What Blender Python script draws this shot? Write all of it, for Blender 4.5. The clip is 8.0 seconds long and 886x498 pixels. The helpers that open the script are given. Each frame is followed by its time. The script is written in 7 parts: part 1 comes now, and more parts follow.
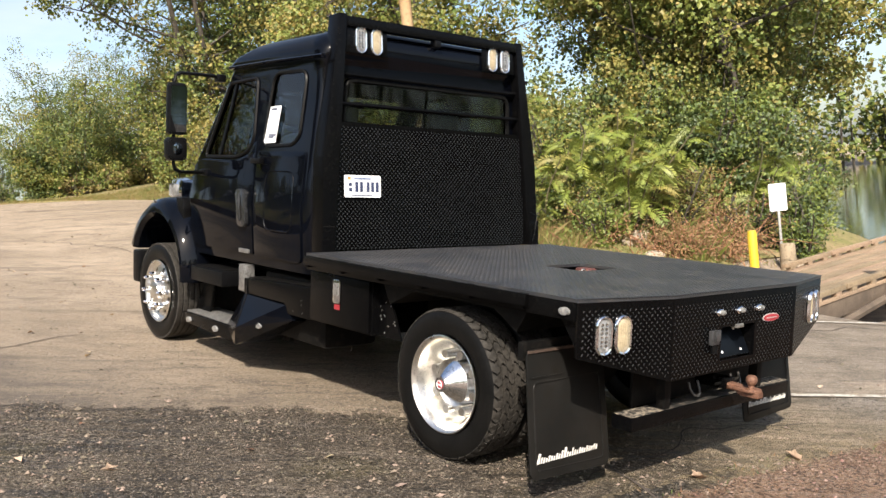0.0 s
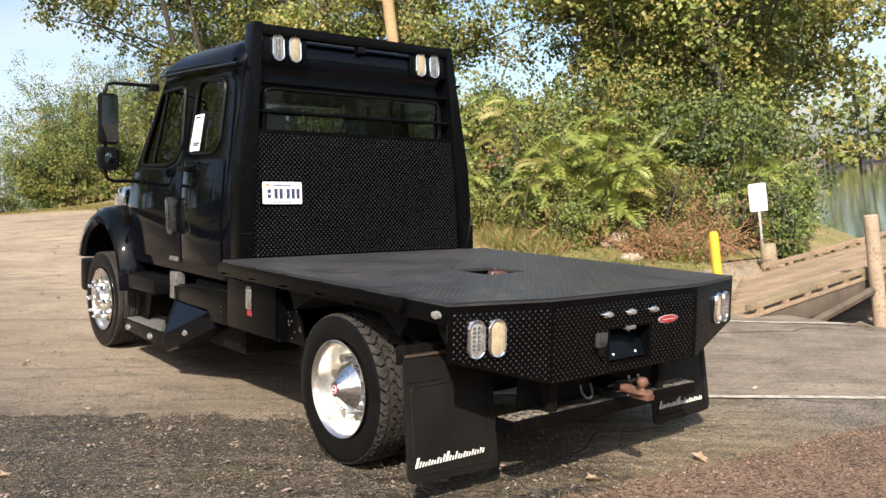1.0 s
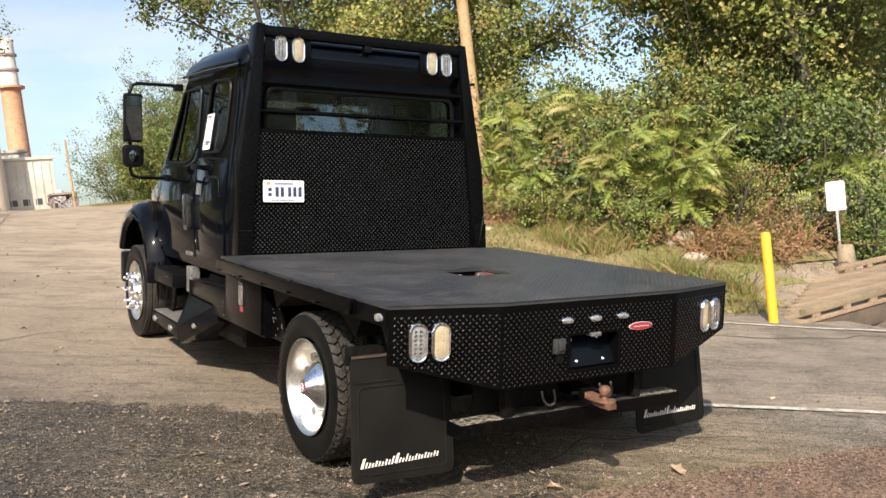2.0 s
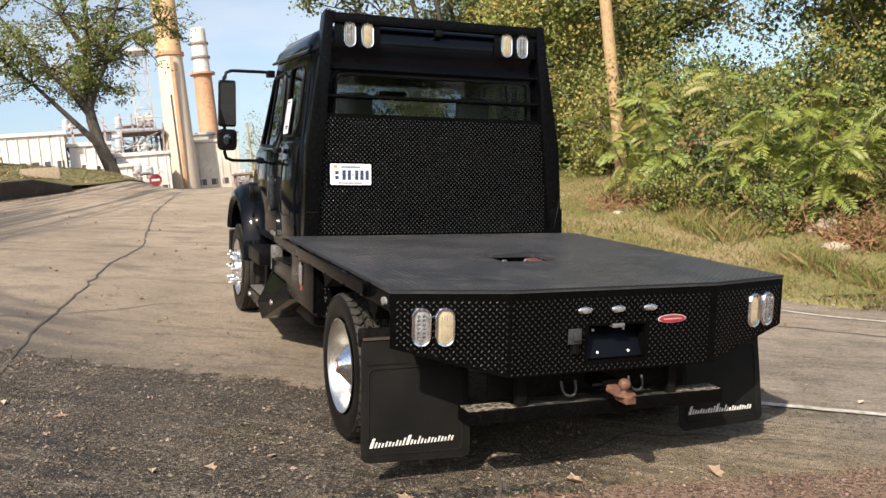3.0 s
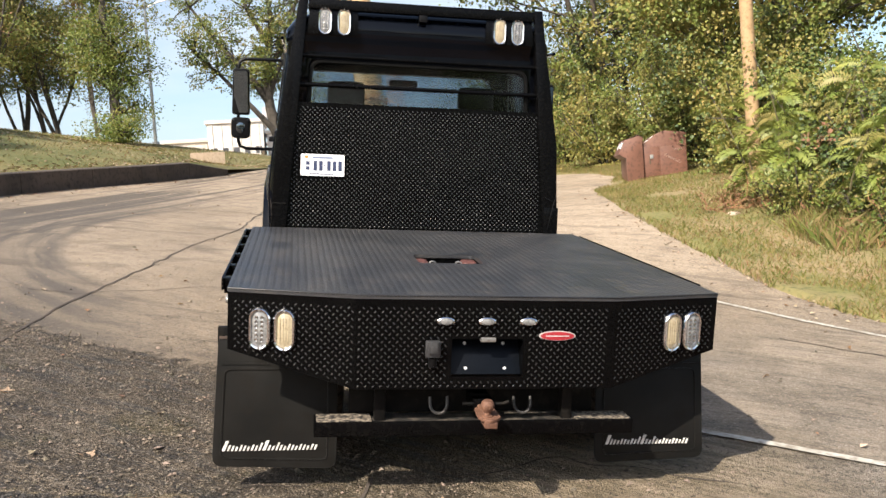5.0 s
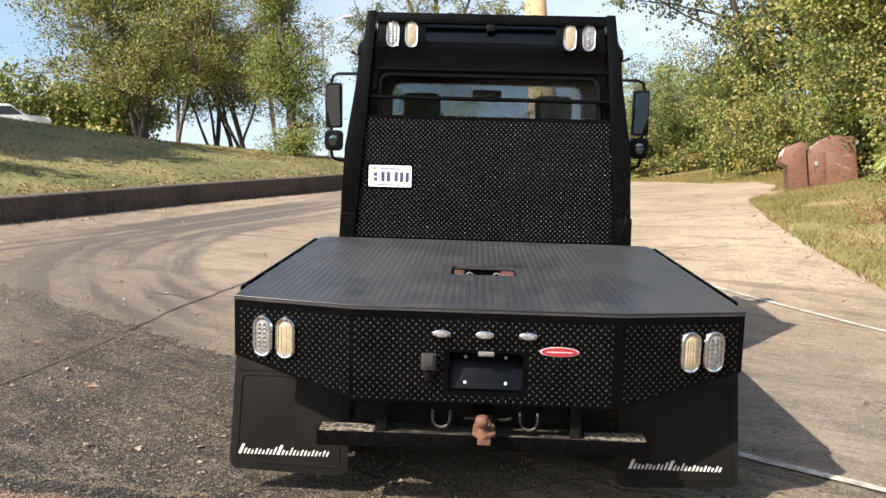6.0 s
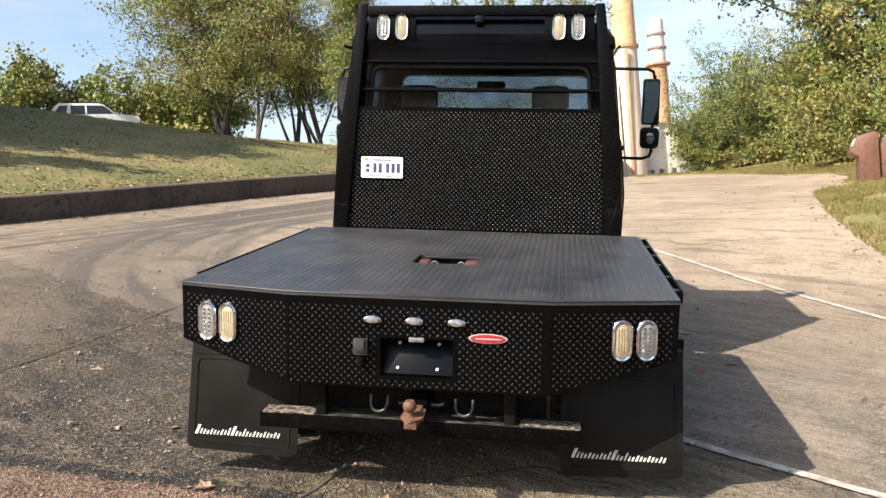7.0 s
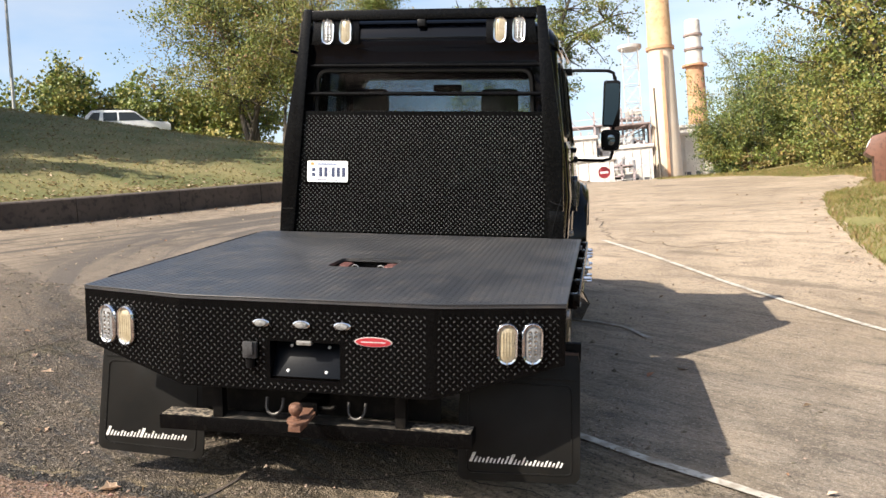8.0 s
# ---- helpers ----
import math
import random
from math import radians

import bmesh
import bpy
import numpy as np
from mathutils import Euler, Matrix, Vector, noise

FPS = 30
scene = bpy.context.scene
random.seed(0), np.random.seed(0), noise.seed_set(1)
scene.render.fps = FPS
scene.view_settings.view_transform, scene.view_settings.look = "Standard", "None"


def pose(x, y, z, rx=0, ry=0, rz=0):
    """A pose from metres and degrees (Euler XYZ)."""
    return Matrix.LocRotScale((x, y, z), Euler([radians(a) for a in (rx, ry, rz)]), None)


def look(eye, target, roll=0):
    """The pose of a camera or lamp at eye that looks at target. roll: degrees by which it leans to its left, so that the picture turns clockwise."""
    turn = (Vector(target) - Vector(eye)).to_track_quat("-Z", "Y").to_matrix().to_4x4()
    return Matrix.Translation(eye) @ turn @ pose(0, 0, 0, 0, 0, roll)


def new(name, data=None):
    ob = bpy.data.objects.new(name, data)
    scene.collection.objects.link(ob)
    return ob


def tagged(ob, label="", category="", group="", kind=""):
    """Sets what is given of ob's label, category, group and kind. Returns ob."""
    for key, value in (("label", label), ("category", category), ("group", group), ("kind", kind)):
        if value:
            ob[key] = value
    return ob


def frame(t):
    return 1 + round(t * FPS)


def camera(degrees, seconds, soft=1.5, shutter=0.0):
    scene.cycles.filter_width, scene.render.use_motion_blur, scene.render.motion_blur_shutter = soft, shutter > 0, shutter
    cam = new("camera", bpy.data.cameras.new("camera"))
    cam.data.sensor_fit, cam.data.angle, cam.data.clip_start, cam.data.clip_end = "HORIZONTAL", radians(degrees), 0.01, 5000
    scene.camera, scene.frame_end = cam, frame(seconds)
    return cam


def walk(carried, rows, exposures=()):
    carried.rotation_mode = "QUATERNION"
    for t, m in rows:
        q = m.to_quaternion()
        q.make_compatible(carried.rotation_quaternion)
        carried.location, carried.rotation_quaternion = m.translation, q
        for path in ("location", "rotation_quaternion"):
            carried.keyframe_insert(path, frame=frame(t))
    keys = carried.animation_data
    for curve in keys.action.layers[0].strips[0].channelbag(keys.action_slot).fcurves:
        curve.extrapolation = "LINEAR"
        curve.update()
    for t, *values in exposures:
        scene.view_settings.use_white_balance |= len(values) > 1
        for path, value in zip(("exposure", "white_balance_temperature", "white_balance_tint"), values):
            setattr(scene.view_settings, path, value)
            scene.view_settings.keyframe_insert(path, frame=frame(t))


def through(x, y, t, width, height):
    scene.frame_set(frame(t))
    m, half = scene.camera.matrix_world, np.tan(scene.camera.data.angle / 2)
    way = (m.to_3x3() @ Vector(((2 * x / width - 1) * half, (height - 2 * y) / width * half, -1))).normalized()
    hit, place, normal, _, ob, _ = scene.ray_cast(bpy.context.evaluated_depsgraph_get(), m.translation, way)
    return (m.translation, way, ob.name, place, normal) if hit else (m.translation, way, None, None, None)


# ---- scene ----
cam = camera(53.25, 8.0, soft=1.5)
# The ramp's frame: x to the truck's right, y ahead, z square to the ramp; RAMP stands it into the world.
RAMP = Vector((-0.098, 0.1086, 1.0)).rotation_difference(Vector((0, 0, 1))).to_matrix().to_4x4()
PATH = [
    (0.0, (-4.214, -2.471, 1.578), (-2.912, -0.962, 1.407), 2.05),
    (0.5, (-3.956, -2.674, 1.576), (-2.65, -1.167, 1.417), 0.94),
    (1.0, (-3.704, -2.919, 1.6), (-2.434, -1.382, 1.438), 1.22),
    (1.2, (-3.602, -3.02, 1.605), (-2.385, -1.443, 1.433), 1.3),
    (2.3, (-2.889, -3.443, 1.659), (-1.878, -1.727, 1.472), 1.46),
    (2.5, (-2.76, -3.516, 1.652), (-1.819, -1.762, 1.457), 1.36),
    (3.0, (-2.416, -3.68, 1.70), (-1.679, -1.836, 1.465), 1.54),
    (3.5, (-2.057, -3.722, 1.686), (-1.376, -1.858, 1.433), 2.28),
    (4.0, (-1.687, -3.788, 1.72), (-1.11, -1.89, 1.463), 1.71),
    (4.2, (-1.52, -3.813, 1.711), (-1.029, -1.892, 1.45), 1.38),
    (5.3, (-0.643, -3.762, 1.768), (-0.388, -1.796, 1.498), 2.72),
    (5.5, (-0.501, -3.767, 1.76), (-0.335, -1.792, 1.493), 2.51),
    (6.0, (-0.066, -3.773, 1.787), (-0.137, -1.792, 1.525), 1.52),
    (6.5, (0.266, -3.668, 1.762), (0.145, -1.689, 1.504), 0.64),
    (7.0, (0.626, -3.774, 1.777), (0.359, -1.812, 1.499), 0.84),
    (7.5, (0.967, -3.785, 1.785), (0.619, -1.835, 1.507), 1.38),
    (8.0, (1.289, -3.67, 1.783), (0.936, -1.72, 1.512), 0.35),
]
walk(cam, [(t, RAMP @ look(eye, target, roll)) for t, eye, target, roll in PATH],
     [(0.0, 0.72), (1.2, 0.66), (2.5, 0.56), (3.0, 0.48), (3.5, 0.56), (4.0, 0.62), (5.5, 0.80), (6.5, 0.87), (8.0, 0.82)])

# ---- daylight ----
SUNWAY = (RAMP.to_3x3() @ Vector((0.83, 0.75, -1.0))).normalized()
world = bpy.data.worlds.new("sky")
scene.world = world
world.use_nodes = True
sky = world.node_tree.nodes.new("ShaderNodeTexSky")
sky.sky_type, sky.sun_disc = "NISHITA", False
sky.sun_elevation = math.asin(-SUNWAY.z)
sky.sun_rotation = math.atan2(-SUNWAY.x, -SUNWAY.y)
sky.air_density, sky.dust_density, sky.ozone_density = 1.0, 2.2, 1.3
backing = world.node_tree.nodes["Background"]
backing.inputs["Strength"].default_value = 0.138
# thin high cloud: paler sky in soft, uneven veils
wt_, wl_ = world.node_tree.nodes, world.node_tree.links
veil_co, veil_map, veil = wt_.new("ShaderNodeTexCoord"), wt_.new("ShaderNodeMapping"), wt_.new("ShaderNodeTexNoise")
veil_map.inputs["Scale"].default_value = (1.0, 1.0, 3.5)
veil.inputs["Scale"].default_value, veil.inputs["Detail"].default_value, veil.inputs["Roughness"].default_value = 2.3, 6.0, 0.55
veil_ramp, veil_pale, veil_mix = wt_.new("ShaderNodeMapRange"), wt_.new("ShaderNodeHueSaturation"), wt_.new("ShaderNodeMix")
veil_ramp.interpolation_type = "SMOOTHSTEP"
veil_ramp.inputs["From Min"].default_value, veil_ramp.inputs["From Max"].default_value, veil_ramp.inputs["To Max"].default_value = 0.38, 0.72, 0.75
veil_pale.inputs["Saturation"].default_value, veil_pale.inputs["Value"].default_value = 0.34, 1.0
veil_mix.data_type = "RGBA"
wl_.new(veil_co.outputs["Generated"], veil_map.inputs["Vector"])
wl_.new(veil_map.outputs["Vector"], veil.inputs["Vector"])
wl_.new(veil.outputs["Fac"], veil_ramp.inputs["Value"])
wl_.new(sky.outputs[0], veil_pale.inputs["Color"])
wl_.new(veil_ramp.outputs["Result"], veil_mix.inputs["Factor"])
wl_.new(sky.outputs[0], veil_mix.inputs["A"])
wl_.new(veil_pale.outputs["Color"], veil_mix.inputs["B"])
wl_.new(veil_mix.outputs["Result"], backing.inputs["Color"])
sun = new("sun", bpy.data.lights.new("sun", "SUN"))
sun.data.energy, sun.data.angle, sun.data.color = 5.5, radians(0.55), (1.0, 0.91, 0.78)
sun.matrix_world = look((0, 0, 60), Vector((0, 0, 60)) + SUNWAY)

# ---- materials ----
def material(name, colour, rough=0.5, metal=0.0, second=None, grain=8.0, mix=(0.35, 0.65), bump=0.0, bump_scale=60.0, coat=0.0, rough_var=0.0,
             third=None, fine=90.0, vary=0.0, spec=0.5, islands=0.0, detail=6.0, through=0.0):
    """A surface with stains at a coarse and grain at a fine scale, relief and uneven gloss."""
    m = bpy.data.materials.new(name)
    m.use_nodes = True
    t, l = m.node_tree.nodes, m.node_tree.links
    b = t["Principled BSDF"]
    b.inputs["Roughness"].default_value, b.inputs["Metallic"].default_value = rough, metal
    b.inputs["Specular IOR Level"].default_value = spec
    b.inputs["Coat Weight"].default_value, b.inputs["Coat Roughness"].default_value = coat, 0.03
    co = t.new("ShaderNodeTexCoord")
    base = (*colour, 1)
    n1 = t.new("ShaderNodeTexNoise")
    n1.inputs["Scale"].default_value, n1.inputs["Detail"].default_value = grain, detail
    l.new(co.outputs["Object"], n1.inputs["Vector"])
    r1 = t.new("ShaderNodeValToRGB")
    r1.color_ramp.elements[0].position, r1.color_ramp.elements[1].position = mix
    r1.color_ramp.elements[0].color = base
    r1.color_ramp.elements[1].color = (*(second or [c * 1.25 for c in colour]), 1)
    l.new(n1.outputs["Fac"], r1.inputs["Fac"])
    out = r1.outputs["Color"]
    n2 = t.new("ShaderNodeTexNoise")
    n2.inputs["Scale"].default_value, n2.inputs["Detail"].default_value = fine, 4.0
    l.new(co.outputs["Object"], n2.inputs["Vector"])
    mx = t.new("ShaderNodeMix")
    mx.data_type = "RGBA"
    r2 = t.new("ShaderNodeValToRGB")
    r2.color_ramp.elements[0].position, r2.color_ramp.elements[1].position = 0.5, 0.72
    l.new(n2.outputs["Fac"], r2.inputs["Fac"])
    l.new(r2.outputs["Color"], mx.inputs["Factor"])
    l.new(out, mx.inputs["A"])
    mx.inputs["B"].default_value = (*(third or [c * 0.7 for c in colour]), 1)
    out = mx.outputs["Result"]
    if vary or islands:
        info = t.new("ShaderNodeNewGeometry" if islands else "ShaderNodeObjectInfo")
        hs = t.new("ShaderNodeHueSaturation")
        mr = t.new("ShaderNodeMapRange")
        amount = islands or vary
        mr.inputs["To Min"].default_value, mr.inputs["To Max"].default_value = 1 - amount, 1 + amount
        l.new(info.outputs["Random Per Island" if islands else "Random"], mr.inputs["Value"])
        l.new(mr.outputs["Result"], hs.inputs["Value"])
        mh = t.new("ShaderNodeMapRange")
        mh.inputs["To Min"].default_value, mh.inputs["To Max"].default_value = 0.5 + amount * 0.07, 0.5 - amount * 0.07
        l.new(info.outputs["Random Per Island" if islands else "Random"], mh.inputs["Value"])
        l.new(mh.outputs["Result"], hs.inputs["Hue"])
        l.new(out, hs.inputs["Color"])
        out = hs.outputs["Color"]
    l.new(out, b.inputs["Base Color"])
    if rough_var:
        rr = t.new("ShaderNodeMapRange")
        rr.inputs["To Min"].default_value, rr.inputs["To Max"].default_value = max(0.02, rough - rough_var), min(1, rough + rough_var)
        l.new(n1.outputs["Fac"], rr.inputs["Value"])
        l.new(rr.outputs["Result"], b.inputs["Roughness"])
    if bump:
        n3 = t.new("ShaderNodeTexNoise")
        n3.inputs["Scale"].default_value, n3.inputs["Detail"].default_value = bump_scale, 5.0
        l.new(co.outputs["Object"], n3.inputs["Vector"])
        bp = t.new("ShaderNodeBump")
        bp.inputs["Strength"].default_value, bp.inputs["Distance"].default_value = bump, 0.01
        l.new(n3.outputs["Fac"], bp.inputs["Height"])
        l.new(bp.outputs["Normal"], b.inputs["Normal"])
    if through:
        b.inputs["Subsurface Weight"].default_value = 0.0
        tr = t.new("ShaderNodeBsdfTranslucent")
        l.new(out, tr.inputs["Color"])
        ms = t.new("ShaderNodeMixShader")
        ms.inputs["Fac"].default_value = through
        l.new(b.outputs["BSDF"], ms.inputs[1])
        l.new(tr.outputs["BSDF"], ms.inputs[2])
        l.new(ms.outputs["Shader"], t["Material Output"].inputs["Surface"])
    return m


def glass(name, colour, rough=0.0):
    m = bpy.data.materials.new(name)
    m.use_nodes = True
    b = m.node_tree.nodes["Principled BSDF"]
    b.inputs["Base Color"].default_value = (*colour, 1)
    b.inputs["Roughness"].default_value, b.inputs["IOR"].default_value = rough, 1.45
    b.inputs["Transmission Weight"].default_value = 1.0
    return m


paint = material("black car paint", (0.0014, 0.0018, 0.0032), 0.1, coat=0.36, second=(0.002, 0.0026, 0.0046), grain=3, spec=0.03, rough_var=0.03, third=(0.002, 0.0025, 0.004))
powder = material("black powder coat", (0.0016, 0.0016, 0.0019), 0.24, second=(0.0026, 0.0026, 0.0028), grain=4, bump=0.05, bump_scale=220, rough_var=0.08, third=(0.004, 0.0038, 0.0036), fine=40, spec=0.1)
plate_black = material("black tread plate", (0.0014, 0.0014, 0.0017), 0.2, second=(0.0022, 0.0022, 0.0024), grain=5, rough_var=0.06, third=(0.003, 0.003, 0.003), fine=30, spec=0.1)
# wear greys the deck; some sky sheen is put into this base colour too
deck_black = material("worn black deck plate with sheen in its colour", (0.022, 0.0235, 0.027), 0.4, second=(0.038, 0.038, 0.04), grain=2.2, rough_var=0.13, third=(0.055, 0.05, 0.046), fine=9, bump=0.04, bump_scale=35, spec=0.85)
# lugs paler than the plate: part of their sun glint is put into the colour
lug_black = material("worn tread lugs lightened for glints", (0.013, 0.013, 0.014), 0.32, second=(0.018, 0.018, 0.019), grain=3, spec=0.6, third=(0.022, 0.022, 0.022), fine=30, rough_var=0.05)
chassis_black = material("dull chassis black", (0.003, 0.003, 0.003), 0.6, second=(0.006, 0.0055, 0.005), grain=6, third=(0.014, 0.012, 0.01), fine=25, spec=0.12)
plastic = material("black moulded plastic", (0.003, 0.003, 0.0034), 0.38, second=(0.005, 0.005, 0.0054), grain=10, bump=0.1, bump_scale=300, spec=0.15)
rubber = material("tyre rubber", (0.003, 0.003, 0.003), 0.42, second=(0.006, 0.0057, 0.0054), grain=7, third=(0.008, 0.0075, 0.007), fine=40, bump=0.06, bump_scale=90, spec=0.17)
tread_rubber = material("dusty tread rubber", (0.022, 0.0198, 0.0172), 0.75, second=(0.04, 0.035, 0.03), grain=9, third=(0.007, 0.0066, 0.006), fine=60, bump=0.1, bump_scale=120, spec=0.3)
flap_rubber = material("mud flap rubber", (0.008, 0.008, 0.0076), 0.42, second=(0.014, 0.0133, 0.0124), grain=4, third=(0.011, 0.0098, 0.0085), fine=18, bump=0.06, bump_scale=120, spec=0.15)
chrome = material("polished chrome", (0.75, 0.76, 0.78), 0.07, 1.0, grain=20, rough_var=0.04)
alloy = material("polished alloy", (0.82, 0.79, 0.74), 0.3, 1.0, second=(0.88, 0.86, 0.81), grain=5, rough_var=0.08, bump=0.03, bump_scale=40)
dull_metal = material("dull aluminium", (0.32, 0.31, 0.3), 0.45, 0.8, second=(0.45, 0.44, 0.42), grain=14, third=(0.16, 0.15, 0.14), fine=60)
rust = material("rusted steel", (0.12, 0.056, 0.034), 0.7, 0.2, second=(0.2, 0.1, 0.062), grain=22, third=(0.07, 0.035, 0.025), fine=90, bump=0.3, bump_scale=120)
white_plate = material("white enamel", (0.72, 0.73, 0.74), 0.35, second=(0.78, 0.78, 0.78), grain=12)
ink = material("dark blue ink", (0.03, 0.04, 0.09), 0.5)
letter_white = material("white print", (0.62, 0.6, 0.56), 0.6, second=(0.74, 0.72, 0.68), grain=30, third=(0.3, 0.28, 0.25), fine=70)
red_badge = material("red enamel", (0.3, 0.02, 0.03), 0.3, second=(0.36, 0.03, 0.04), coat=0.4)
lens_clear = material("clear lamp lens", (0.15, 0.15, 0.148), 0.14, second=(0.26, 0.255, 0.245), grain=40, coat=0.8)
lens_warm = material("frosted lamp lens", (0.34, 0.28, 0.18), 0.3, second=(0.42, 0.355, 0.24), grain=16, coat=0.5)
led = material("lamp reflector cup", (0.3, 0.29, 0.28), 0.2, 0.9, second=(0.55, 0.54, 0.52), grain=30)
window_glass = glass("tinted window glass", (0.33, 0.38, 0.39))
dark_glass = glass("dark tinted glass", (0.13, 0.15, 0.16))
clear_glass = glass("lightly tinted glass", (0.62, 0.68, 0.68))
# darkened silver: the dim surroundings it should reflect are put into its colour
mirror_silver = material("mirror silver darkened for its reflection", (0.15, 0.185, 0.21), 0.02, 1.0, second=(0.15, 0.185, 0.21), third=(0.11, 0.135, 0.15))
grip_grit = material("sandy grip tape", (0.008, 0.0075, 0.007), 0.85, second=(0.3, 0.25, 0.19), grain=45, mix=(0.4, 0.6), third=(0.01, 0.009, 0.008), fine=60, bump=0.4, bump_scale=150)
seat_cloth = material("grey seat cloth", (0.05, 0.05, 0.052), 0.85, second=(0.065, 0.065, 0.066), grain=30)


# ---- building helpers ----
def part(name, bm, mat, parent, label="", smooth=32):
    """Links a bmesh, or a mesh, as one mesh object under a thing or a part."""
    if isinstance(bm, bpy.types.Mesh):
        me = bm
    else:
        bmesh.ops.recalc_face_normals(bm, faces=bm.faces)
        me = bpy.data.meshes.new(name)
        bm.to_mesh(me)
        bm.free()
    if smooth and me.users == 0:
        me.shade_smooth()
        me.set_sharp_from_angle(angle=radians(smooth))
    if mat and not me.materials:
        me.materials.append(mat)
    ob = new(name, me)
    ob.parent = parent
    return tagged(ob, label)


def thing(name, label, category, m=None, group="", kind=""):
    ob = new(name)
    ob.empty_display_size = 0.2
    ob.matrix_world = m or Matrix()
    return tagged(ob, label, category, group, kind)


def single(name, bm, mat, label, category, m=None, group="", kind="", smooth=32):
    ob = part(name, bm, mat, None, label, smooth)
    ob.matrix_world = m or Matrix()
    return tagged(ob, "", category, group, kind)


def box(x0, x1, y0, y1, z0, z1, bevel=0.0, bm=None, m=None):
    bm = bm or bmesh.new()
    made = bmesh.ops.create_cube(bm, size=1.0)["verts"]
    for v in made:
        v.co = Vector(((x0 + x1) / 2 + v.co.x * (x1 - x0), (y0 + y1) / 2 + v.co.y * (y1 - y0), (z0 + z1) / 2 + v.co.z * (z1 - z0)))
    edges = list({e for v in made for e in v.link_edges})
    if bevel:
        made = [v for v in bmesh.ops.bevel(bm, geom=edges, offset=bevel, segments=2, profile=0.6, affect="EDGES")["verts"]] or made
    if m:
        bmesh.ops.transform(bm, matrix=m, verts=list({v for v in made}))
    return bm


def prism(outline, a, b, axis="x", bevel=0.0, bm=None):
    """A polygon drawn in the other two axes, drawn out from a to b along an axis."""
    bm = bm or bmesh.new()
    put = {"x": lambda u, v, w: (w, u, v), "y": lambda u, v, w: (u, w, v), "z": lambda u, v, w: (u, v, w)}[axis]
    low = [bm.verts.new(put(u, v, a)) for u, v in outline]
    high = [bm.verts.new(put(u, v, b)) for u, v in outline]
    n = len(outline)
    faces = [bm.faces.new(low), bm.faces.new(high[::-1])]
    faces += [bm.faces.new((low[i], low[(i + 1) % n], high[(i + 1) % n], high[i])) for i in range(n)]
    bmesh.ops.recalc_face_normals(bm, faces=faces)
    if bevel:
        bmesh.ops.bevel(bm, geom=list({e for f in faces for e in f.edges}), offset=bevel, segments=2, profile=0.6, affect="EDGES")
    return bm


def rounded(points, r, steps=4):
    """A polygon with its corners rounded off."""
    out = []
    for i, p in enumerate(points):
        p, a, b = Vector(p), Vector(points[i - 1]), Vector(points[(i + 1) % len(points)])
        ra = min(r, (a - p).length * 0.45, (b - p).length * 0.45)
        s, e = p + (a - p).normalized() * ra, p + (b - p).normalized() * ra
        for k in range(steps + 1):
            f = k / steps
            out.append(tuple(s * (1 - f) ** 2 + p * 2 * f * (1 - f) + e * f * f))
    return out


def tube(points, r, bm=None, seg=8, ends=True, taper=None):
    """A round bar along a line of points."""
    bm = bm or bmesh.new()
    pts = [Vector(p) for p in points]
    rings = []
    side = None
    for i, p in enumerate(pts):
        d = ((pts[min(i + 1, len(pts) - 1)] - p).normalized() + (p - pts[max(i - 1, 0)]).normalized()).normalized()
        if side is None:
            side = d.orthogonal().normalized()
        side = (side - d * side.dot(d)).normalized()
        other = d.cross(side)
        rr = r if taper is None else r + (taper - r) * i / (len(pts) - 1)
        rings.append([bm.verts.new(p + (side * math.cos(k * math.tau / seg) + other * math.sin(k * math.tau / seg)) * rr) for k in range(seg)])
    for a, b in zip(rings, rings[1:]):
        for k in range(seg):
            bm.faces.new((a[k], a[(k + 1) % seg], b[(k + 1) % seg], b[k]))
    if ends:
        bm.faces.new(rings[0][::-1])
        bm.faces.new(rings[-1])
    return bm


def lathe(profile, seg=48, bm=None, axis="x", centre=(0, 0, 0), closed=False):
    """Turns a profile of (along, radius) round an axis."""
    bm = bm or bmesh.new()
    put = {"x": lambda a, c, s: (a, c, s), "y": lambda a, c, s: (c, a, s), "z": lambda a, c, s: (c, s, a)}[axis]
    c0 = Vector(centre)
    rings = []
    for a, r in profile:
        if r < 1e-6:
            rings.append([bm.verts.new(c0 + Vector(put(a, 0, 0)))])
        else:
            rings.append([bm.verts.new(c0 + Vector(put(a, r * math.cos(k * math.tau / seg), r * math.sin(k * math.tau / seg)))) for k in range(seg)])
    pairs = list(zip(rings, rings[1:])) + ([(rings[-1], rings[0])] if closed else [])
    for a, b in pairs:
        for k in range(seg):
            k2 = (k + 1) % seg
            if len(a) == 1 and len(b) == 1:
                continue
            if len(a) == 1:
                bm.faces.new((a[0], b[k2], b[k]))
            elif len(b) == 1:
                bm.faces.new((a[k], a[k2], b[0]))
            else:
                bm.faces.new((a[k], a[k2], b[k2], b[k]))
    return bm


def quads(name, verts, faces, mat):
    me = bpy.data.meshes.new(name)
    me.from_pydata([tuple(v) for v in verts], [], [tuple(f) for f in faces])
    me.materials.append(mat)
    return me


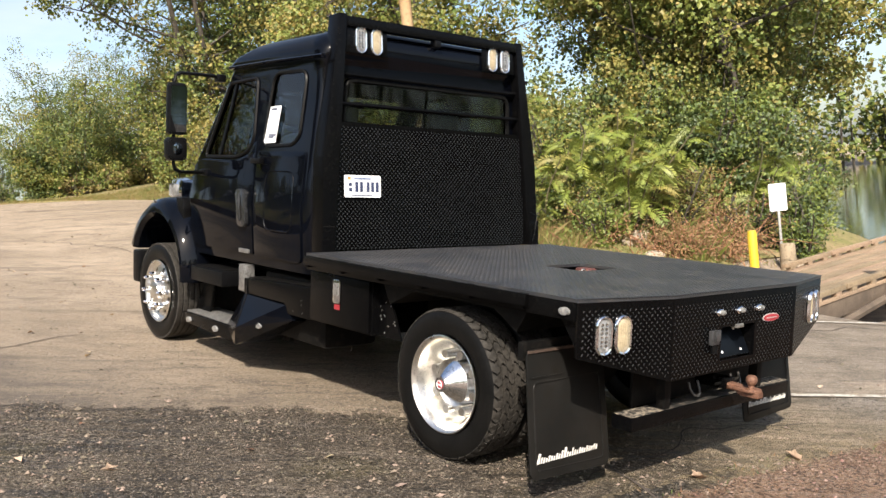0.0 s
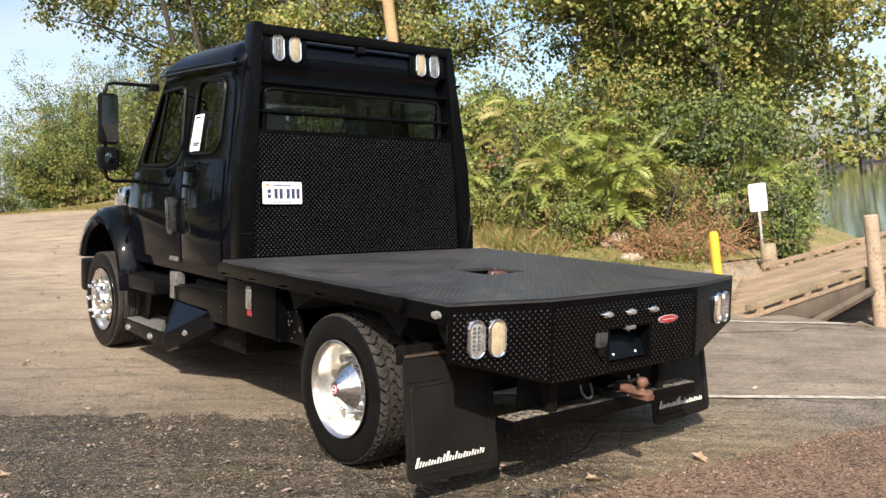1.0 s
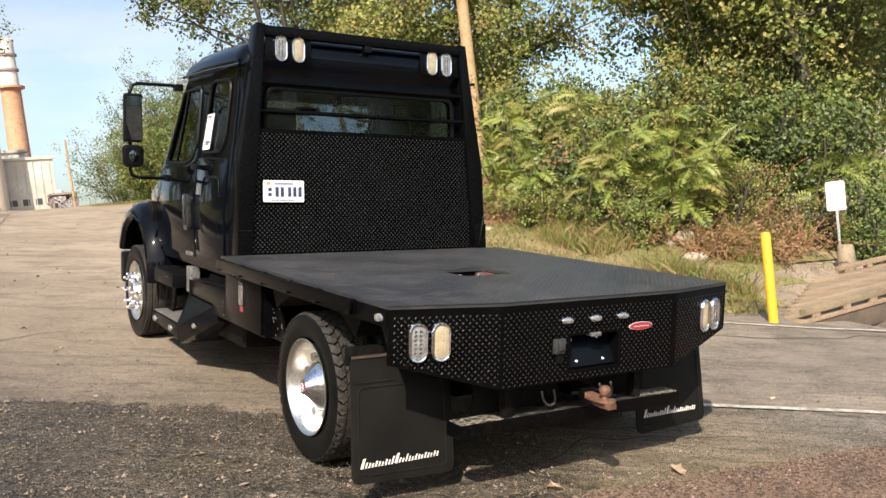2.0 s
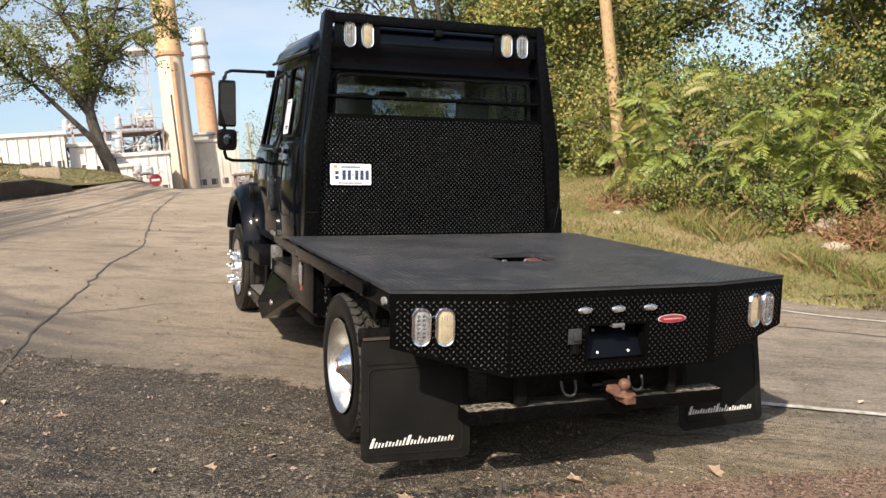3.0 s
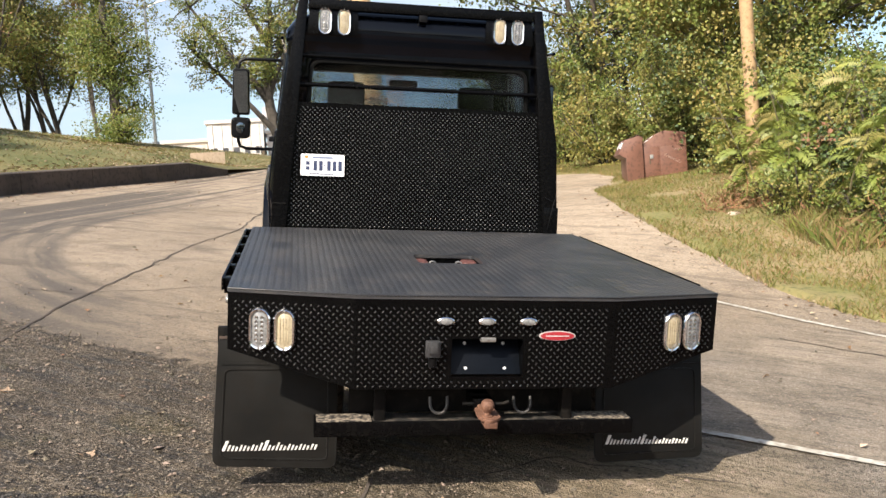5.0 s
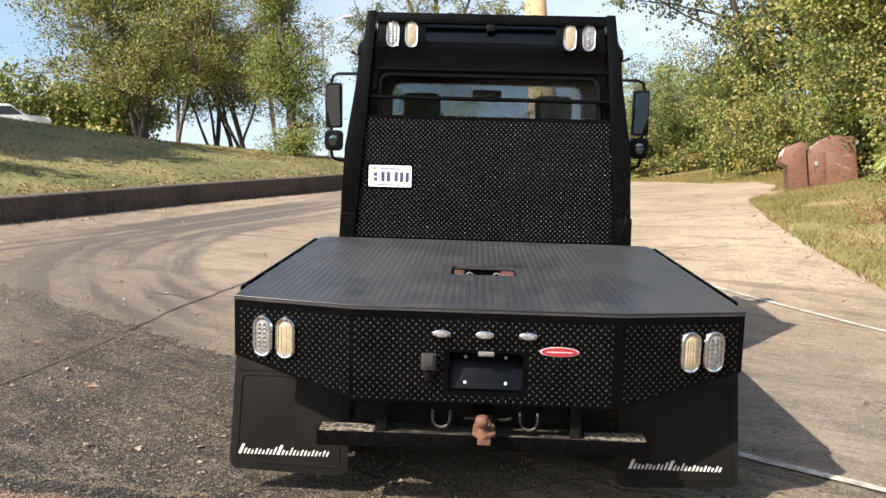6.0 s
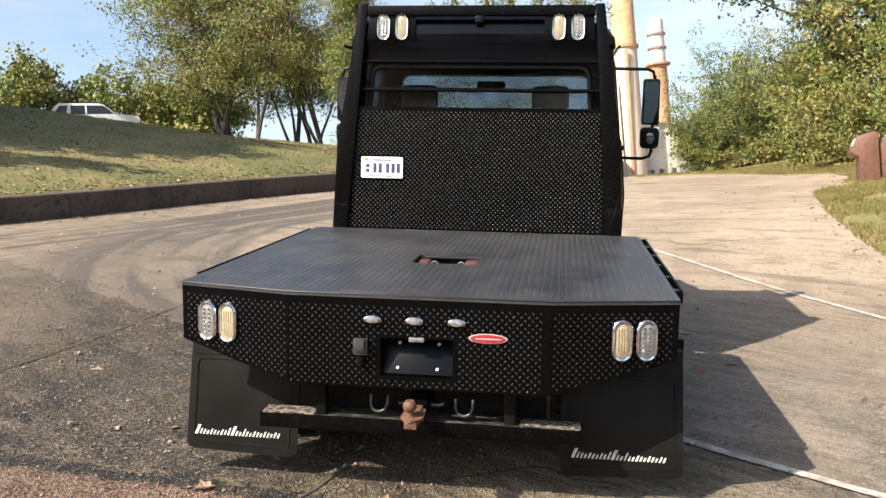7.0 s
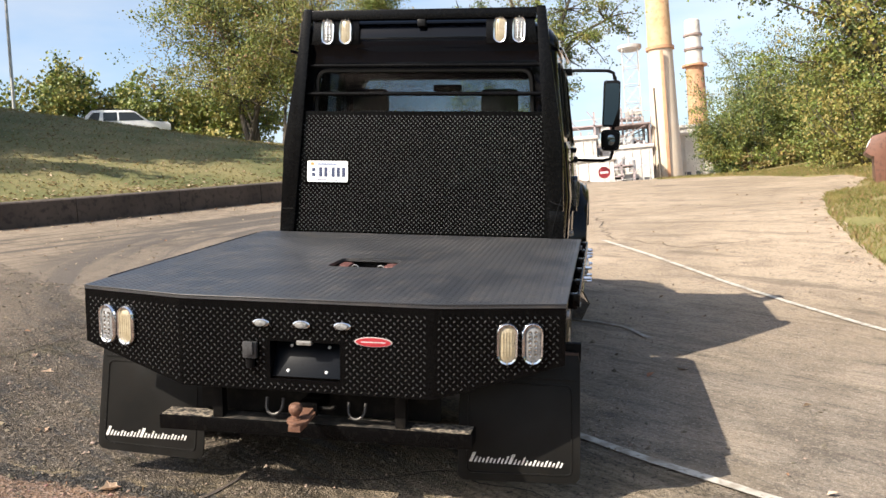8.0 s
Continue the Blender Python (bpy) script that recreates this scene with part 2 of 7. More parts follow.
def lugs(name, where, size, mat, height=0.0022):
    """The raised diamonds of tread plate: where gives origin, along, up and outward vectors and the spots (u, v, turn)."""
    verts, faces = [], []
    for origin, along, up, out, spots in where:
        for u, v, turn in spots:
            c, s = math.cos(turn), math.sin(turn)
            p = origin + along * u + up * v
            d, e = (along * c + up * s) * size, (up * c - along * s) * size * 0.33
            n = len(verts)
            verts += [p - d, p - d * 0.35 - e, p + d * 0.35 - e, p + d, p + d * 0.35 + e, p - d * 0.35 + e, p - d * 0.45 + out * height, p + d * 0.45 + out * height]
            faces += [(n, n + 1, n + 6), (n + 1, n + 2, n + 7, n + 6), (n + 2, n + 3, n + 7), (n + 3, n + 4, n + 7), (n + 4, n + 5, n + 6, n + 7), (n + 5, n, n + 6)]
    return quads(name, verts, faces, mat)


def spots(u0, u1, v0, v1, pitch, keep=lambda u, v: True):
    """Rows of lugs that lean one way, with rows that lean the other way between them."""
    out = []
    nu, nv = int((u1 - u0) / pitch), int((v1 - v0) / pitch)
    for turn, shift in ((45, 0.25), (-45, 0.75)):
        for i in range(nu):
            for j in range(nv):
                u, v = u0 + (i + shift) * pitch, v0 + (j + shift) * pitch
                if keep(u, v):
                    out.append((u, v, radians(turn)))
    return out


# ---- the truck ----
def hull(levels, seg=6):
    """Rounded rectangles (z, half width, rear, front, corner) stacked into a closed body."""
    bm = bmesh.new()
    rings = []
    for z, hw, y0, y1, r, *lift in levels:
        k = lift[0] if lift else 0.0
        ring = rounded([(-hw, y0), (hw, y0), (hw, y1), (-hw, y1)], r, seg)
        rings.append([bm.verts.new((x, y, z + k * (y1 - y) / (y1 - y0))) for x, y in ring])
    for a, b in zip(rings, rings[1:]):
        for i in range(len(a)):
            j = (i + 1) % len(a)
            bm.faces.new((a[i], a[j], b[j], b[i]))
    bm.faces.new(rings[0][::-1])
    bm.faces.new(rings[-1])
    bmesh.ops.recalc_face_normals(bm, faces=bm.faces)
    return bm


def carve(bm, cutters, mat):
    """The mesh of bm less the cutters."""
    body = new("carved", bpy.data.meshes.new("carved"))
    bm.to_mesh(body.data)
    spare = [body]
    for c in cutters:
        bmesh.ops.recalc_face_normals(c, faces=c.faces)
        ob = new("cutter", bpy.data.meshes.new("cutter"))
        c.to_mesh(ob.data)
        mod = body.modifiers.new("cut", "BOOLEAN")
        mod.operation, mod.solver, mod.object = "DIFFERENCE", "EXACT", ob
        spare.append(ob)
    bpy.context.view_layer.update()
    me = bpy.data.meshes.new_from_object(body.evaluated_get(bpy.context.evaluated_depsgraph_get()))
    for ob in spare:
        bpy.data.objects.remove(ob)
    me.materials.clear()
    me.materials.append(mat)
    return me


def side_x(z):
    """The half width of the cab's side at a height."""
    return float(np.interp(z, [0.85, 1.3, 1.62, 2.04, 2.31], [1.03, 1.045, 1.015, 0.965, 0.94]))


def side_sheet(outline, side, proud, thick, bevel=0.0):
    """A sheet that lies on the cab's side, from an outline in y and z."""
    bm = bmesh.new()
    flat = [bm.verts.new((0, y, z)) for y, z in outline]
    face = bm.faces.new(flat)
    # cut level lines so that the sheet follows the bend of the side
    for z in (1.3, 1.62, 2.04):
        bmesh.ops.bisect_plane(bm, geom=bm.verts[:] + bm.edges[:] + bm.faces[:], plane_co=(0, 0, z), plane_no=(0, 0, 1))
    faces = bm.faces[:]
    got = bmesh.ops.extrude_face_region(bm, geom=faces)["geom"]
    outer = {v for v in got if isinstance(v, bmesh.types.BMVert)}
    for v in bm.verts:
        v.co.x = side * (side_x(v.co.z) + proud - (0 if v in outer else thick))
    bmesh.ops.recalc_face_normals(bm, faces=bm.faces)
    if bevel:
        rim = [e for e in bm.edges if len(e.link_faces) == 2 and e.calc_face_angle(0) > 1.0 and all(v in outer for v in e.verts)]
        bmesh.ops.bevel(bm, geom=rim, offset=bevel, segments=2, profile=0.6, affect="EDGES")
    return bm


def ribbon(outline, side, wide, proud):
    """A rubber seal along an outline on the cab's side."""
    pts = [(side * (side_x(z) + proud), y, z) for y, z in outline]
    return tube(pts + [pts[0], pts[1]], wide, seg=6, ends=False)


truck = thing("flatbed_truck", "black extended-cab medium-duty flatbed truck parked on the ramp", "truck", RAMP)

# cab shell with real openings
outer = hull([(0.86, 1.02, 2.60, 4.40, 0.10), (0.95, 1.03, 2.58, 4.42, 0.10), (1.3, 1.045, 2.58, 4.44, 0.09), (1.62, 1.015, 2.59, 4.38, 0.07),
              (2.04, 0.965, 2.60, 4.10, 0.06), (2.31, 0.94, 2.61, 3.93, 0.08), (2.345, 0.955, 2.59, 3.99, 0.12), (2.40, 0.95, 2.57, 3.94, 0.18),
              (2.475, 0.90, 2.58, 3.76, 0.22), (2.53, 0.80, 2.62, 3.42, 0.24), (2.555, 0.64, 2.70, 3.08, 0.12)])
inner = hull([(0.95, 0.97, 2.66, 4.30, 0.08), (1.3, 0.985, 2.66, 4.32, 0.08), (1.62, 0.955, 2.66, 4.27, 0.06), (2.04, 0.905, 2.67, 4.0, 0.06), (2.29, 0.87, 2.69, 3.82, 0.06)])
WIN1 = [(4.19, 1.645), (3.90, 2.215), (3.47, 2.235), (3.43, 1.79), (3.49, 1.695), (3.66, 1.645)]
WIN2 = [(3.23, 2.255), (2.79, 2.245), (2.80, 1.80), (2.88, 1.735), (3.29, 1.725)]
RWIN = [(-0.80, 1.66), (0.80, 1.66), (0.77, 2.19), (-0.77, 2.19)]
SHIELD = [(-0.86, 1.70), (0.86, 1.70), (0.80, 2.20), (-0.80, 2.20)]
cab_me = carve(outer, [inner, prism(rounded(WIN1, 0.06), -2, 2, "x"), prism(rounded(WIN2, 0.09), -2, 2, "x"),
                       prism(rounded(RWIN, 0.08), 2.2, 3.0, "y"), prism(rounded(SHIELD, 0.07), 3.5, 5.0, "y")], paint)
handle_grey = material("satin dark grey handle", (0.016, 0.0165, 0.018), 0.25, second=(0.024, 0.0245, 0.026), grain=12, coat=0.4)
cab = part("cab_body", cab_me, paint, truck, "glossy black cab shell with a domed roof")
for side in (-1, 1):
    seal = [(y, z) for y, z in rounded(WIN2, 0.09, 5)]
    part("window_seal", ribbon(seal, side, 0.012, 0.004), rubber, cab)
    part("quarter_window", side_sheet(rounded(WIN2, 0.09, 5), side, -0.006, 0.006), dark_glass, cab, "dark tinted rear quarter window")
    # front door: lower skin and window frame
    skin = [(3.345, 0.93), (4.36, 0.93), (4.40, 1.30), (4.35, 1.59), (4.20, 1.628), (3.66, 1.62), (3.48, 1.665), (3.405, 1.76), (3.365, 1.76)]
    door = part("cab_door", side_sheet(rounded(skin, 0.03), side, 0.012, 0.03, 0.005), paint, truck, "glossy black cab door")
    part("door_window", side_sheet(rounded(WIN1, 0.06, 5), side, -0.006, 0.006), dark_glass, door, "tinted door window")
    part("window_seal", ribbon(rounded(WIN1, 0.06, 5), side, 0.013, 0.004), rubber, door)
    part("window_divider", side_sheet([(3.98, 1.64), (3.95, 1.64), (3.80, 2.21), (3.83, 2.21)], side, 0.004, 0.02), plastic, door)
    grip = prism(rounded([(3.40, 1.13), (3.53, 1.13), (3.56, 1.41), (3.43, 1.41)], 0.05), side * 1.045, side * 1.085, "x", 0.008)
    part("door_handle", grip, handle_grey, door, "oval recessed dark grey door handle")
    # raised black oval puts the recess's shade into colour; no hollow is cut
    part("handle_recess", prism(rounded([(3.445, 1.175), (3.505, 1.175), (3.525, 1.365), (3.465, 1.365)], 0.026), side * 1.07, side * 1.0856, "x"), chassis_black, door, "black oval for the shaded recess behind the handle")
    part("handle_pull", tube([(side * 1.082, 3.475, 1.17), (side * 1.09, 3.483, 1.27), (side * 1.082, 3.497, 1.37)], 0.011, seg=8), handle_grey, door)
    part("door_hinge", box(*sorted((side * 1.03, side * 1.075)), 3.22, 3.36, 1.60, 1.64, 0.01), plastic, truck)
    part("maker_plate", box(*sorted((side * 1.03, side * 1.061)), 3.39, 3.53, 0.935, 0.965, 0.004), dull_metal, door, "small silver maker's plate")
    # pressed panel of the rear half
    panel = [(2.68, 0.93), (3.325, 0.93), (3.345, 1.69), (2.68, 1.69)]
    part("rear_side_panel", side_sheet(rounded(panel, 0.04), side, 0.012, 0.03, 0.005), paint, truck)
    dent = rounded([(2.80, 1.13), (3.18, 1.13), (3.18, 1.55), (2.80, 1.55)], 0.08)
    part("pressed_crease", ribbon(dent, side, 0.006, 0.012), paint, truck)
    part("drip_rail", tube([(side * 0.972, 2.58, 2.33), (side * 0.972, 3.3, 2.335), (side * 0.968, 3.90, 2.33)], 0.012, seg=6), paint, cab)
part("rear_window", prism(rounded(RWIN, 0.08, 5), 2.60, 2.606, "y"), window_glass, cab, "tinted rear window of the cab")
ring = [(x, 2.592, z) for x, z in rounded(RWIN, 0.08, 5)]
part("rear_window_seal", tube(ring + ring[:2], 0.016, seg=6, ends=False), rubber, cab)
shield = bmesh.new()
sv = [shield.verts.new(p) for p in ((-0.9, 4.30, 1.69), (0.9, 4.30, 1.69), (0.85, 3.95, 2.22), (-0.85, 3.95, 2.22))]
shield.faces.new(sv)
bmesh.ops.solidify(shield, geom=shield.faces[:], thickness=0.006)
part("windscreen", shield, clear_glass, cab)
# cab inside
for x in (-0.5, 0.5):
    seat = part("seat", box(x - 0.25, x + 0.25, 2.98, 3.14, 1.2, 1.9, 0.05), seat_cloth, truck, "grey cloth seat back")
    part("headrest", box(x - 0.14, x + 0.14, 3.0, 3.11, 1.88, 2.08, 0.045), seat_cloth, seat)
part("dashboard", box(-0.93, 0.93, 3.86, 4.2, 1.25, 1.66, 0.05), plastic, truck)
wheel_bm = lathe([(0.0, 0.215), (0.015, 0.23), (0.0, 0.245), (-0.015, 0.23)], 32, axis="y", closed=True)
bmesh.ops.transform(wheel_bm, matrix=pose(-0.5, 3.72, 1.68, 35), verts=wheel_bm.verts)
part("steering_wheel", wheel_bm, plastic, truck)
part("inside_mirror", prism(rounded([(-0.12, 2.08), (0.12, 2.08), (0.12, 2.14), (-0.12, 2.14)], 0.03), 3.62, 3.65, "y", 0.006), plastic, truck)
# paper on the quarter window
paper = part("window_paper", side_sheet([(3.265, 1.745), (3.10, 1.752), (3.075, 2.015), (3.225, 2.01)], -1, 0.0145, 0.002), white_plate, truck, "white printed sheet taped to the window")
for z, w in ((1.985, 0.075), (1.80, 0.1), (1.785, 0.07)):
    part("print_bar", side_sheet([(3.205, z), (3.205 - w, z), (3.205 - w, z + 0.012), (3.205, z + 0.012)], -1, 0.0158, 0.001), ink, paper)

# bonnet, front wings and bumper
bonnet = hull([(0.90, 0.76, 4.36, 5.55, 0.15), (1.25, 0.76, 4.36, 5.52, 0.2), (1.44, 0.72, 4.34, 5.40, 0.25), (1.54, 0.60, 4.32, 5.1, 0.2)])
part("bonnet", bonnet, paint, truck, "glossy black sloping bonnet")
for side in (-1, 1):
    wing = bmesh.new()
    cy, cz = 4.86, 0.65
    rows = []
    for k in range(25):
        a = radians(184 - k * 6.85)
        fl = 1.0 + 0.10 * max(0, math.sin(a))
        ri, ro = 0.48, 0.585 * fl
        if a < radians(60):
            ro *= 1.0 + 0.10 * (radians(60) - a)
        p = lambda r, x: wing.verts.new((side * x, cy - math.cos(a) * -r, cz + math.sin(a) * r))
        rows.append([p(ri, 0.74), p(ri, 1.12), p(ri + 0.03, 1.155), p((ri + ro) / 2, 1.15), p(ro - 0.02, 1.09), p(ro, 1.0), p(ro, 0.74)])
    for a, b in zip(rows, rows[1:]):
        for i in range(len(a)):
            wing.faces.new((a[i], a[(i + 1) % 7], b[(i + 1) % 7], b[i]))
    wing.faces.new(rows[0])
    wing.faces.new(rows[-1])
    fender = part("front_wing", wing, paint, truck, "glossy black flared front wing", 40)
    latch = prism(rounded([(4.50, 1.30), (4.62, 1.30), (4.60, 1.22), (4.53, 1.10), (4.47, 1.10), (4.47, 1.22)], 0.015), *sorted((side * 0.95, side * 1.075)), "x", 0.012)
    part("bonnet_latch", latch, plastic, fender)
    part("head_lamp", box(*sorted((side * 0.66, side * 0.875)), 4.98, 5.24, 1.22, 1.46, 0.09), chrome, truck, "chrome head lamp shell")
    part("lamp_side_lens", box(*sorted((side * 0.8735, side * 0.883)), 5.06, 5.18, 1.29, 1.40, 0.02), lens_clear, truck)
    part("marker_lamp", lathe([(0, 0.03), (0.015, 0.025), (0.02, 0)], 12, axis="x", centre=(side * 1.115, 4.97, 1.235)), lens_clear, fender)
    part("bumper_end", box(*sorted((side * 0.95, side * 1.13)), 5.27, 5.42, 0.50, 0.795, 0.03), plastic, truck)
    part("wing_backing", box(*sorted((side * 0.60, side * 0.73)), 4.2, 5.3, 0.28, 1.1, 0.03), chassis_black, truck)
part("front_bumper", box(-0.94, 0.94, 5.30, 5.55, 0.45, 0.75, 0.05), plastic, truck)
part("engine_bay", box(-0.55, 0.55, 4.3, 5.8, 0.45, 1.0, 0.03), chassis_black, truck)

# mirrors
for side in (-1, 1):
    bm = tube([(side * 0.95, 4.06, 2.26), (side * 1.02, 4.06, 2.275), (side * 1.30, 4.03, 2.27), (side * 1.345, 4.03, 2.25), (side * 1.355, 4.03, 2.20)], 0.014)
    tube([(side * 1.36, 4.035, 2.22), (side * 1.355, 4.04, 1.58), (side * 1.34, 4.05, 1.535), (side * 1.28, 4.07, 1.515), (side * 1.0, 4.16, 1.515)], 0.014, bm)
    mir = part("mirror", bm, plastic, truck, "black west-coast mirror on a tubular bracket")
    part("mirror_head", prism(rounded([(side * 1.335 - 0.074, 1.80), (side * 1.335 + 0.074, 1.80), (side * 1.335 + 0.07, 2.19), (side * 1.335 - 0.07, 2.19)], 0.03), 4.005, 4.075, "y", 0.018), plastic, mir)
    gl = part("mirror_glass", prism(rounded([(-0.061, -0.175), (0.061, -0.175), (0.058, 0.172), (-0.058, 0.172)], 0.02), -0.003, 0.003, "y"), mirror_silver, mir)
    gl.matrix_local = pose(side * 1.335, 3.992, 1.993, 4, 0, side * 13)
    part("convex_head", prism(rounded([(side * 1.335 - 0.078, 1.60), (side * 1.335 + 0.078, 1.60), (side * 1.335 + 0.082, 1.78), (side * 1.335 - 0.082, 1.78)], 0.045), 4.005, 4.09, "y", 0.02), plastic, mir)
    spot = bmesh.new()
    bmesh.ops.create_uvsphere(spot, u_segments=20, v_segments=12, radius=1.0)
    bmesh.ops.transform(spot, matrix=Matrix.Translation((side * 1.335, 4.02, 1.69)) @ Matrix.Diagonal((0.06, 0.020, 0.072, 1)), verts=spot.verts)
    part("convex_glass", spot, mirror_silver, mir)
    part("bracket_foot", box(*sorted((side * 0.93, side * 1.0)), 4.02, 4.10, 2.23, 2.29, 0.012), plastic, mir)
    part("bracket_foot", box(*sorted((side * 0.99, side * 1.06)), 4.11, 4.22, 1.49, 1.545, 0.012), plastic, mir)


# wheels
def tyre_mesh(width, radius, blocks=40):
    h = width / 2
    prof = [(-h * 0.62, 0.262), (-h * 0.9, 0.275), (-h, 0.32), (-h * 1.0, 0.36), (-h * 0.94, radius - 0.028), (-h * 0.88, radius - 0.014),
            (h * 0.88, radius - 0.014), (h * 0.94, radius - 0.028), (h, 0.36), (h, 0.32), (h * 0.9, 0.275), (h * 0.62, 0.262)]
    bm = lathe(prof, 64, closed=True)
    bmesh.ops.recalc_face_normals(bm, faces=bm.faces)
    me = bpy.data.meshes.new("tyre")
    bm.to_mesh(me)
    bm.free()
    me.shade_smooth()
    me.set_sharp_from_angle(angle=radians(30))
    me.materials.append(rubber)
    bm = bmesh.new()
    ribs = [(-0.94, -0.56), (-0.50, -0.19), (-0.14, 0.14), (0.19, 0.50), (0.56, 0.94)]
    for i in range(blocks):
        for j, (u0, u1) in enumerate(ribs):
            a0 = (i + 0.5 * (j % 2)) * math.tau / blocks
            da = math.tau / blocks * 0.8
            skew = da * 0.22 * (1 if j % 2 else -1)
            c = []
            for r in (radius - 0.016, radius):
                mid_u = (u0 + u1) / 2
                for (u, a) in ((u0, a0 + skew), (mid_u, a0 - skew), (u1, a0 + skew * 0.4), (u1, a0 + da + skew * 0.4), (mid_u, a0 + da - skew), (u0, a0 + da + skew)):
                    rr = r - (0.012 if abs(u) > 0.9 and r == radius else 0.0)
                    c.append(bm.verts.new((u * h, rr * math.cos(a), rr * math.sin(a))))
            bm.faces.new(c[6:])
            for k in range(6):
                bm.faces.new((c[k], c[(k + 1) % 6], c[6 + (k + 1) % 6], c[6 + k]))
    bmesh.ops.recalc_face_normals(bm, faces=bm.faces)
    tr = bpy.data.meshes.new("block_tread")
    bm.to_mesh(tr)
    bm.free()
    tr.materials.append(tread_rubber)
    return me, tr


tyre_me, blocks_me = tyre_mesh(0.255, 0.412)


def add_tyre(name, wheel, ribbed=False):
    ty = part(name, tyre_me, None, wheel)
    if ribbed:
        for u0, u1 in ((-0.93, -0.60), (-0.55, -0.22), (-0.17, 0.17), (0.22, 0.55), (0.60, 0.93)):
            rib = lathe([(u0 * 0.1275, 0.396), (u0 * 0.1275, 0.409), (u0 * 0.1275 + 0.004, 0.412), (u1 * 0.1275 - 0.004, 0.412), (u1 * 0.1275, 0.409), (u1 * 0.1275, 0.396)], 64)
            part("tread_rib", rib, tread_rubber, ty)
    else:
        tagged(part("block_tread", blocks_me, None, ty, "", 0), kind="stuff")
    return ty


def holes(me_bm, n, r, size, x0, x1):
    return [lathe([(x0, 0), (x0, size), (x1, size), (x1, 0)], 16, axis="x", centre=(0, r * math.cos(k * math.tau / n + 0.3), r * math.sin(k * math.tau / n + 0.3))) for k in range(n)]


# the outer face looks to -x; a dished rear disc and a domed front disc
dish = carve(lathe([(-0.118, 0.262), (-0.126, 0.268), (-0.128, 0.262), (-0.118, 0.250), (-0.10, 0.238), (-0.02, 0.228), (0.020, 0.205), (0.045, 0.17), (0.05, 0.11),
                    (0.05, 0.0), (0.07, 0.0), (0.07, 0.17), (0.10, 0.235), (0.12, 0.262)], 64), holes(None, 8, 0.165, 0.024, -0.05, 0.2), alloy)
dome = carve(lathe([(-0.118, 0.262), (-0.126, 0.268), (-0.128, 0.262), (-0.12, 0.250), (-0.095, 0.24), (-0.085, 0.225), (-0.105, 0.17), (-0.115, 0.11), (-0.115, 0.0),
                    (-0.09, 0.0), (-0.08, 0.18), (0.0, 0.232), (0.12, 0.262)], 64), holes(None, 8, 0.19, 0.022, -0.2, 0.1), alloy)


def nut(bm, y, z, x0, x1, r):
    lathe([(x0, 0), (x0, r * 0.6), (x0 + (x1 - x0) * 0.2, r), (x1, r * 1.15)], 6, bm, "x", (0, y, z))


def road_wheel(side, y, kind):
    w = part("wheel", box(0.055, 0.11, -0.06, 0.06, -0.06, 0.06, 0.01) if kind == "rear" else box(-0.08, 0.11, -0.05, 0.05, -0.05, 0.05, 0.01), chassis_black, truck, "dished alloy dual wheel" if kind == "rear" else "alloy front wheel with chrome nut covers")
    x = 1.005 if kind == "rear" else 1.0
    w.matrix_local = pose(side * x, y, 0.442 if kind == "rear" else 0.480) @ (Matrix() if side < 0 else pose(0, 0, 0, 0, 0, 180))
    add_tyre("tyre", w, kind == "front")
    part("rim", dish if kind == "rear" else dome, None, w, "polished alloy rim")
    if kind == "rear":
        hub = lathe([(0.05, 0.138), (-0.03, 0.136), (-0.058, 0.13), (-0.066, 0.122), (-0.125, 0.052), (-0.14, 0.042), (-0.142, 0.0)], 40)
        part("hub_cover", hub, chrome, w, "chrome bullet hub cover")
        part("hub_badge", lathe([(-0.1425, 0.026), (-0.1465, 0.024), (-0.1465, 0.0)], 24), red_badge, w)
        part("hub_badge_bar", box(-0.149, -0.147, -0.016, 0.016, -0.004, 0.004), white_plate, w)
        part("hub_badge_ring", lathe([(-0.1466, 0.0235), (-0.1482, 0.0225), (-0.1482, 0.0195), (-0.1466, 0.0185)], 24), white_plate, w)
        # dark disc added behind the rim to keep its holes dark
        part("brake_drum", lathe([(0.085, 0.0), (0.085, 0.215), (0.12, 0.225), (0.12, 0.0)], 32), chassis_black, w)
        inner_t = add_tyre("inner_tyre", w)
        inner_t.location.x = 0.285
    else:
        hub = lathe([(-0.11, 0.10), (-0.14, 0.098), (-0.16, 0.085), (-0.17, 0.06), (-0.172, 0.0)], 32)
        part("hub_cover", hub, alloy, w)
        for k in range(8):
            bm = bmesh.new()
            a = k * math.tau / 8
            nut(bm, 0.15 * math.cos(a), 0.15 * math.sin(a), -0.205, -0.11, 0.019)
            part("wheel_nut", bm, chrome, w)
    return w


for side in (-1, 1):
    road_wheel(side, 1.07, "rear")
    road_wheel(side, 4.86, "front")

# chassis
for side in (-1, 1):
    part("frame_rail", box(*sorted((side * 0.38, side * 0.46)), 0.12, 5.6, 0.58, 0.84, 0.01), chassis_black, truck)
part("rear_axle", lathe([(-0.9, 0.0), (-0.9, 0.07), (-0.25, 0.075), (-0.16, 0.17), (0.16, 0.17), (0.25, 0.075), (0.9, 0.07), (0.9, 0.0)], 20, centre=(0, 1.07, 0.445)), chassis_black, truck)
part("front_axle", lathe([(-0.9, 0.0), (-0.9, 0.05), (0.9, 0.05), (0.9, 0.0)], 12, centre=(0, 4.86, 0.46)), chassis_black, truck)
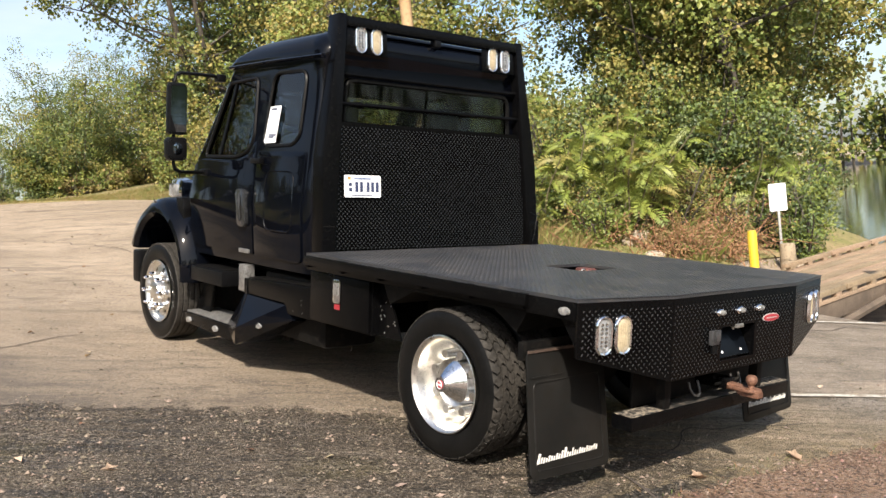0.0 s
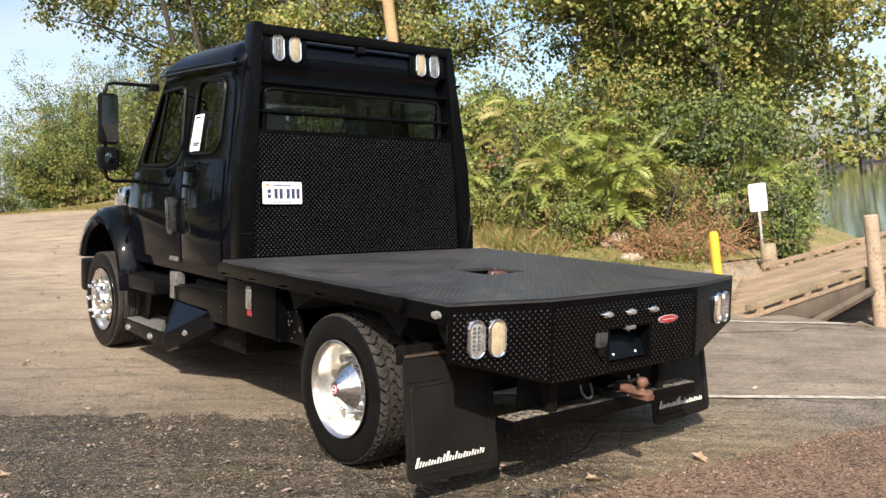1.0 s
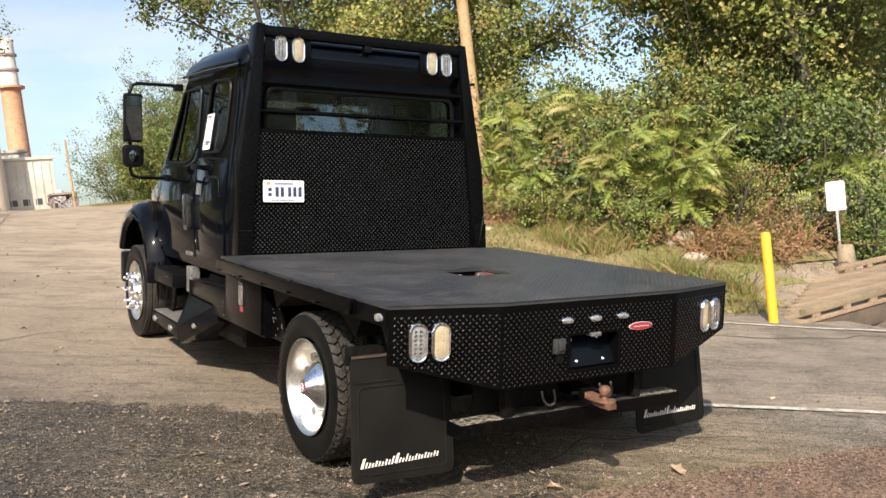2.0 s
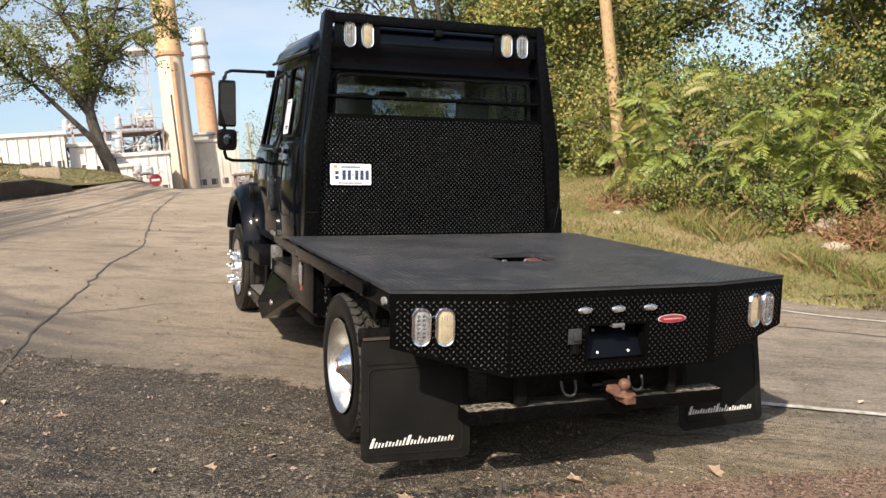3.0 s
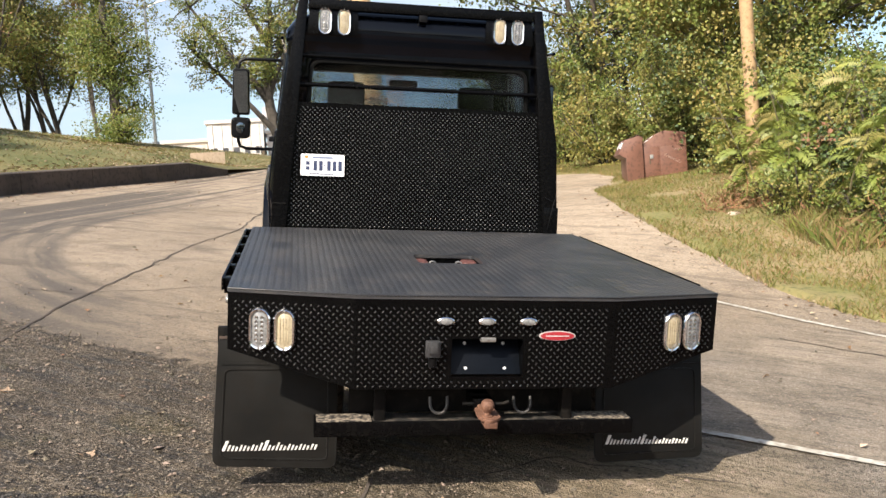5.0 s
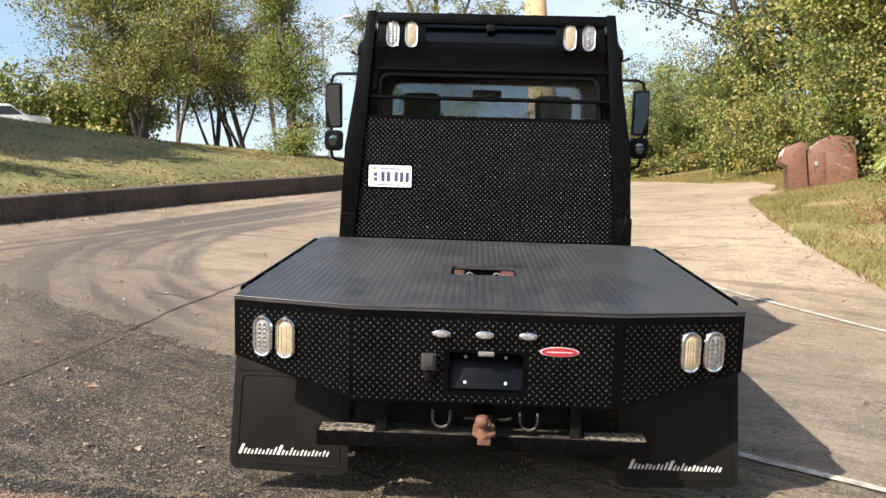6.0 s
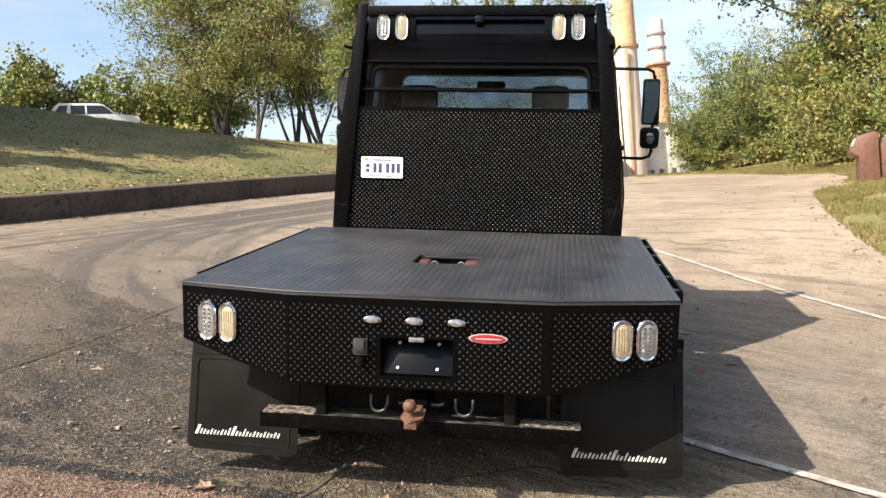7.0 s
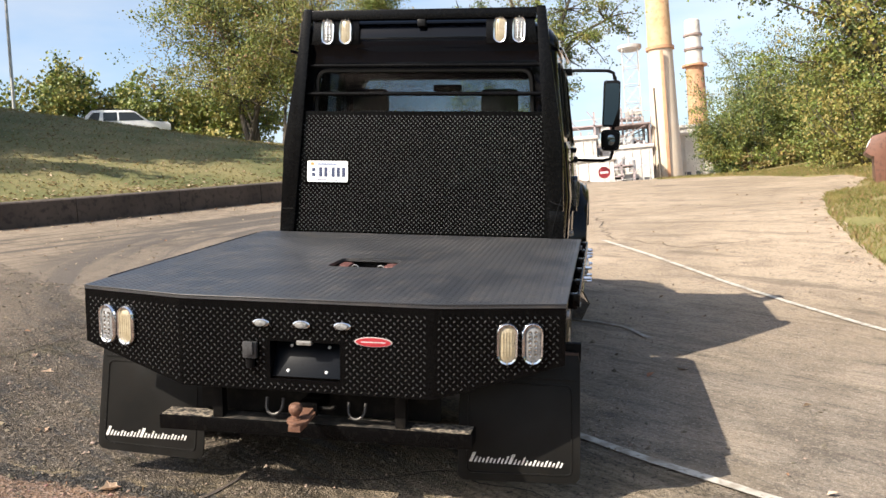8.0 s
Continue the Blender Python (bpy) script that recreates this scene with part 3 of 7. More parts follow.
part("drive_shaft", tube([(0, 1.2, 0.45), (0, 4.2, 0.62)], 0.05), chassis_black, truck)
for y in (0.35, 1.7, 2.3, 3.2):
    part("cross_member", box(-0.9, 0.9, y, y + 0.08, 0.84, 0.925, 0.006), chassis_black, truck)
part("fuel_tank", box(-0.95, -0.50, 2.5, 3.35, 0.35, 0.82, 0.06), chassis_black, truck)
part("fuel_tank", box(0.50, 0.95, 2.5, 3.35, 0.35, 0.82, 0.06), chassis_black, truck)
part("splash_guard", prism([(0.50, 0.93), (1.70, 0.93), (1.62, 0.80), (1.40, 0.90), (0.75, 0.90), (0.58, 0.80)], -1.08, -0.58, "x", 0.004), chassis_black, truck)
part("splash_guard", prism([(0.50, 0.93), (1.70, 0.93), (1.62, 0.80), (1.40, 0.90), (0.75, 0.90), (0.58, 0.80)], 0.58, 1.08, "x", 0.004), chassis_black, truck)

# deck: plate with the hitch pocket cut through it
HOLE = rounded([(-0.19, 0.93), (0.17, 0.93), (0.17, 1.24), (-0.19, 1.24)], 0.04)
EDGE = [(-1.148, 0.133), (-0.59, 0.0), (0.59, 0.0), (1.148, 0.133), (1.148, 2.44), (-1.148, 2.44)]
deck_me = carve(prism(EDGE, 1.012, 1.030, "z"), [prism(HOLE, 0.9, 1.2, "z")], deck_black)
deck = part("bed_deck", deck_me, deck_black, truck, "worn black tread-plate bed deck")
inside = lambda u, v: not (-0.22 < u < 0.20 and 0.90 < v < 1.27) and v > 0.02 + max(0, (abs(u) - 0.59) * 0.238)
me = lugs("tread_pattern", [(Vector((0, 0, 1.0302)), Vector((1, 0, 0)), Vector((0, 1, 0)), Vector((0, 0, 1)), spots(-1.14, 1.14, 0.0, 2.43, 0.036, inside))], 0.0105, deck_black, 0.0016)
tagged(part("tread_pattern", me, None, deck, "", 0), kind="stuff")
part("worn_edge", tube([(x, y - 0.001, 1.0285) for x, y in EDGE[:4]], 0.0032, seg=8), lug_black, deck, "worn shiny rear edge of the deck")
well = bmesh.new()
box(-0.24, 0.22, 0.88, 0.90, 0.86, 1.012, bm=well), box(-0.24, 0.22, 1.27, 1.29, 0.86, 1.012, bm=well)
box(-0.24, -0.22, 0.90, 1.27, 0.86, 1.012, bm=well), box(0.20, 0.22, 0.90, 1.27, 0.86, 1.012, bm=well), box(-0.22, 0.20, 0.90, 1.27, 0.86, 0.87, bm=well)
pocket = part("hitch_pocket", well, chassis_black, truck, "sunken gooseneck hitch pocket", 0)
ball = bmesh.new()
bmesh.ops.create_uvsphere(ball, u_segments=20, v_segments=12, radius=0.038)
bmesh.ops.translate(ball, vec=(-0.01, 1.08, 0.965), verts=ball.verts)
lathe([(0.87, 0.04), (0.935, 0.028)], 16, ball, "z", (-0.01, 1.08, 0))
part("gooseneck_ball", ball, dull_metal, pocket)
chain_red = material("red-brown chain sleeve", (0.085, 0.03, 0.026), 0.6, second=(0.13, 0.05, 0.04), grain=40, third=(0.03, 0.015, 0.013), fine=120, bump=0.4, bump_scale=150)
for x, w in ((-0.15, 0.035), (0.125, 0.042)):
    bm = box(x - w, x + w, 1.10, 1.22, 0.94, 1.012, 0.016)
    part("chain_sleeve", bm, chain_red, pocket, "red-brown sleeve over a chain end")
    u = [(x + 0.062 * (1 if x < 0 else -1) + 0.022 * math.cos(a), 1.13, 0.985 + 0.024 * math.sin(a)) for a in np.linspace(0, math.tau, 14)]
    part("chain_ring", tube(u + u[1:2], 0.005, seg=6, ends=False), dull_metal, pocket)
for side in (-1, 1):
    part("side_rail", box(*sorted((side * 1.09, side * 1.146)), 0.145, 2.44, 0.925, 1.011, 0.004), powder, truck)
    rub = part("rub_rail", box(*sorted((side * 1.186, side * 1.197)), 0.42, 2.40, 0.962, 1.022, 0.003), powder, truck, "black rub rail along the bed")
    for i in range(6):
        y = 0.44 + i * 0.384
        part("stake_pocket", box(*sorted((side * 1.1465, side * 1.1858)), y, y + 0.05, 0.945, 1.018, 0.003), powder, rub)
    lens = lathe([(0, 0.034), (0.012, 0.03), (0.018, 0.0)], 20)
    bmesh.ops.transform(lens, matrix=Matrix.Translation((side * 1.1465, 0.21, 0.965)) @ Matrix.Diagonal((side, 1.0, 0.6, 1)), verts=lens.verts)
    part("marker_lamp", lens, lens_clear, truck, "small oval chrome marker lamp")
    lens = lathe([(0, 0.03), (0.012, 0.026), (0.018, 0.0)], 20)
    bmesh.ops.transform(lens, matrix=Matrix.Translation((side * 1.1465, 2.37, 0.985)) @ Matrix.Diagonal((side, 1.0, 0.6, 1)), verts=lens.verts)
    part("marker_lamp", lens, lens_clear, truck)

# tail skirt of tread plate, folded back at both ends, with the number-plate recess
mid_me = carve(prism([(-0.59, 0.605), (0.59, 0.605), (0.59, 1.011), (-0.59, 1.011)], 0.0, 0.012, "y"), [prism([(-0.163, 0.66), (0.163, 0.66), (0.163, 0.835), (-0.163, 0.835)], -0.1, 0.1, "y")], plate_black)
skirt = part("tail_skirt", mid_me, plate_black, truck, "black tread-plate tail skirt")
for side in (-1, 1):
    bm = bmesh.new()
    o = [(0.59, 0.0, 0.605), (1.146, 0.132, 0.755), (1.146, 0.132, 1.011), (0.59, 0.0, 1.011)]
    a = [bm.verts.new((side * x, y, z)) for x, y, z in o]
    b = [bm.verts.new((side * (x - 0.004), y + 0.012, z)) for x, y, z in o]
    bm.faces.new(a), bm.faces.new(b[::-1])
    for i in range(4):
        bm.faces.new((a[i], a[(i + 1) % 4], b[(i + 1) % 4], b[i]))
    wing = part("skirt_wing", bm, plate_black, skirt, "", 0)
    part("skirt_gusset", prism([(0.14, 0.76), (0.26, 0.92), (0.26, 1.0), (0.14, 1.0)], *sorted((side * 1.10, side * 1.112)), "x"), powder, skirt)
tilt = math.atan2(0.132, 0.556)
low = lambda u: 0.605 if u < 0 else 0.605 + u * 0.27
w_spots = spots(0.01, 0.565, 0.61, 1.005, 0.0335, lambda u, v: v > low(u) + 0.012)
m_spots = spots(-0.585, 0.585, 0.61, 1.005, 0.0335, lambda u, v: not (-0.18 < u < 0.18 and 0.645 < v < 0.85))
outw = [Vector((-math.sin(tilt), -math.cos(tilt), 0)), Vector((math.sin(tilt), -math.cos(tilt), 0))]
me = lugs("tread_pattern", [(Vector((0, -0.0002, 0)), Vector((1, 0, 0)), Vector((0, 0, 1)), Vector((0, -1, 0)), m_spots),
                         (Vector((-0.59, -0.0002, 0)), Vector((-math.cos(tilt), math.sin(tilt), 0)), Vector((0, 0, 1)), outw[0], w_spots),
                         (Vector((0.59, -0.0002, 0)), Vector((math.cos(tilt), math.sin(tilt), 0)), Vector((0, 0, 1)), outw[1], w_spots)], 0.0082, lug_black, 0.0019)
tagged(part("tread_pattern", me, None, skirt, "", 178), kind="stuff")
bm = bmesh.new()
box(-0.175, -0.163, 0.013, 0.10, 0.65, 0.845, bm=bm), box(0.163, 0.175, 0.013, 0.10, 0.65, 0.845, bm=bm), box(-0.163, 0.163, 0.013, 0.10, 0.835, 0.847, bm=bm)
recess = part("plate_recess", bm, powder, skirt, "", 0)
holder = box(-0.162, 0.162, -0.002, 0.002, -0.085, 0.085, 0.001)
bmesh.ops.transform(holder, matrix=pose(0, 0.062, 0.742, -27), verts=holder.verts)
part("plate_holder", holder, material("blue-black plate holder", (0.003, 0.004, 0.006), 0.35, spec=0.1), recess, "empty dark number-plate holder")
for x in (-0.09, 0.09):
    for z in (-0.058, 0.058):
        bm = lathe([(0, 0.008), (-0.004, 0.006), (-0.005, 0.0)], 10, axis="y")
        bmesh.ops.transform(bm, matrix=pose(0, 0.062, 0.742, -27) @ pose(x, -0.0025, z), verts=bm.verts)
        part("screw", bm, white_plate, recess)
part("plate_lamp", box(-0.035, 0.035, -0.012, 0.03, 0.822, 0.843, 0.006), dull_metal, recess)
sock = part("trailer_socket", box(-0.283, -0.217, -0.028, -0.0025, 0.755, 0.83, 0.006), plastic, skirt, "grey trailer socket with a hinged lid")
socket_grey = material("grey moulded plastic", (0.03, 0.03, 0.032), 0.4, second=(0.05, 0.05, 0.052), grain=20)
sock.data.materials[0] = socket_grey
part("socket_lid", box(-0.272, -0.228, -0.042, -0.0285, 0.775, 0.835, 0.006), socket_grey, sock)
part("socket_plug", lathe([(0, 0.02), (-0.04, 0.018), (-0.045, 0)], 14, axis="z", centre=(-0.25, -0.018, 0.752)), plastic, sock)
for x in (-0.197, -0.009, 0.179):
    bez = lathe([(0.0, 0.042), (-0.012, 0.04), (-0.016, 0.033)], 28, axis="y")
    bmesh.ops.transform(bez, matrix=Matrix.Translation((x, -0.0025, 0.917)) @ Matrix.Diagonal((1, 1, 0.46, 1)), verts=bez.verts)
    mk = part("marker_lamp", bez, chrome, skirt, "oval chrome marker lamp")
    dm = lathe([(-0.0155, 0.033), (-0.026, 0.026), (-0.031, 0.0)], 28, axis="y")
    bmesh.ops.transform(dm, matrix=Matrix.Translation((x, -0.0025, 0.917)) @ Matrix.Diagonal((1, 1, 0.46, 1)), verts=dm.verts)
    part("marker_lens", dm, lens_clear, mk)
badge_grey = material("grey badge enamel", (0.4, 0.38, 0.37), 0.35, second=(0.48, 0.46, 0.45))
for name, r, h, mat, y in (("badge_rim", 0.086, 0.26, badge_grey, -0.003), ("badge_field", 0.079, 0.24, red_badge, -0.006)):
    bm = lathe([(0, r), (-0.003, r), (-0.0035, 0)], 36, axis="y")
    bmesh.ops.transform(bm, matrix=Matrix.Translation((0.318, y, 0.852)) @ Matrix.Diagonal((1, 1, h, 1)), verts=bm.verts)
    badge = part(name, bm, mat, skirt, "red oval maker's badge with a white rim" if name == "badge_field" else "")
part("badge_bar", box(0.318 - 0.055, 0.318 + 0.055, -0.0105, -0.0096, 0.8495, 0.8545), badge_grey, badge, "thin grey stripe")


def oval_lamp(parent, m, dotted):
    """A tall oval lamp in a chrome bezel, its face to -y of m."""
    def capsule(w, h):
        n = 12
        return [(w * math.cos(a), h * 1.0 + w * math.sin(a)) for a in np.linspace(0, math.pi, n)] + [(w * math.cos(a), -h + w * math.sin(a)) for a in np.linspace(math.pi, math.tau, n)]
    bm = bmesh.new()
    rings = [[bm.verts.new((x, y, z)) for x, z in capsule(w, 0.046)] for w, y in ((0.050, 0.0), (0.049, -0.012), (0.043, -0.019), (0.036, -0.016), (0.033, -0.006))]
    for a, b in zip(rings, rings[1:]):
        for i in range(len(a)):
            bm.faces.new((a[i], a[(i + 1) % len(a)], b[(i + 1) % len(a)], b[i]))
    lamp = part("tail_lamp", bm, chrome, parent, "oval lamp with clear dotted cover in a chrome bezel" if dotted else "oval lamp with frosted cream cover in a chrome bezel", 50)
    lamp.matrix_local = m
    bm = bmesh.new()
    rings = [[bm.verts.new((x, y, z)) for x, z in capsule(w, 0.046)] for w, y in ((0.0335, -0.006), (0.028, -0.011))]
    for i in range(24):
        bm.faces.new((rings[0][i], rings[0][(i + 1) % 24], rings[1][(i + 1) % 24], rings[1][i]))
    bm.faces.new(rings[1])
    part("lamp_lens", bm, lens_clear if dotted else lens_warm, lamp, "", 50)
    if dotted:
        for k in range(6):
            for sx in (-1, 1):
                bm = lathe([(-0.0112, 0.0085), (-0.0135, 0.0075), (-0.0118, 0.004), (-0.0115, 0)], 10, axis="y", centre=(sx * 0.0125, 0, -0.05 + k * 0.02))
                part("lamp_cup", bm, led, lamp)
    else:
        for k in range(4):
            part("lens_rib", box(-0.018 + k * 0.012 - 0.002, -0.018 + k * 0.012 + 0.002, -0.0135, -0.0108, -0.055, 0.055), lens_warm, lamp)
    for z in (-0.086, 0.086):
        part("bezel_screw", lathe([(-0.013, 0.006), (-0.019, 0.005), (-0.02, 0)], 8, axis="y", centre=(0, 0, z)), dull_metal, lamp)
    return lamp


for side in (-1, 1):
    for x, dotted in ((1.005, True), (0.896, False)):
        y = (x - 0.59) * 0.2374
        oval_lamp(truck, pose(side * x, y, 0.856, 0, 0, side * math.degrees(tilt)) @ pose(0, -0.003, 0), dotted)

# headboard: leaning frame, tread panel, bars and lamps
lean = pose(0, 2.435, 1.03, -4.2)
hb = part("headboard", prism([(-0.80, 1.515), (0.80, 1.515), (0.80, 1.585), (-0.80, 1.585)], 0.0, 0.07, "y", 0.006), powder, truck, "black steel headboard with tread panel and open bars")
hb.matrix_local = lean
for side in (-1, 1):
    post = [(side * 1.03, 0.0), (side * 0.925, 0.0), (side * 0.80, 1.595), (side * 0.862, 1.595), (side * 0.905, 1.28), (side * 1.005, 0.64)]
    part("headboard_post", prism(post, 0.0, 0.13, "y", 0.005), powder, hb)
    pad = [(side * 0.81, 1.345), (side * 0.455, 1.345), (side * 0.455, 1.514), (side * 0.79, 1.514)]
    part("lamp_plate", prism(pad, 0.02, 0.03, "y", 0.002), powder, hb)
    for x, dotted in ((0.685, True), (0.553, False)):
        oval_lamp(hb, pose(side * x, 0.0195, 1.435), dotted)
panel = [(-0.924, 0.004), (0.924, 0.004), (0.86, 0.875), (-0.86, 0.875)]
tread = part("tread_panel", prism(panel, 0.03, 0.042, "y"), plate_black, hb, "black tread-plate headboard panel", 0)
me = lugs("tread_pattern", [(Vector((0, 0.0298, 0)), Vector((1, 0, 0)), Vector((0, 0, 1)), Vector((0, -1, 0)),
                          spots(-0.915, 0.915, 0.01, 0.87, 0.0335, lambda u, v: abs(u) < 0.915 - v * 0.074 and not (-0.84 < u < -0.52 and 0.35 < v < 0.53)))], 0.0092, lug_black, 0.0021)
tagged(part("tread_pattern", me, None, tread, "", 178), kind="stuff")
for z, x in ((1.0, 0.85), (1.2, 0.83), (1.385, 0.46)):
    part("headboard_bar", tube([(-x, 0.05, z), (x, 0.05, z)], 0.015 if z < 1.3 else 0.012, seg=12), powder, hb)
part("light_bar_clip", box(-0.03, 0.03, 0.0, 0.06, 1.465, 1.514, 0.008), plastic, hb)
part("base_seam", box(-1.02, -0.93, -0.004, -0.0005, 0.165, 0.172), chassis_black, hb)
part("base_plate", box(0.925, 1.03, -0.008, -0.0005, 0.0, 0.19, 0.002), powder, hb)
cable = [(0.95, -0.02, 0.03), (0.96, -0.035, 0.10), (0.985, -0.03, 0.2), (1.01, -0.02, 0.29)]
part("loose_cable", tube(cable, 0.0025, seg=5), plastic, hb)
cable = [(0.93, -0.02, 0.26), (0.97, -0.03, 0.24), (1.02, -0.03, 0.23)]
part("loose_cable", tube(cable, 0.0025, seg=5), plastic, hb)
# number plate on the tread panel; its characters are plain bars
np_ = part("number_plate", prism(rounded([(-0.832, 0.365), (-0.527, 0.365), (-0.527, 0.517), (-0.832, 0.517)], 0.012), 0.0215, 0.0235, "y"), white_plate, hb, "white number plate with dark bars for characters")
for x, w in ((-0.742, 0.03), (-0.703, 0.03), (-0.668, 0.014), (-0.648, 0.03), (-0.609, 0.03), (-0.57, 0.03)):
    z0, z1 = (0.402, 0.470) if w > 0.02 else (0.433, 0.441)
    part("plate_bar", box(x, x + w - 0.006, 0.0202, 0.0213, z0, z1), ink, np_)
for z in (0.405, 0.44):
    part("plate_bar", box(-0.795, -0.77, 0.0202, 0.0213, z, z + 0.025), ink, np_)
part("plate_bar", box(-0.75, -0.61, 0.0202, 0.0213, 0.487, 0.499), material("pale blue ink", (0.16, 0.2, 0.3), 0.5), np_)
part("plate_bar", box(-0.77, -0.6, 0.0202, 0.0213, 0.376, 0.382), ink, np_)
part("plate_sticker", box(-0.805, -0.78, 0.0202, 0.0213, 0.485, 0.505), material("orange sticker", (0.6, 0.25, 0.08), 0.5), np_)

# hitch bumper, posts, rings and ball mount
dull_steel = material("dark worn steel", (0.05, 0.048, 0.046), 0.5, 0.6, second=(0.09, 0.085, 0.08), grain=20)
step_dust = material("dust over worn black paint", (0.012, 0.011, 0.01), 0.7, second=(0.13, 0.108, 0.085), grain=14, mix=(0.45, 0.7), third=(0.02, 0.017, 0.014), fine=60)
bum = part("hitch_bumper", box(-0.76, 0.747, 0.089, 0.21, 0.356, 0.425, 0.004), powder, truck, "black hitch bumper bar with gritty step ends")
for x0, x1 in ((-0.75, -0.50), (0.46, 0.737)):
    part("grip_pad", box(x0, x1, 0.095, 0.2, 0.4255, 0.429), grip_grit, bum, "sandy anti-slip pad")
part("dusty_top", box(-0.495, 0.455, 0.097, 0.205, 0.4255, 0.4275), step_dust, bum, "dusty worn top of the bar")
for x in (-0.465, 0.415):
    part("bumper_post", box(x - 0.025, x + 0.025, 0.095, 0.15, 0.4295, 0.70, 0.004), chassis_black, bum)
part("bumper_back", box(-0.60, 0.58, 0.215, 0.23, 0.43, 0.70, 0.004), chassis_black, bum)
for x in (-0.192, 0.205):
    ringp = [(x + 0.04 * math.cos(a), 0.12 - 0.02 * math.sin(a), 0.50 - 0.042 * math.sin(a)) for a in np.linspace(0, math.pi, 12)]
    part("chain_ring", tube([(x + 0.04, 0.13, 0.53)] + ringp + [(x - 0.04, 0.13, 0.53)], 0.007), dull_steel, bum)
part("receiver", box(-0.045, 0.045, 0.03, 0.25, 0.4875, 0.545, 0.006), powder, bum)
mount = part("ball_mount", prism([(0.25, 0.492), (-0.02, 0.4875), (-0.05, 0.470), (-0.15, 0.470), (-0.15, 0.498), (-0.02, 0.520), (0.25, 0.538)], -0.028, 0.028, "x", 0.004), rust, truck, "rusty ball mount with tow ball")
tongue = prism(rounded([(-0.045, 0.028), (0.045, 0.028), (0.052, -0.12), (0.0, -0.165), (-0.052, -0.12)], 0.03), 0.4985, 0.512, "z", 0.003)
part("mount_tongue", tongue, rust, mount)
bm = lathe([(0.512, 0.0), (0.512, 0.026), (0.517, 0.026), (0.517, 0.016), (0.53, 0.015), (0.536, 0.02), (0.545, 0.027), (0.558, 0.031), (0.572, 0.029), (0.583, 0.02), (0.588, 0.0)], 24, axis="z", centre=(-0.01, -0.10, 0))
part("tow_ball", bm, rust, mount)
part("hitch_pin", tube([(-0.09, 0.06, 0.517), (0.10, 0.06, 0.517), (0.125, 0.05, 0.53)], 0.008), chassis_black, mount)

flap_strap = material("dull brown steel", (0.045, 0.03, 0.023), 0.7, second=(0.07, 0.045, 0.033), grain=30)
# mud flaps with white script drawn as plain strokes
for side in (-1, 1):
    o = rounded([(-1.225, 0.145), (-0.645, 0.125), (-0.645, 0.76), (-1.205, 0.76)], 0.05)
    flap = part("mud_flap", prism([(side * x, z) for x, z in o], 0.300, 0.311, "y", 0.003), flap_rubber, truck, "black rubber mud flap with a raised border")
    flap.matrix_local = pose(0, 0.30, 0.145, -8) @ pose(0, -0.30, -0.145)
    part("flap_strap", box(*sorted((side * 1.20, side * 0.66)), 0.2925, 0.2990, 0.744, 0.757), flap_strap, flap, "dull brown strap along the top of the flap")
    rim = rounded([(-1.185, 0.185), (-0.69, 0.168), (-0.69, 0.60), (-1.172, 0.60)], 0.03)
    pts = [(side * x, 0.299, z) for x, z in rim]
    part("raised_border", tube(pts + pts[:2], 0.004, seg=5, ends=False), flap_rubber, flap)
    part("raised_bar", box(*sorted((side * 1.19, side * 0.97)), 0.295, 0.2995, 0.622, 0.63), flap_rubber, flap)
    u = -1.18 if side < 0 else 0.70
    for k in range(24):
        h = 0.046 if k in (0, 10) else 0.036 if k in (9, 13) else 0.019 + 0.004 * ((k * 5) % 3)
        w = 0.015 if k in (0, 10) else 0.0085
        part("script_bar", prism([(u, 0.218), (u + w, 0.218), (u + w + h * 0.4, 0.218 + h), (u + h * 0.4, 0.218 + h)], 0.2965, 0.2995, "y"), letter_white, flap, "", 0)
        u += w + 0.0095
    part("flap_hanger", box(*sorted((side * 1.21, side * 0.62)), 0.405, 0.44, 0.70, 0.79, 0.005), chassis_black, truck)

# tool box behind the cab
for side in (-1, 1):
    tb = part("tool_box", box(*sorted((side * 1.095, side * 0.66)), 1.77, 2.45, 0.585, 0.922, 0.006), powder, truck, "black under-bed tool box")
    part("tool_box_door", box(*sorted((side * 1.097, side * 1.115)), 1.785, 2.435, 0.60, 0.912, 0.005), powder, tb)
    la = part("paddle_latch", prism(rounded([(2.08, 0.74), (2.16, 0.74), (2.16, 0.89), (2.08, 0.89)], 0.02), *sorted((side * 1.1155, side * 1.124)), "x", 0.003), chrome, tb, "chrome paddle latch")
    part("latch_paddle", prism(rounded([(2.095, 0.79), (2.145, 0.79), (2.145, 0.87), (2.095, 0.87)], 0.01), *sorted((side * 1.1245, side * 1.13)), "x", 0.002), dull_metal, la)
    part("red_sticker", box(*sorted((side * 1.1155, side * 1.117)), 2.09, 2.15, 0.70, 0.733), red_badge, tb)
    part("perforated_bracket", prism([(1.55, 0.585), (1.765, 0.585), (1.765, 0.90), (1.70, 0.90)], *sorted((side * 1.03, side * 1.045)), "x"), powder, tb)

# small bright flecks put the sunlight dots on the bracket into colour
chip_rng = np.random.default_rng(44)
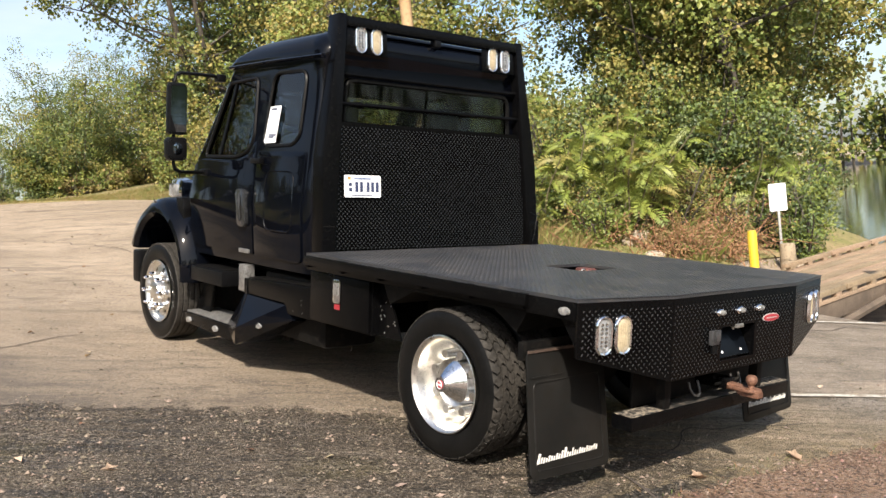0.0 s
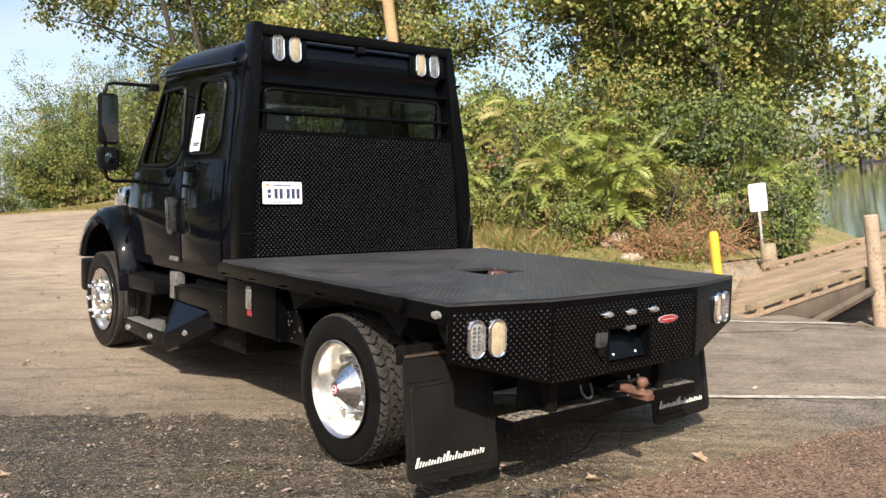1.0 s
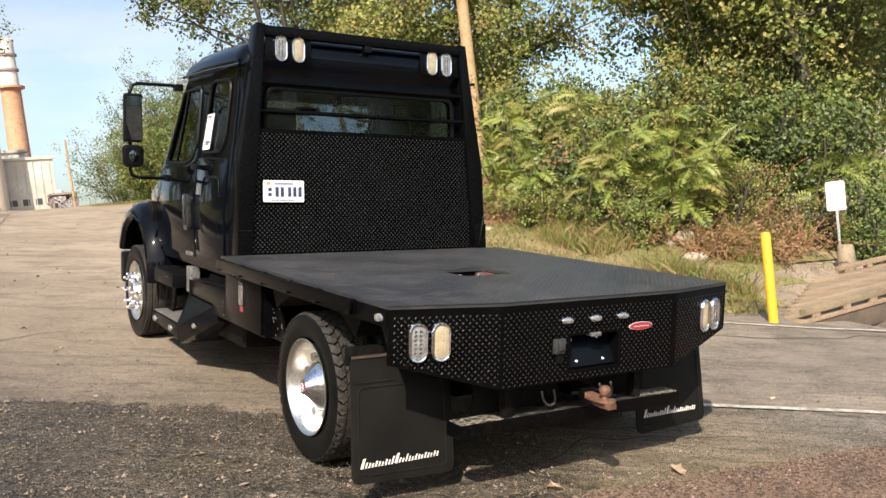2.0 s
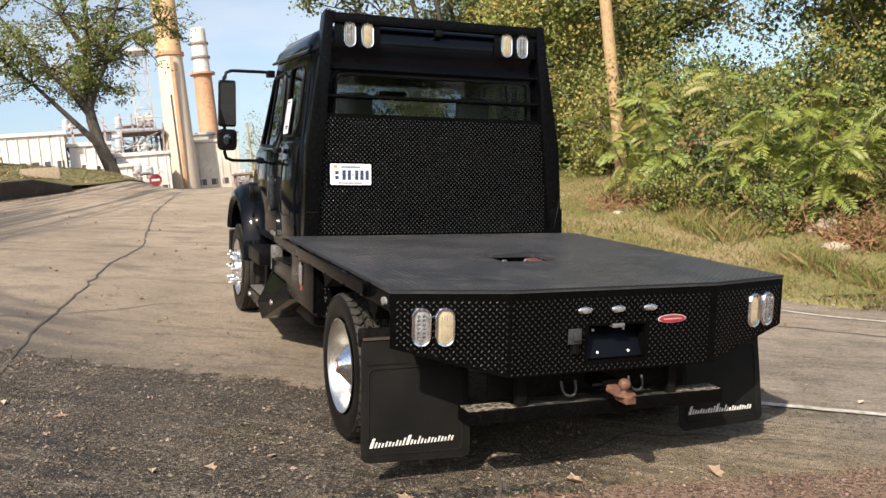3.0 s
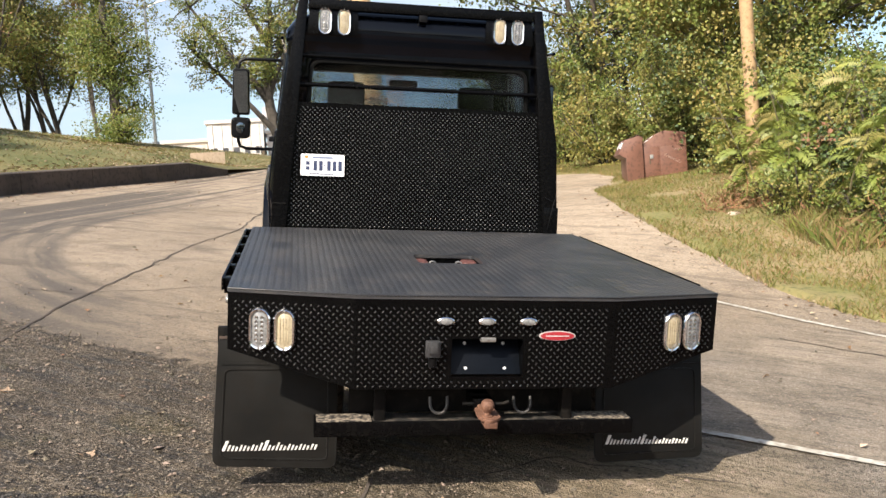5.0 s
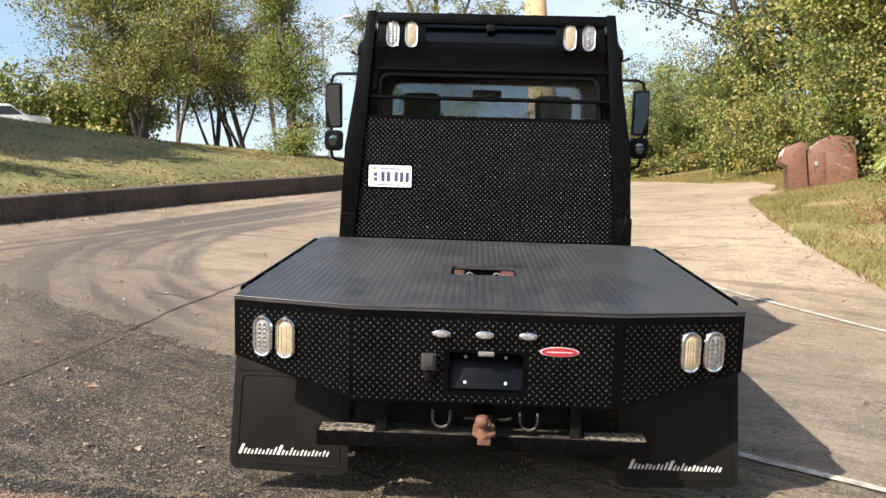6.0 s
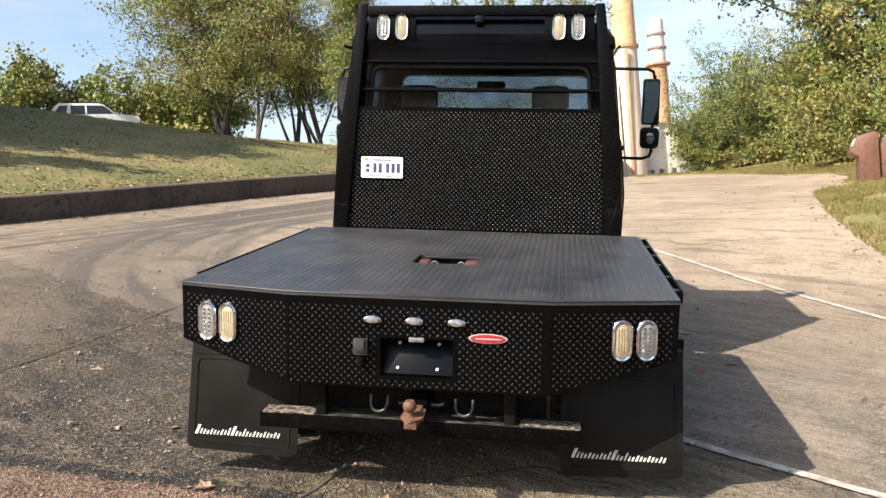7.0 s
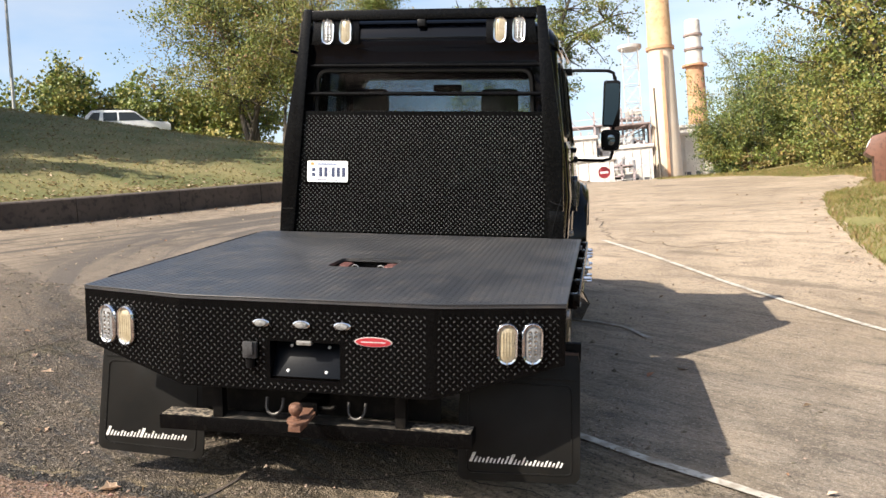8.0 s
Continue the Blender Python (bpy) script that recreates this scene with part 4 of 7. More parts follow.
for side in (-1, 1):
    for k in range(16):
        y, z = 1.585 + 0.17 * chip_rng.random(), 0.60 + 0.25 * chip_rng.random()
        if (y - 1.55) * 1.9 < (z - 0.585) * 0.9:
            continue
        chip = prism(rounded([(y, z), (y + 0.004 + 0.006 * chip_rng.random(), z + 0.003), (y + 0.005, z + 0.006 + 0.012 * chip_rng.random()), (y - 0.002, z + 0.007)], 0.004, 2), *sorted((side * 1.0455, side * 1.0468)), "x")
        part("paint_chip", chip, dull_metal, truck, "bright metal fleck in place of a sunlight dot on the bracket")

# side steps under the cab
for side in (-1, 1):
    sx = lambda a, b: sorted((side * a, side * b))
    st = part("side_step", prism([(3.45, 0.25), (4.40, 0.285), (4.42, 0.366), (3.45, 0.370)], *sx(0.62, 1.10), "x", 0.006), powder, truck, "black fabricated side step with lower tread")
    part("upper_step", box(*sx(0.75, 1.13), 3.66, 4.20, 0.655, 0.772, 0.012), plastic, st)
    part("upper_step_pad", box(*sx(0.79, 1.10), 3.69, 4.17, 0.7725, 0.778, 0.002), rubber, st)
    part("step_tread", box(*sx(0.80, 1.085), 3.62, 4.36, 0.3715, 0.382, 0.002), dull_metal, st, "ribbed aluminium step tread")
    for i in range(8):
        part("tread_rib", box(*sx(0.82 + i * 0.034, 0.834 + i * 0.034), 3.64, 4.34, 0.3825, 0.387), dull_metal, st)
    part("step_back", box(*sx(0.70, 0.74), 3.3, 4.42, 0.26, 0.90), chassis_black, st)
    part("end_plate", prism([(4.415, 0.372), (4.22, 0.653), (4.06, 0.653), (4.16, 0.372)], *sx(0.96, 0.985), "x", 0.003), powder, st)
    part("step_tower", prism([(2.48, 0.57), (2.80, 0.57), (2.84, 0.64), (3.42, 0.64), (3.42, 0.752), (2.48, 0.793)], *sx(0.64, 1.07), "x", 0.008), powder, st)
    fl = bmesh.new()
    corners = ((1.0725, 3.40, 0.637), (1.0725, 2.82, 0.628), (1.21, 3.28, 0.414), (1.10, 3.62, 0.372), (1.15, 3.40, 0.258), (1.06, 2.74, 0.53), (1.0, 3.48, 0.636),
               (0.7, 3.48, 0.636), (0.7, 2.8, 0.62), (0.7, 3.62, 0.372), (0.7, 3.45, 0.25), (0.7, 2.74, 0.50))
    for x, y, z in corners:
        fl.verts.new((side * x, y, z))
    bmesh.ops.convex_hull(fl, input=fl.verts)
    part("step_fairing", fl, paint, st, "faceted black step fairing", 5)
    part("panel_seam", tube([(side * 1.071, 3.37, 0.75), (side * 1.0735, 3.37, 0.64), (side * 1.211, 3.275, 0.414)], 0.0035, seg=5), chassis_black, st)
    part("step_top_pad", prism([(2.52, 0.7935), (3.38, 0.757), (3.38, 0.7625), (2.52, 0.799)], *sx(0.80, 1.05), "x"), rubber, st)
    for y, z in ((2.62, 0.69), (2.62, 0.655), (2.72, 0.60), (2.60, 0.60)):
        part("step_bolt", lathe([(0, 0.008), (0.004, 0.007), (0.005, 0)], 8, centre=(0, 0, 0)), dull_metal, st).location = (side * 1.0705, y, z)
    part("battery_box", box(*sx(0.98, 1.055), 3.425, 3.535, 0.645, 0.845, 0.006), dull_metal, truck, "silver metal box")
    for y, z, x in ((4.28, 0.315, 1.101), (3.81, 0.31, 1.101), (3.07, 0.455, 1.135), (3.72, 0.59, 0.765)):
        lens = lathe([(0, 0.034), (0.012, 0.03), (0.018, 0.0)], 20)
        bmesh.ops.transform(lens, matrix=Matrix.Translation((side * x, y, z)) @ Matrix.Diagonal((side, 1.3, 0.75, 1)), verts=lens.verts)
        part("marker_lamp", lens, lens_clear, st, "small oval chrome marker lamp")


# ---- ground shape ----
def ease(a, b, v):
    t = min(1.0, max(0.0, (v - a) / (b - a)))
    return t * t * (3 - 2 * t)


WALL = [(-17.0, -9.0), (-13.2, -1.0), (-9.9, 6.0), (-8.0, 10.7), (-6.4, 15.4), (-5.5, 17.7), (-4.7, 19.5), (-2.95, 24.4)]
EDGE_Y = [2.9, 3.3, 4.1, 5.0, 6.5, 8.5, 11.0, 13.6, 15.0, 16.5, 18.0, 20.0, 21.5, 25.0, 27.0, 28.5, 40.0]
EDGE_X = [6.6, 5.35, 4.65, 4.45, 4.5, 4.55, 4.8, 5.35, 5.7, 6.6, 7.3, 7.3, 6.6, 6.0, 5.0, 3.2, 3.0]


def wall_x(y):
    if y > 24.4:
        return -2.95 + (y - 24.4) * 0.22
    return float(np.interp(y, [p[1] for p in WALL], [p[0] for p in WALL]))


def rise(x, y, fine=True):
    """Height of the ground over the ramp's plane, in the ramp's frame."""
    h = 0.03 * ease(-0.6, 0.9, y) + 0.038 * ease(2.2, 4.8, y)
    d = (wall_x(y) - x) * 0.93
    if d > 0:
        f = 1 - ease(22, 30, y)
        h += 0.38 * f * (ease(0, 0.3, d) if fine else ease(0.9, 2.0, d)) + 0.128 * min(d, 24) * (1 - 0.45 * ease(26, 38, y)) * ease(0, 3, d) - 0.11 * max(0, d - 24) - 0.05 * ease(22, 27, d)
    if x > 0.7:
        level = (0.11 - 0.026 * ease(11, 17, y)) * (min(x, 10.5) - 0.7) * ease(3, 12, y)
        bank = 0.30 * ease(6.0, 9.5, x) * ease(4.9, 7.2, y)
        h += level + bank
        h -= 0.35 * ease(6.2, 7.4, x) * (1 - ease(4.4, 5.3, y))
        h -= 3.4 * ease(14.5, 24, x) * (1 - ease(26, 45, y))
    far_side = ease(1.5, -1.5, x)
    crest = 31 + 11 * far_side
    h -= (0.0016 - 0.0012 * far_side) * max(0.0, min(y, crest) - 16) ** 2
    if y > crest:
        h -= 0.115 * (y - crest)
    return h


def far_level(x, y):
    """Height of the country far off, in the world."""
    if x > 20 and y < 0.95 * x:
        return -3.5 + 5.5 * ease(0, 14, math.hypot(x, y) - 150)
    if y < -8 and x > -30:
        return -3.5 + 6.5 * ease(0, 14, math.hypot(x, y) - 85)
    return 4.2


INV = RAMP.inverted()


def ground_at(x, y, fine=True):
    """The world height of the ground at a place in the world."""
    p = RAMP @ Vector((x, y, 0))
    q = INV @ Vector((x, y, 0))
    near = (RAMP @ Vector((q.x, q.y, rise(q.x, q.y, fine)))).z
    # follow the slope for the small sideways shift of the turn
    q = INV @ Vector((x, y, near))
    near = (RAMP @ Vector((q.x, q.y, rise(q.x, q.y, fine)))).z
    w = ease(50, 80, math.hypot(x, y))
    return near * (1 - w) + far_level(x, y) * w


def on_ramp(x, y, up=0.0):
    """A place on the ground, given in the ramp's frame, in the world."""
    return RAMP @ Vector((x, y, rise(x, y) + up))


def ground_material():
    m = bpy.data.materials.new("worn concrete and old asphalt")
    m.use_nodes = True
    t, l = m.node_tree.nodes, m.node_tree.links
    b = t["Principled BSDF"]
    co = t.new("ShaderNodeTexCoord").outputs["Object"]

    def noise_of(scale, detail=5.0, stretch=None, rough=0.55):
        n = t.new("ShaderNodeTexNoise")
        n.inputs["Scale"].default_value, n.inputs["Detail"].default_value, n.inputs["Roughness"].default_value = scale, detail, rough
        v = co
        if stretch:
            mp = t.new("ShaderNodeMapping")
            mp.vector_type = "TEXTURE"
            mp.inputs["Scale"].default_value = stretch[:3]
            mp.inputs["Rotation"].default_value = (0, 0, radians(stretch[3]))
            l.new(co, mp.inputs["Vector"])
            v = mp.outputs["Vector"]
        l.new(v, n.inputs["Vector"])
        return n.outputs["Fac"]

    def cells(scale, stretch=1.0):
        """A random value for each small stone of the surface."""
        n = t.new("ShaderNodeTexVoronoi")
        n.inputs["Scale"].default_value = scale
        l.new(co, n.inputs["Vector"])
        s = t.new("ShaderNodeSeparateColor")
        l.new(n.outputs["Color"], s.inputs[0])
        return s.outputs[0]

    def calc(op, a, c=None, clamp=False):
        n = t.new("ShaderNodeMath")
        n.operation, n.use_clamp = op, clamp
        for k, v in enumerate((a, c)):
            if v is None:
                continue
            if isinstance(v, (int, float)):
                n.inputs[k].default_value = v
            else:
                l.new(v, n.inputs[k])
        return n.outputs[0]

    def ramp(v, a, c):
        n = t.new("ShaderNodeMapRange")
        n.interpolation_type = "SMOOTHSTEP"
        n.inputs["From Min"].default_value, n.inputs["From Max"].default_value = a, c
        l.new(v, n.inputs["Value"])
        return n.outputs["Result"]

    def blend(f, a, c):
        n = t.new("ShaderNodeMix")
        n.data_type = "RGBA"
        if isinstance(f, float):
            n.inputs["Factor"].default_value = f
        else:
            l.new(f, n.inputs["Factor"])
        for k, v in (("A", a), ("B", c)):
            if isinstance(v, tuple):
                n.inputs[k].default_value = (*v, 1)
            else:
                l.new(v, n.inputs[k])
        return n.outputs["Result"]

    sep = t.new("ShaderNodeSeparateXYZ")
    l.new(co, sep.inputs[0])
    x, y = sep.outputs["X"], sep.outputs["Y"]
    wob = calc("MULTIPLY", calc("SUBTRACT", noise_of(0.9, 7.0), 0.5), 2.2)
    wob2 = calc("MULTIPLY", calc("SUBTRACT", noise_of(6.0, 8.0, None, 0.72), 0.5), 0.75)
    broad, medium, fine = noise_of(0.35), noise_of(2.2, 8.0), noise_of(30, 4.0)
    streak = noise_of(1.0, 8.0, (1.5, 0.2, 1, -38), 0.68)
    scratch = noise_of(1.0, 6.0, (0.35, 0.05, 1, -36), 0.65)
    arcs = noise_of(1.0, 5.0, (6.0, 0.38, 1, 101), 0.6)
    stone, pebble = cells(75), cells(170)
    worn = noise_of(3.2, 9.0, (1.6, 0.5, 1, -36), 0.72)
    concrete = blend(ramp(broad, 0.35, 0.65), (0.287, 0.2247, 0.160), (0.408, 0.3231, 0.237))
    concrete = blend(calc("MULTIPLY", ramp(medium, 0.48, 0.66), 0.65), concrete, (0.208, 0.1605, 0.117))
    concrete = blend(calc("MULTIPLY", ramp(worn, 0.52, 0.6), 0.36), concrete, (0.126, 0.1027, 0.08362))
    concrete = blend(calc("MULTIPLY", calc("MULTIPLY", ramp(noise_of(1.0, 9.0, (0.7, 0.16, 1, -30), 0.75), 0.52, 0.6), ramp(y, 6.5, 2.0)), 0.8), concrete, (0.063, 0.05243, 0.04294))
    concrete = blend(calc("MULTIPLY", calc("MULTIPLY", ramp(scratch, 0.5, 0.38), ramp(y, 9.0, 2.0)), 0.35), concrete, (0.147, 0.1198, 0.09718))
    concrete = blend(calc("MULTIPLY", ramp(fine, 0.55, 0.66), 0.7), concrete, (0.1365, 0.1124, 0.09379))
    concrete = blend(calc("MULTIPLY", ramp(pebble, 0.78, 0.95), 0.55), concrete, (0.525, 0.4547, 0.3842))
    concrete = blend(calc("MULTIPLY", ramp(stone, 0.16, 0.05), 0.6), concrete, (0.08925, 0.07276, 0.05989))
    slick = noise_of(1.0, 9.0, (0.9, 0.13, 1, -38), 0.75)
    asphalt = blend(ramp(medium, 0.35, 0.65), (0.046, 0.037, 0.028), (0.108, 0.086, 0.064))
    asphalt = blend(calc("MULTIPLY", ramp(streak, 0.53, 0.61), 0.7), asphalt, (0.1037, 0.08804, 0.0728))
    asphalt = blend(calc("MULTIPLY", ramp(slick, 0.565, 0.63), 0.6), asphalt, (0.19, 0.161, 0.13))
    asphalt = blend(calc("MULTIPLY", ramp(slick, 0.49, 0.41), 0.9), asphalt, (0.01464, 0.01302, 0.0117))
    asphalt = blend(calc("MULTIPLY", ramp(noise_of(1.4, 6.0), 0.55, 0.68), 0.45), asphalt, (0.0732, 0.06448, 0.026))
    asphalt = blend(calc("MULTIPLY", ramp(stone, 0.92, 0.97), 0.32), asphalt, (0.4026, 0.3472, 0.286))
    asphalt = blend(calc("MULTIPLY", ramp(pebble, 0.93, 0.98), 0.5), asphalt, (0.61, 0.5332, 0.455))
    asphalt = blend(calc("MULTIPLY", ramp(stone, 0.2, 0.1), 0.85), asphalt, (0.00976, 0.00868, 0.0078))
    asphalt = blend(calc("MULTIPLY", ramp(fine, 0.57, 0.66), 0.5), asphalt, (0.01708, 0.01488, 0.01365))
    grey = blend(ramp(medium, 0.38, 0.62), (0.165, 0.1434, 0.1206), (0.286, 0.2486, 0.2088))
    grey = blend(calc("MULTIPLY", ramp(scratch, 0.5, 0.38), 0.6), grey, (0.088, 0.07616, 0.0638))
    grey = blend(calc("MULTIPLY", ramp(stone, 0.8, 0.95), 0.5), grey, (0.462, 0.4144, 0.348))
    grey = blend(calc("MULTIPLY", ramp(pebble, 0.3, 0.12), 0.7), grey, (0.066, 0.05712, 0.04872))
    red = blend(ramp(medium, 0.35, 0.65), (0.14, 0.085, 0.055), (0.23, 0.145, 0.095))
    red = blend(calc("MULTIPLY", ramp(stone, 0.7, 0.9), 0.35), red, (0.36, 0.2754, 0.2332))
    red = blend(calc("MULTIPLY", ramp(pebble, 0.86, 0.96), 0.45), red, (0.48, 0.3876, 0.3392))
    red = blend(calc("MULTIPLY", ramp(stone, 0.34, 0.15), 0.8), red, (0.035, 0.02448, 0.0212))
    # the old asphalt lies below a slanting edge, the tyre-darkened lane along the wall
    edge = calc("MAXIMUM", calc("ADD", calc("MULTIPLY", x, -0.79), 1.28), calc("MINIMUM", calc("ADD", calc("MULTIPLY", x, -0.7), 2.1), 1.25))
    f_dark = calc("MULTIPLY", ramp(calc("ADD", calc("ADD", calc("SUBTRACT", edge, y), calc("MULTIPLY", wob, 0.45)), wob2), -0.05, 0.07), calc("ADD", calc("MULTIPLY", ramp(calc("ADD", x, wob2), -3.9, -3.0), 0.55), 0.45))
    lane = calc("SUBTRACT", calc("ADD", calc("MULTIPLY", y, -0.21), -2.4), x)
    # curved tyre marks that follow the wall
    off = calc("SUBTRACT", x, calc("ADD", calc("MULTIPLY", y, 0.47), calc("SUBTRACT", calc("MULTIPLY", calc("MULTIPLY", y, y), -0.005), 12.7)))
    bent = t.new("ShaderNodeCombineXYZ")
    l.new(calc("MULTIPLY", off, 4.2), bent.inputs[0])
    l.new(calc("MULTIPLY", y, 0.11), bent.inputs[1])
    marks = t.new("ShaderNodeTexNoise")
    marks.inputs["Scale"].default_value, marks.inputs["Detail"].default_value = 1.0, 3.0
    l.new(bent.outputs[0], marks.inputs["Vector"])
    f_marks = calc("MULTIPLY", calc("MULTIPLY", ramp(off, 0.9, 1.8), ramp(off, 5.2, 3.2)), calc("MULTIPLY", ramp(marks.outputs["Fac"], 0.48, 0.58), 0.85))
    f_lane = calc("MULTIPLY", calc("MULTIPLY", ramp(calc("ADD", lane, wob), 0.0, 0.9), ramp(calc("ADD", lane, wob), 4.3, 2.6)), calc("ADD", calc("MULTIPLY", ramp(arcs, 0.4, 0.58), 0.7), 0.22))
    patch = calc("MULTIPLY", ramp(calc("SUBTRACT", 0.62, noise_of(0.55, 8.0)), 0.02, 0.14), 0.55)
    f_near = calc("MULTIPLY", ramp(y, 5.5, 1.5), patch)
    red_edge = calc("ADD", calc("SUBTRACT", calc("ADD", calc("MULTIPLY", x, -0.12), -0.03), y), calc("ADD", calc("MULTIPLY", wob2, 0.35), calc("MULTIPLY", wob, 0.05)))
    f_red = ramp(red_edge, -0.01, 0.03)
    # a strip of tar along the gravel, with dry moss on its rim
    seam_ends = ramp(calc("ADD", x, wob2), 0.1, -0.5)
    f_tar = calc("MULTIPLY", ramp(red_edge, -0.125, -0.105), seam_ends)
    f_moss = calc("MULTIPLY", calc("MULTIPLY", ramp(red_edge, -0.17, -0.125), ramp(x, 2.0, 1.0)), calc("MULTIPLY", ramp(noise_of(9, 6.0), 0.42, 0.58), 0.75))
    # turning tyres have darkened a ring of the concrete, in thin arcs
    rx, ry = calc("SUBTRACT", x, 3.0), calc("SUBTRACT", y, 9.3)
    ring_r = calc("ADD", calc("SQRT", calc("ADD", calc("MULTIPLY", rx, rx), calc("MULTIPLY", ry, ry))), calc("MULTIPLY", wob, 0.12))
    turned = t.new("ShaderNodeCombineXYZ")
    l.new(calc("MULTIPLY", ring_r, 3.4), turned.inputs[0])
    l.new(calc("MULTIPLY", calc("ARCTAN2", ry, rx), 1.3), turned.inputs[1])
    ring_noise = t.new("ShaderNodeTexNoise")
    ring_noise.inputs["Scale"].default_value, ring_noise.inputs["Detail"].default_value = 1.0, 5.0
    l.new(turned.outputs[0], ring_noise.inputs["Vector"])
    ring_band = calc("MULTIPLY", ramp(ring_r, 6.75, 7.1), ramp(ring_r, 9.7, 8.5))
    ring_band = calc("MULTIPLY", ring_band, calc("MULTIPLY", ramp(x, -1.4, -3.2), ramp(y, 17.0, 10.0)))
    f_ring = calc("MULTIPLY", ring_band, calc("ADD", calc("MULTIPLY", ramp(ring_noise.outputs["Fac"], 0.4, 0.58), 0.6), 0.36))
    col = blend(calc("MULTIPLY", f_lane, 0.3), concrete, asphalt)
    col = blend(f_marks, col, (0.085, 0.074, 0.066))
    col = blend(f_ring, col, (0.088, 0.079, 0.074))
    col = blend(f_near, col, asphalt)
    stain = calc("MULTIPLY", ramp(noise_of(1.0, 6.0, (1.6, 0.45, 1, -30)), 0.54, 0.68), 0.5)
    left = ramp(calc("ADD", x, calc("MULTIPLY", wob, 0.6)), 0.6, -2.4)
    col = blend(calc("MULTIPLY", calc("MULTIPLY", left, ramp(y, 20.0, 8.0)), 0.34), col, (0.098, 0.081, 0.064))
    col = blend(stain, col, (0.085, 0.07, 0.058))
    # towards the river the asphalt is worn grey
    side = ramp(calc("ADD", x, calc("MULTIPLY", wob, 0.5)), 0.7, 1.9)
    brown = ramp(calc("ADD", x, calc("ADD", wob, calc("MULTIPLY", wob2, 1.2))), -0.9, 0.3)
    asphalt = blend(calc("MULTIPLY", brown, 0.8), asphalt, blend(ramp(slick, 0.42, 0.58), (0.05, 0.04, 0.025), (0.2, 0.157, 0.105)))
    col = blend(calc("MULTIPLY", f_dark, 0.95), col, blend(side, asphalt, grey))
    shore = calc("MULTIPLY", ramp(calc("ADD", x, calc("MULTIPLY", wob, 0.4)), 0.9, 1.7), calc("MULTIPLY", ramp(y, 5.0, 2.0), 0.5))
    col = blend(shore, col, grey)
    # pale silt lies on the asphalt towards the river
    silt = calc("MULTIPLY", calc("MULTIPLY", ramp(calc("ADD", x, wob2), 0.0, 0.45), ramp(x, 2.4, 1.5)), ramp(calc("ADD", y, wob2), 1.2, 0.8))
    col = blend(calc("MULTIPLY", silt, 0.75), col, blend(ramp(slick, 0.4, 0.6), (0.15, 0.118, 0.074), (0.33, 0.265, 0.19)))
    col = blend(calc("MULTIPLY", f_moss, 0.7), col, (0.25, 0.195, 0.115))
    col = blend(calc("MULTIPLY", f_tar, 0.9), col, blend(ramp(stone, 0.55, 0.9), (0.012, 0.0115, 0.011), (0.085, 0.08, 0.075)))
    col = blend(f_red, col, red)
    # broken stone: dark pits and pale chips, thick on the asphalt and thin on the concrete
    chips = noise_of(36, 8.0, None, 0.85)
    rough_zone = calc("ADD", calc("MULTIPLY", calc("MAXIMUM", f_dark, f_red), 0.7), calc("MULTIPLY", ramp(y, 8.0, 2.5), 0.3))
    col = blend(calc("MULTIPLY", calc("MULTIPLY", ramp(chips, 0.47, 0.4), 0.9), rough_zone), col, (0.022, 0.019, 0.0165))
    col = blend(calc("MULTIPLY", calc("MULTIPLY", ramp(chips, 0.55, 0.62), 0.7), rough_zone), col, (0.33, 0.268, 0.2))
    l.new(col, b.inputs["Base Color"])
    damp = calc("MULTIPLY", calc("MULTIPLY", f_dark, ramp(slick, 0.52, 0.44)), ramp(x, 1.2, 0.2))
    l.new(calc("SUBTRACT", 0.82, calc("MULTIPLY", damp, 0.36)), b.inputs["Roughness"])
    b.inputs["Specular IOR Level"].default_value = 0.2
    bump = t.new("ShaderNodeBump")
    bump.inputs["Strength"].default_value, bump.inputs["Distance"].default_value = 1.0, 0.026
    rough_part = calc("ADD", calc("MULTIPLY", calc("MAXIMUM", f_dark, f_red), 0.8), 0.25)
    l.new(calc("ADD", calc("MULTIPLY", calc("ADD", noise_of(75, 3.0), calc("MULTIPLY", stone, 0.45)), rough_part), calc("MULTIPLY", medium, 0.9)), bump.inputs["Height"])
    l.new(bump.outputs["Normal"], b.inputs["Normal"])
    return m


grid = lambda far, near, step: sorted({*np.round(np.arange(-near, near + 0.01, step), 2), *[s * v for s in (-1, 1) for v in np.round(near + np.geomspace(1, far - near, 26), 1)]})
gx, gy = grid(900, 40, 0.8), grid(900, 46, 0.8)
gv = []
for y in gy:
    for x in gx:
        gv.append(INV @ Vector((x, y, ground_at(x, y, False) - 0.004)))
nx = len(gx)
gf = [(j * nx + i, j * nx + i + 1, (j + 1) * nx + i + 1, (j + 1) * nx + i) for j in range(len(gy) - 1) for i in range(nx - 1)]
ground = single("ground", quads("ground", gv, gf, ground_material()), None, "worn tan concrete ramp with dark old asphalt and red gravel", "ground", RAMP, kind="structure", smooth=60)

line_paint = material("worn white road paint", (0.47, 0.445, 0.395), 0.75, second=(0.26, 0.225, 0.18), grain=9, third=(0.2, 0.17, 0.135), fine=26, mix=(0.46, 0.66))
faded_paint = material("faded white paint", (0.36, 0.335, 0.295), 0.8, second=(0.22, 0.19, 0.155), grain=16, third=(0.17, 0.145, 0.115), fine=40, mix=(0.4, 0.6))
crack_dark = material("dirt in a joint", (0.045, 0.036, 0.03), 0.95, second=(0.09, 0.07, 0.055), grain=6)


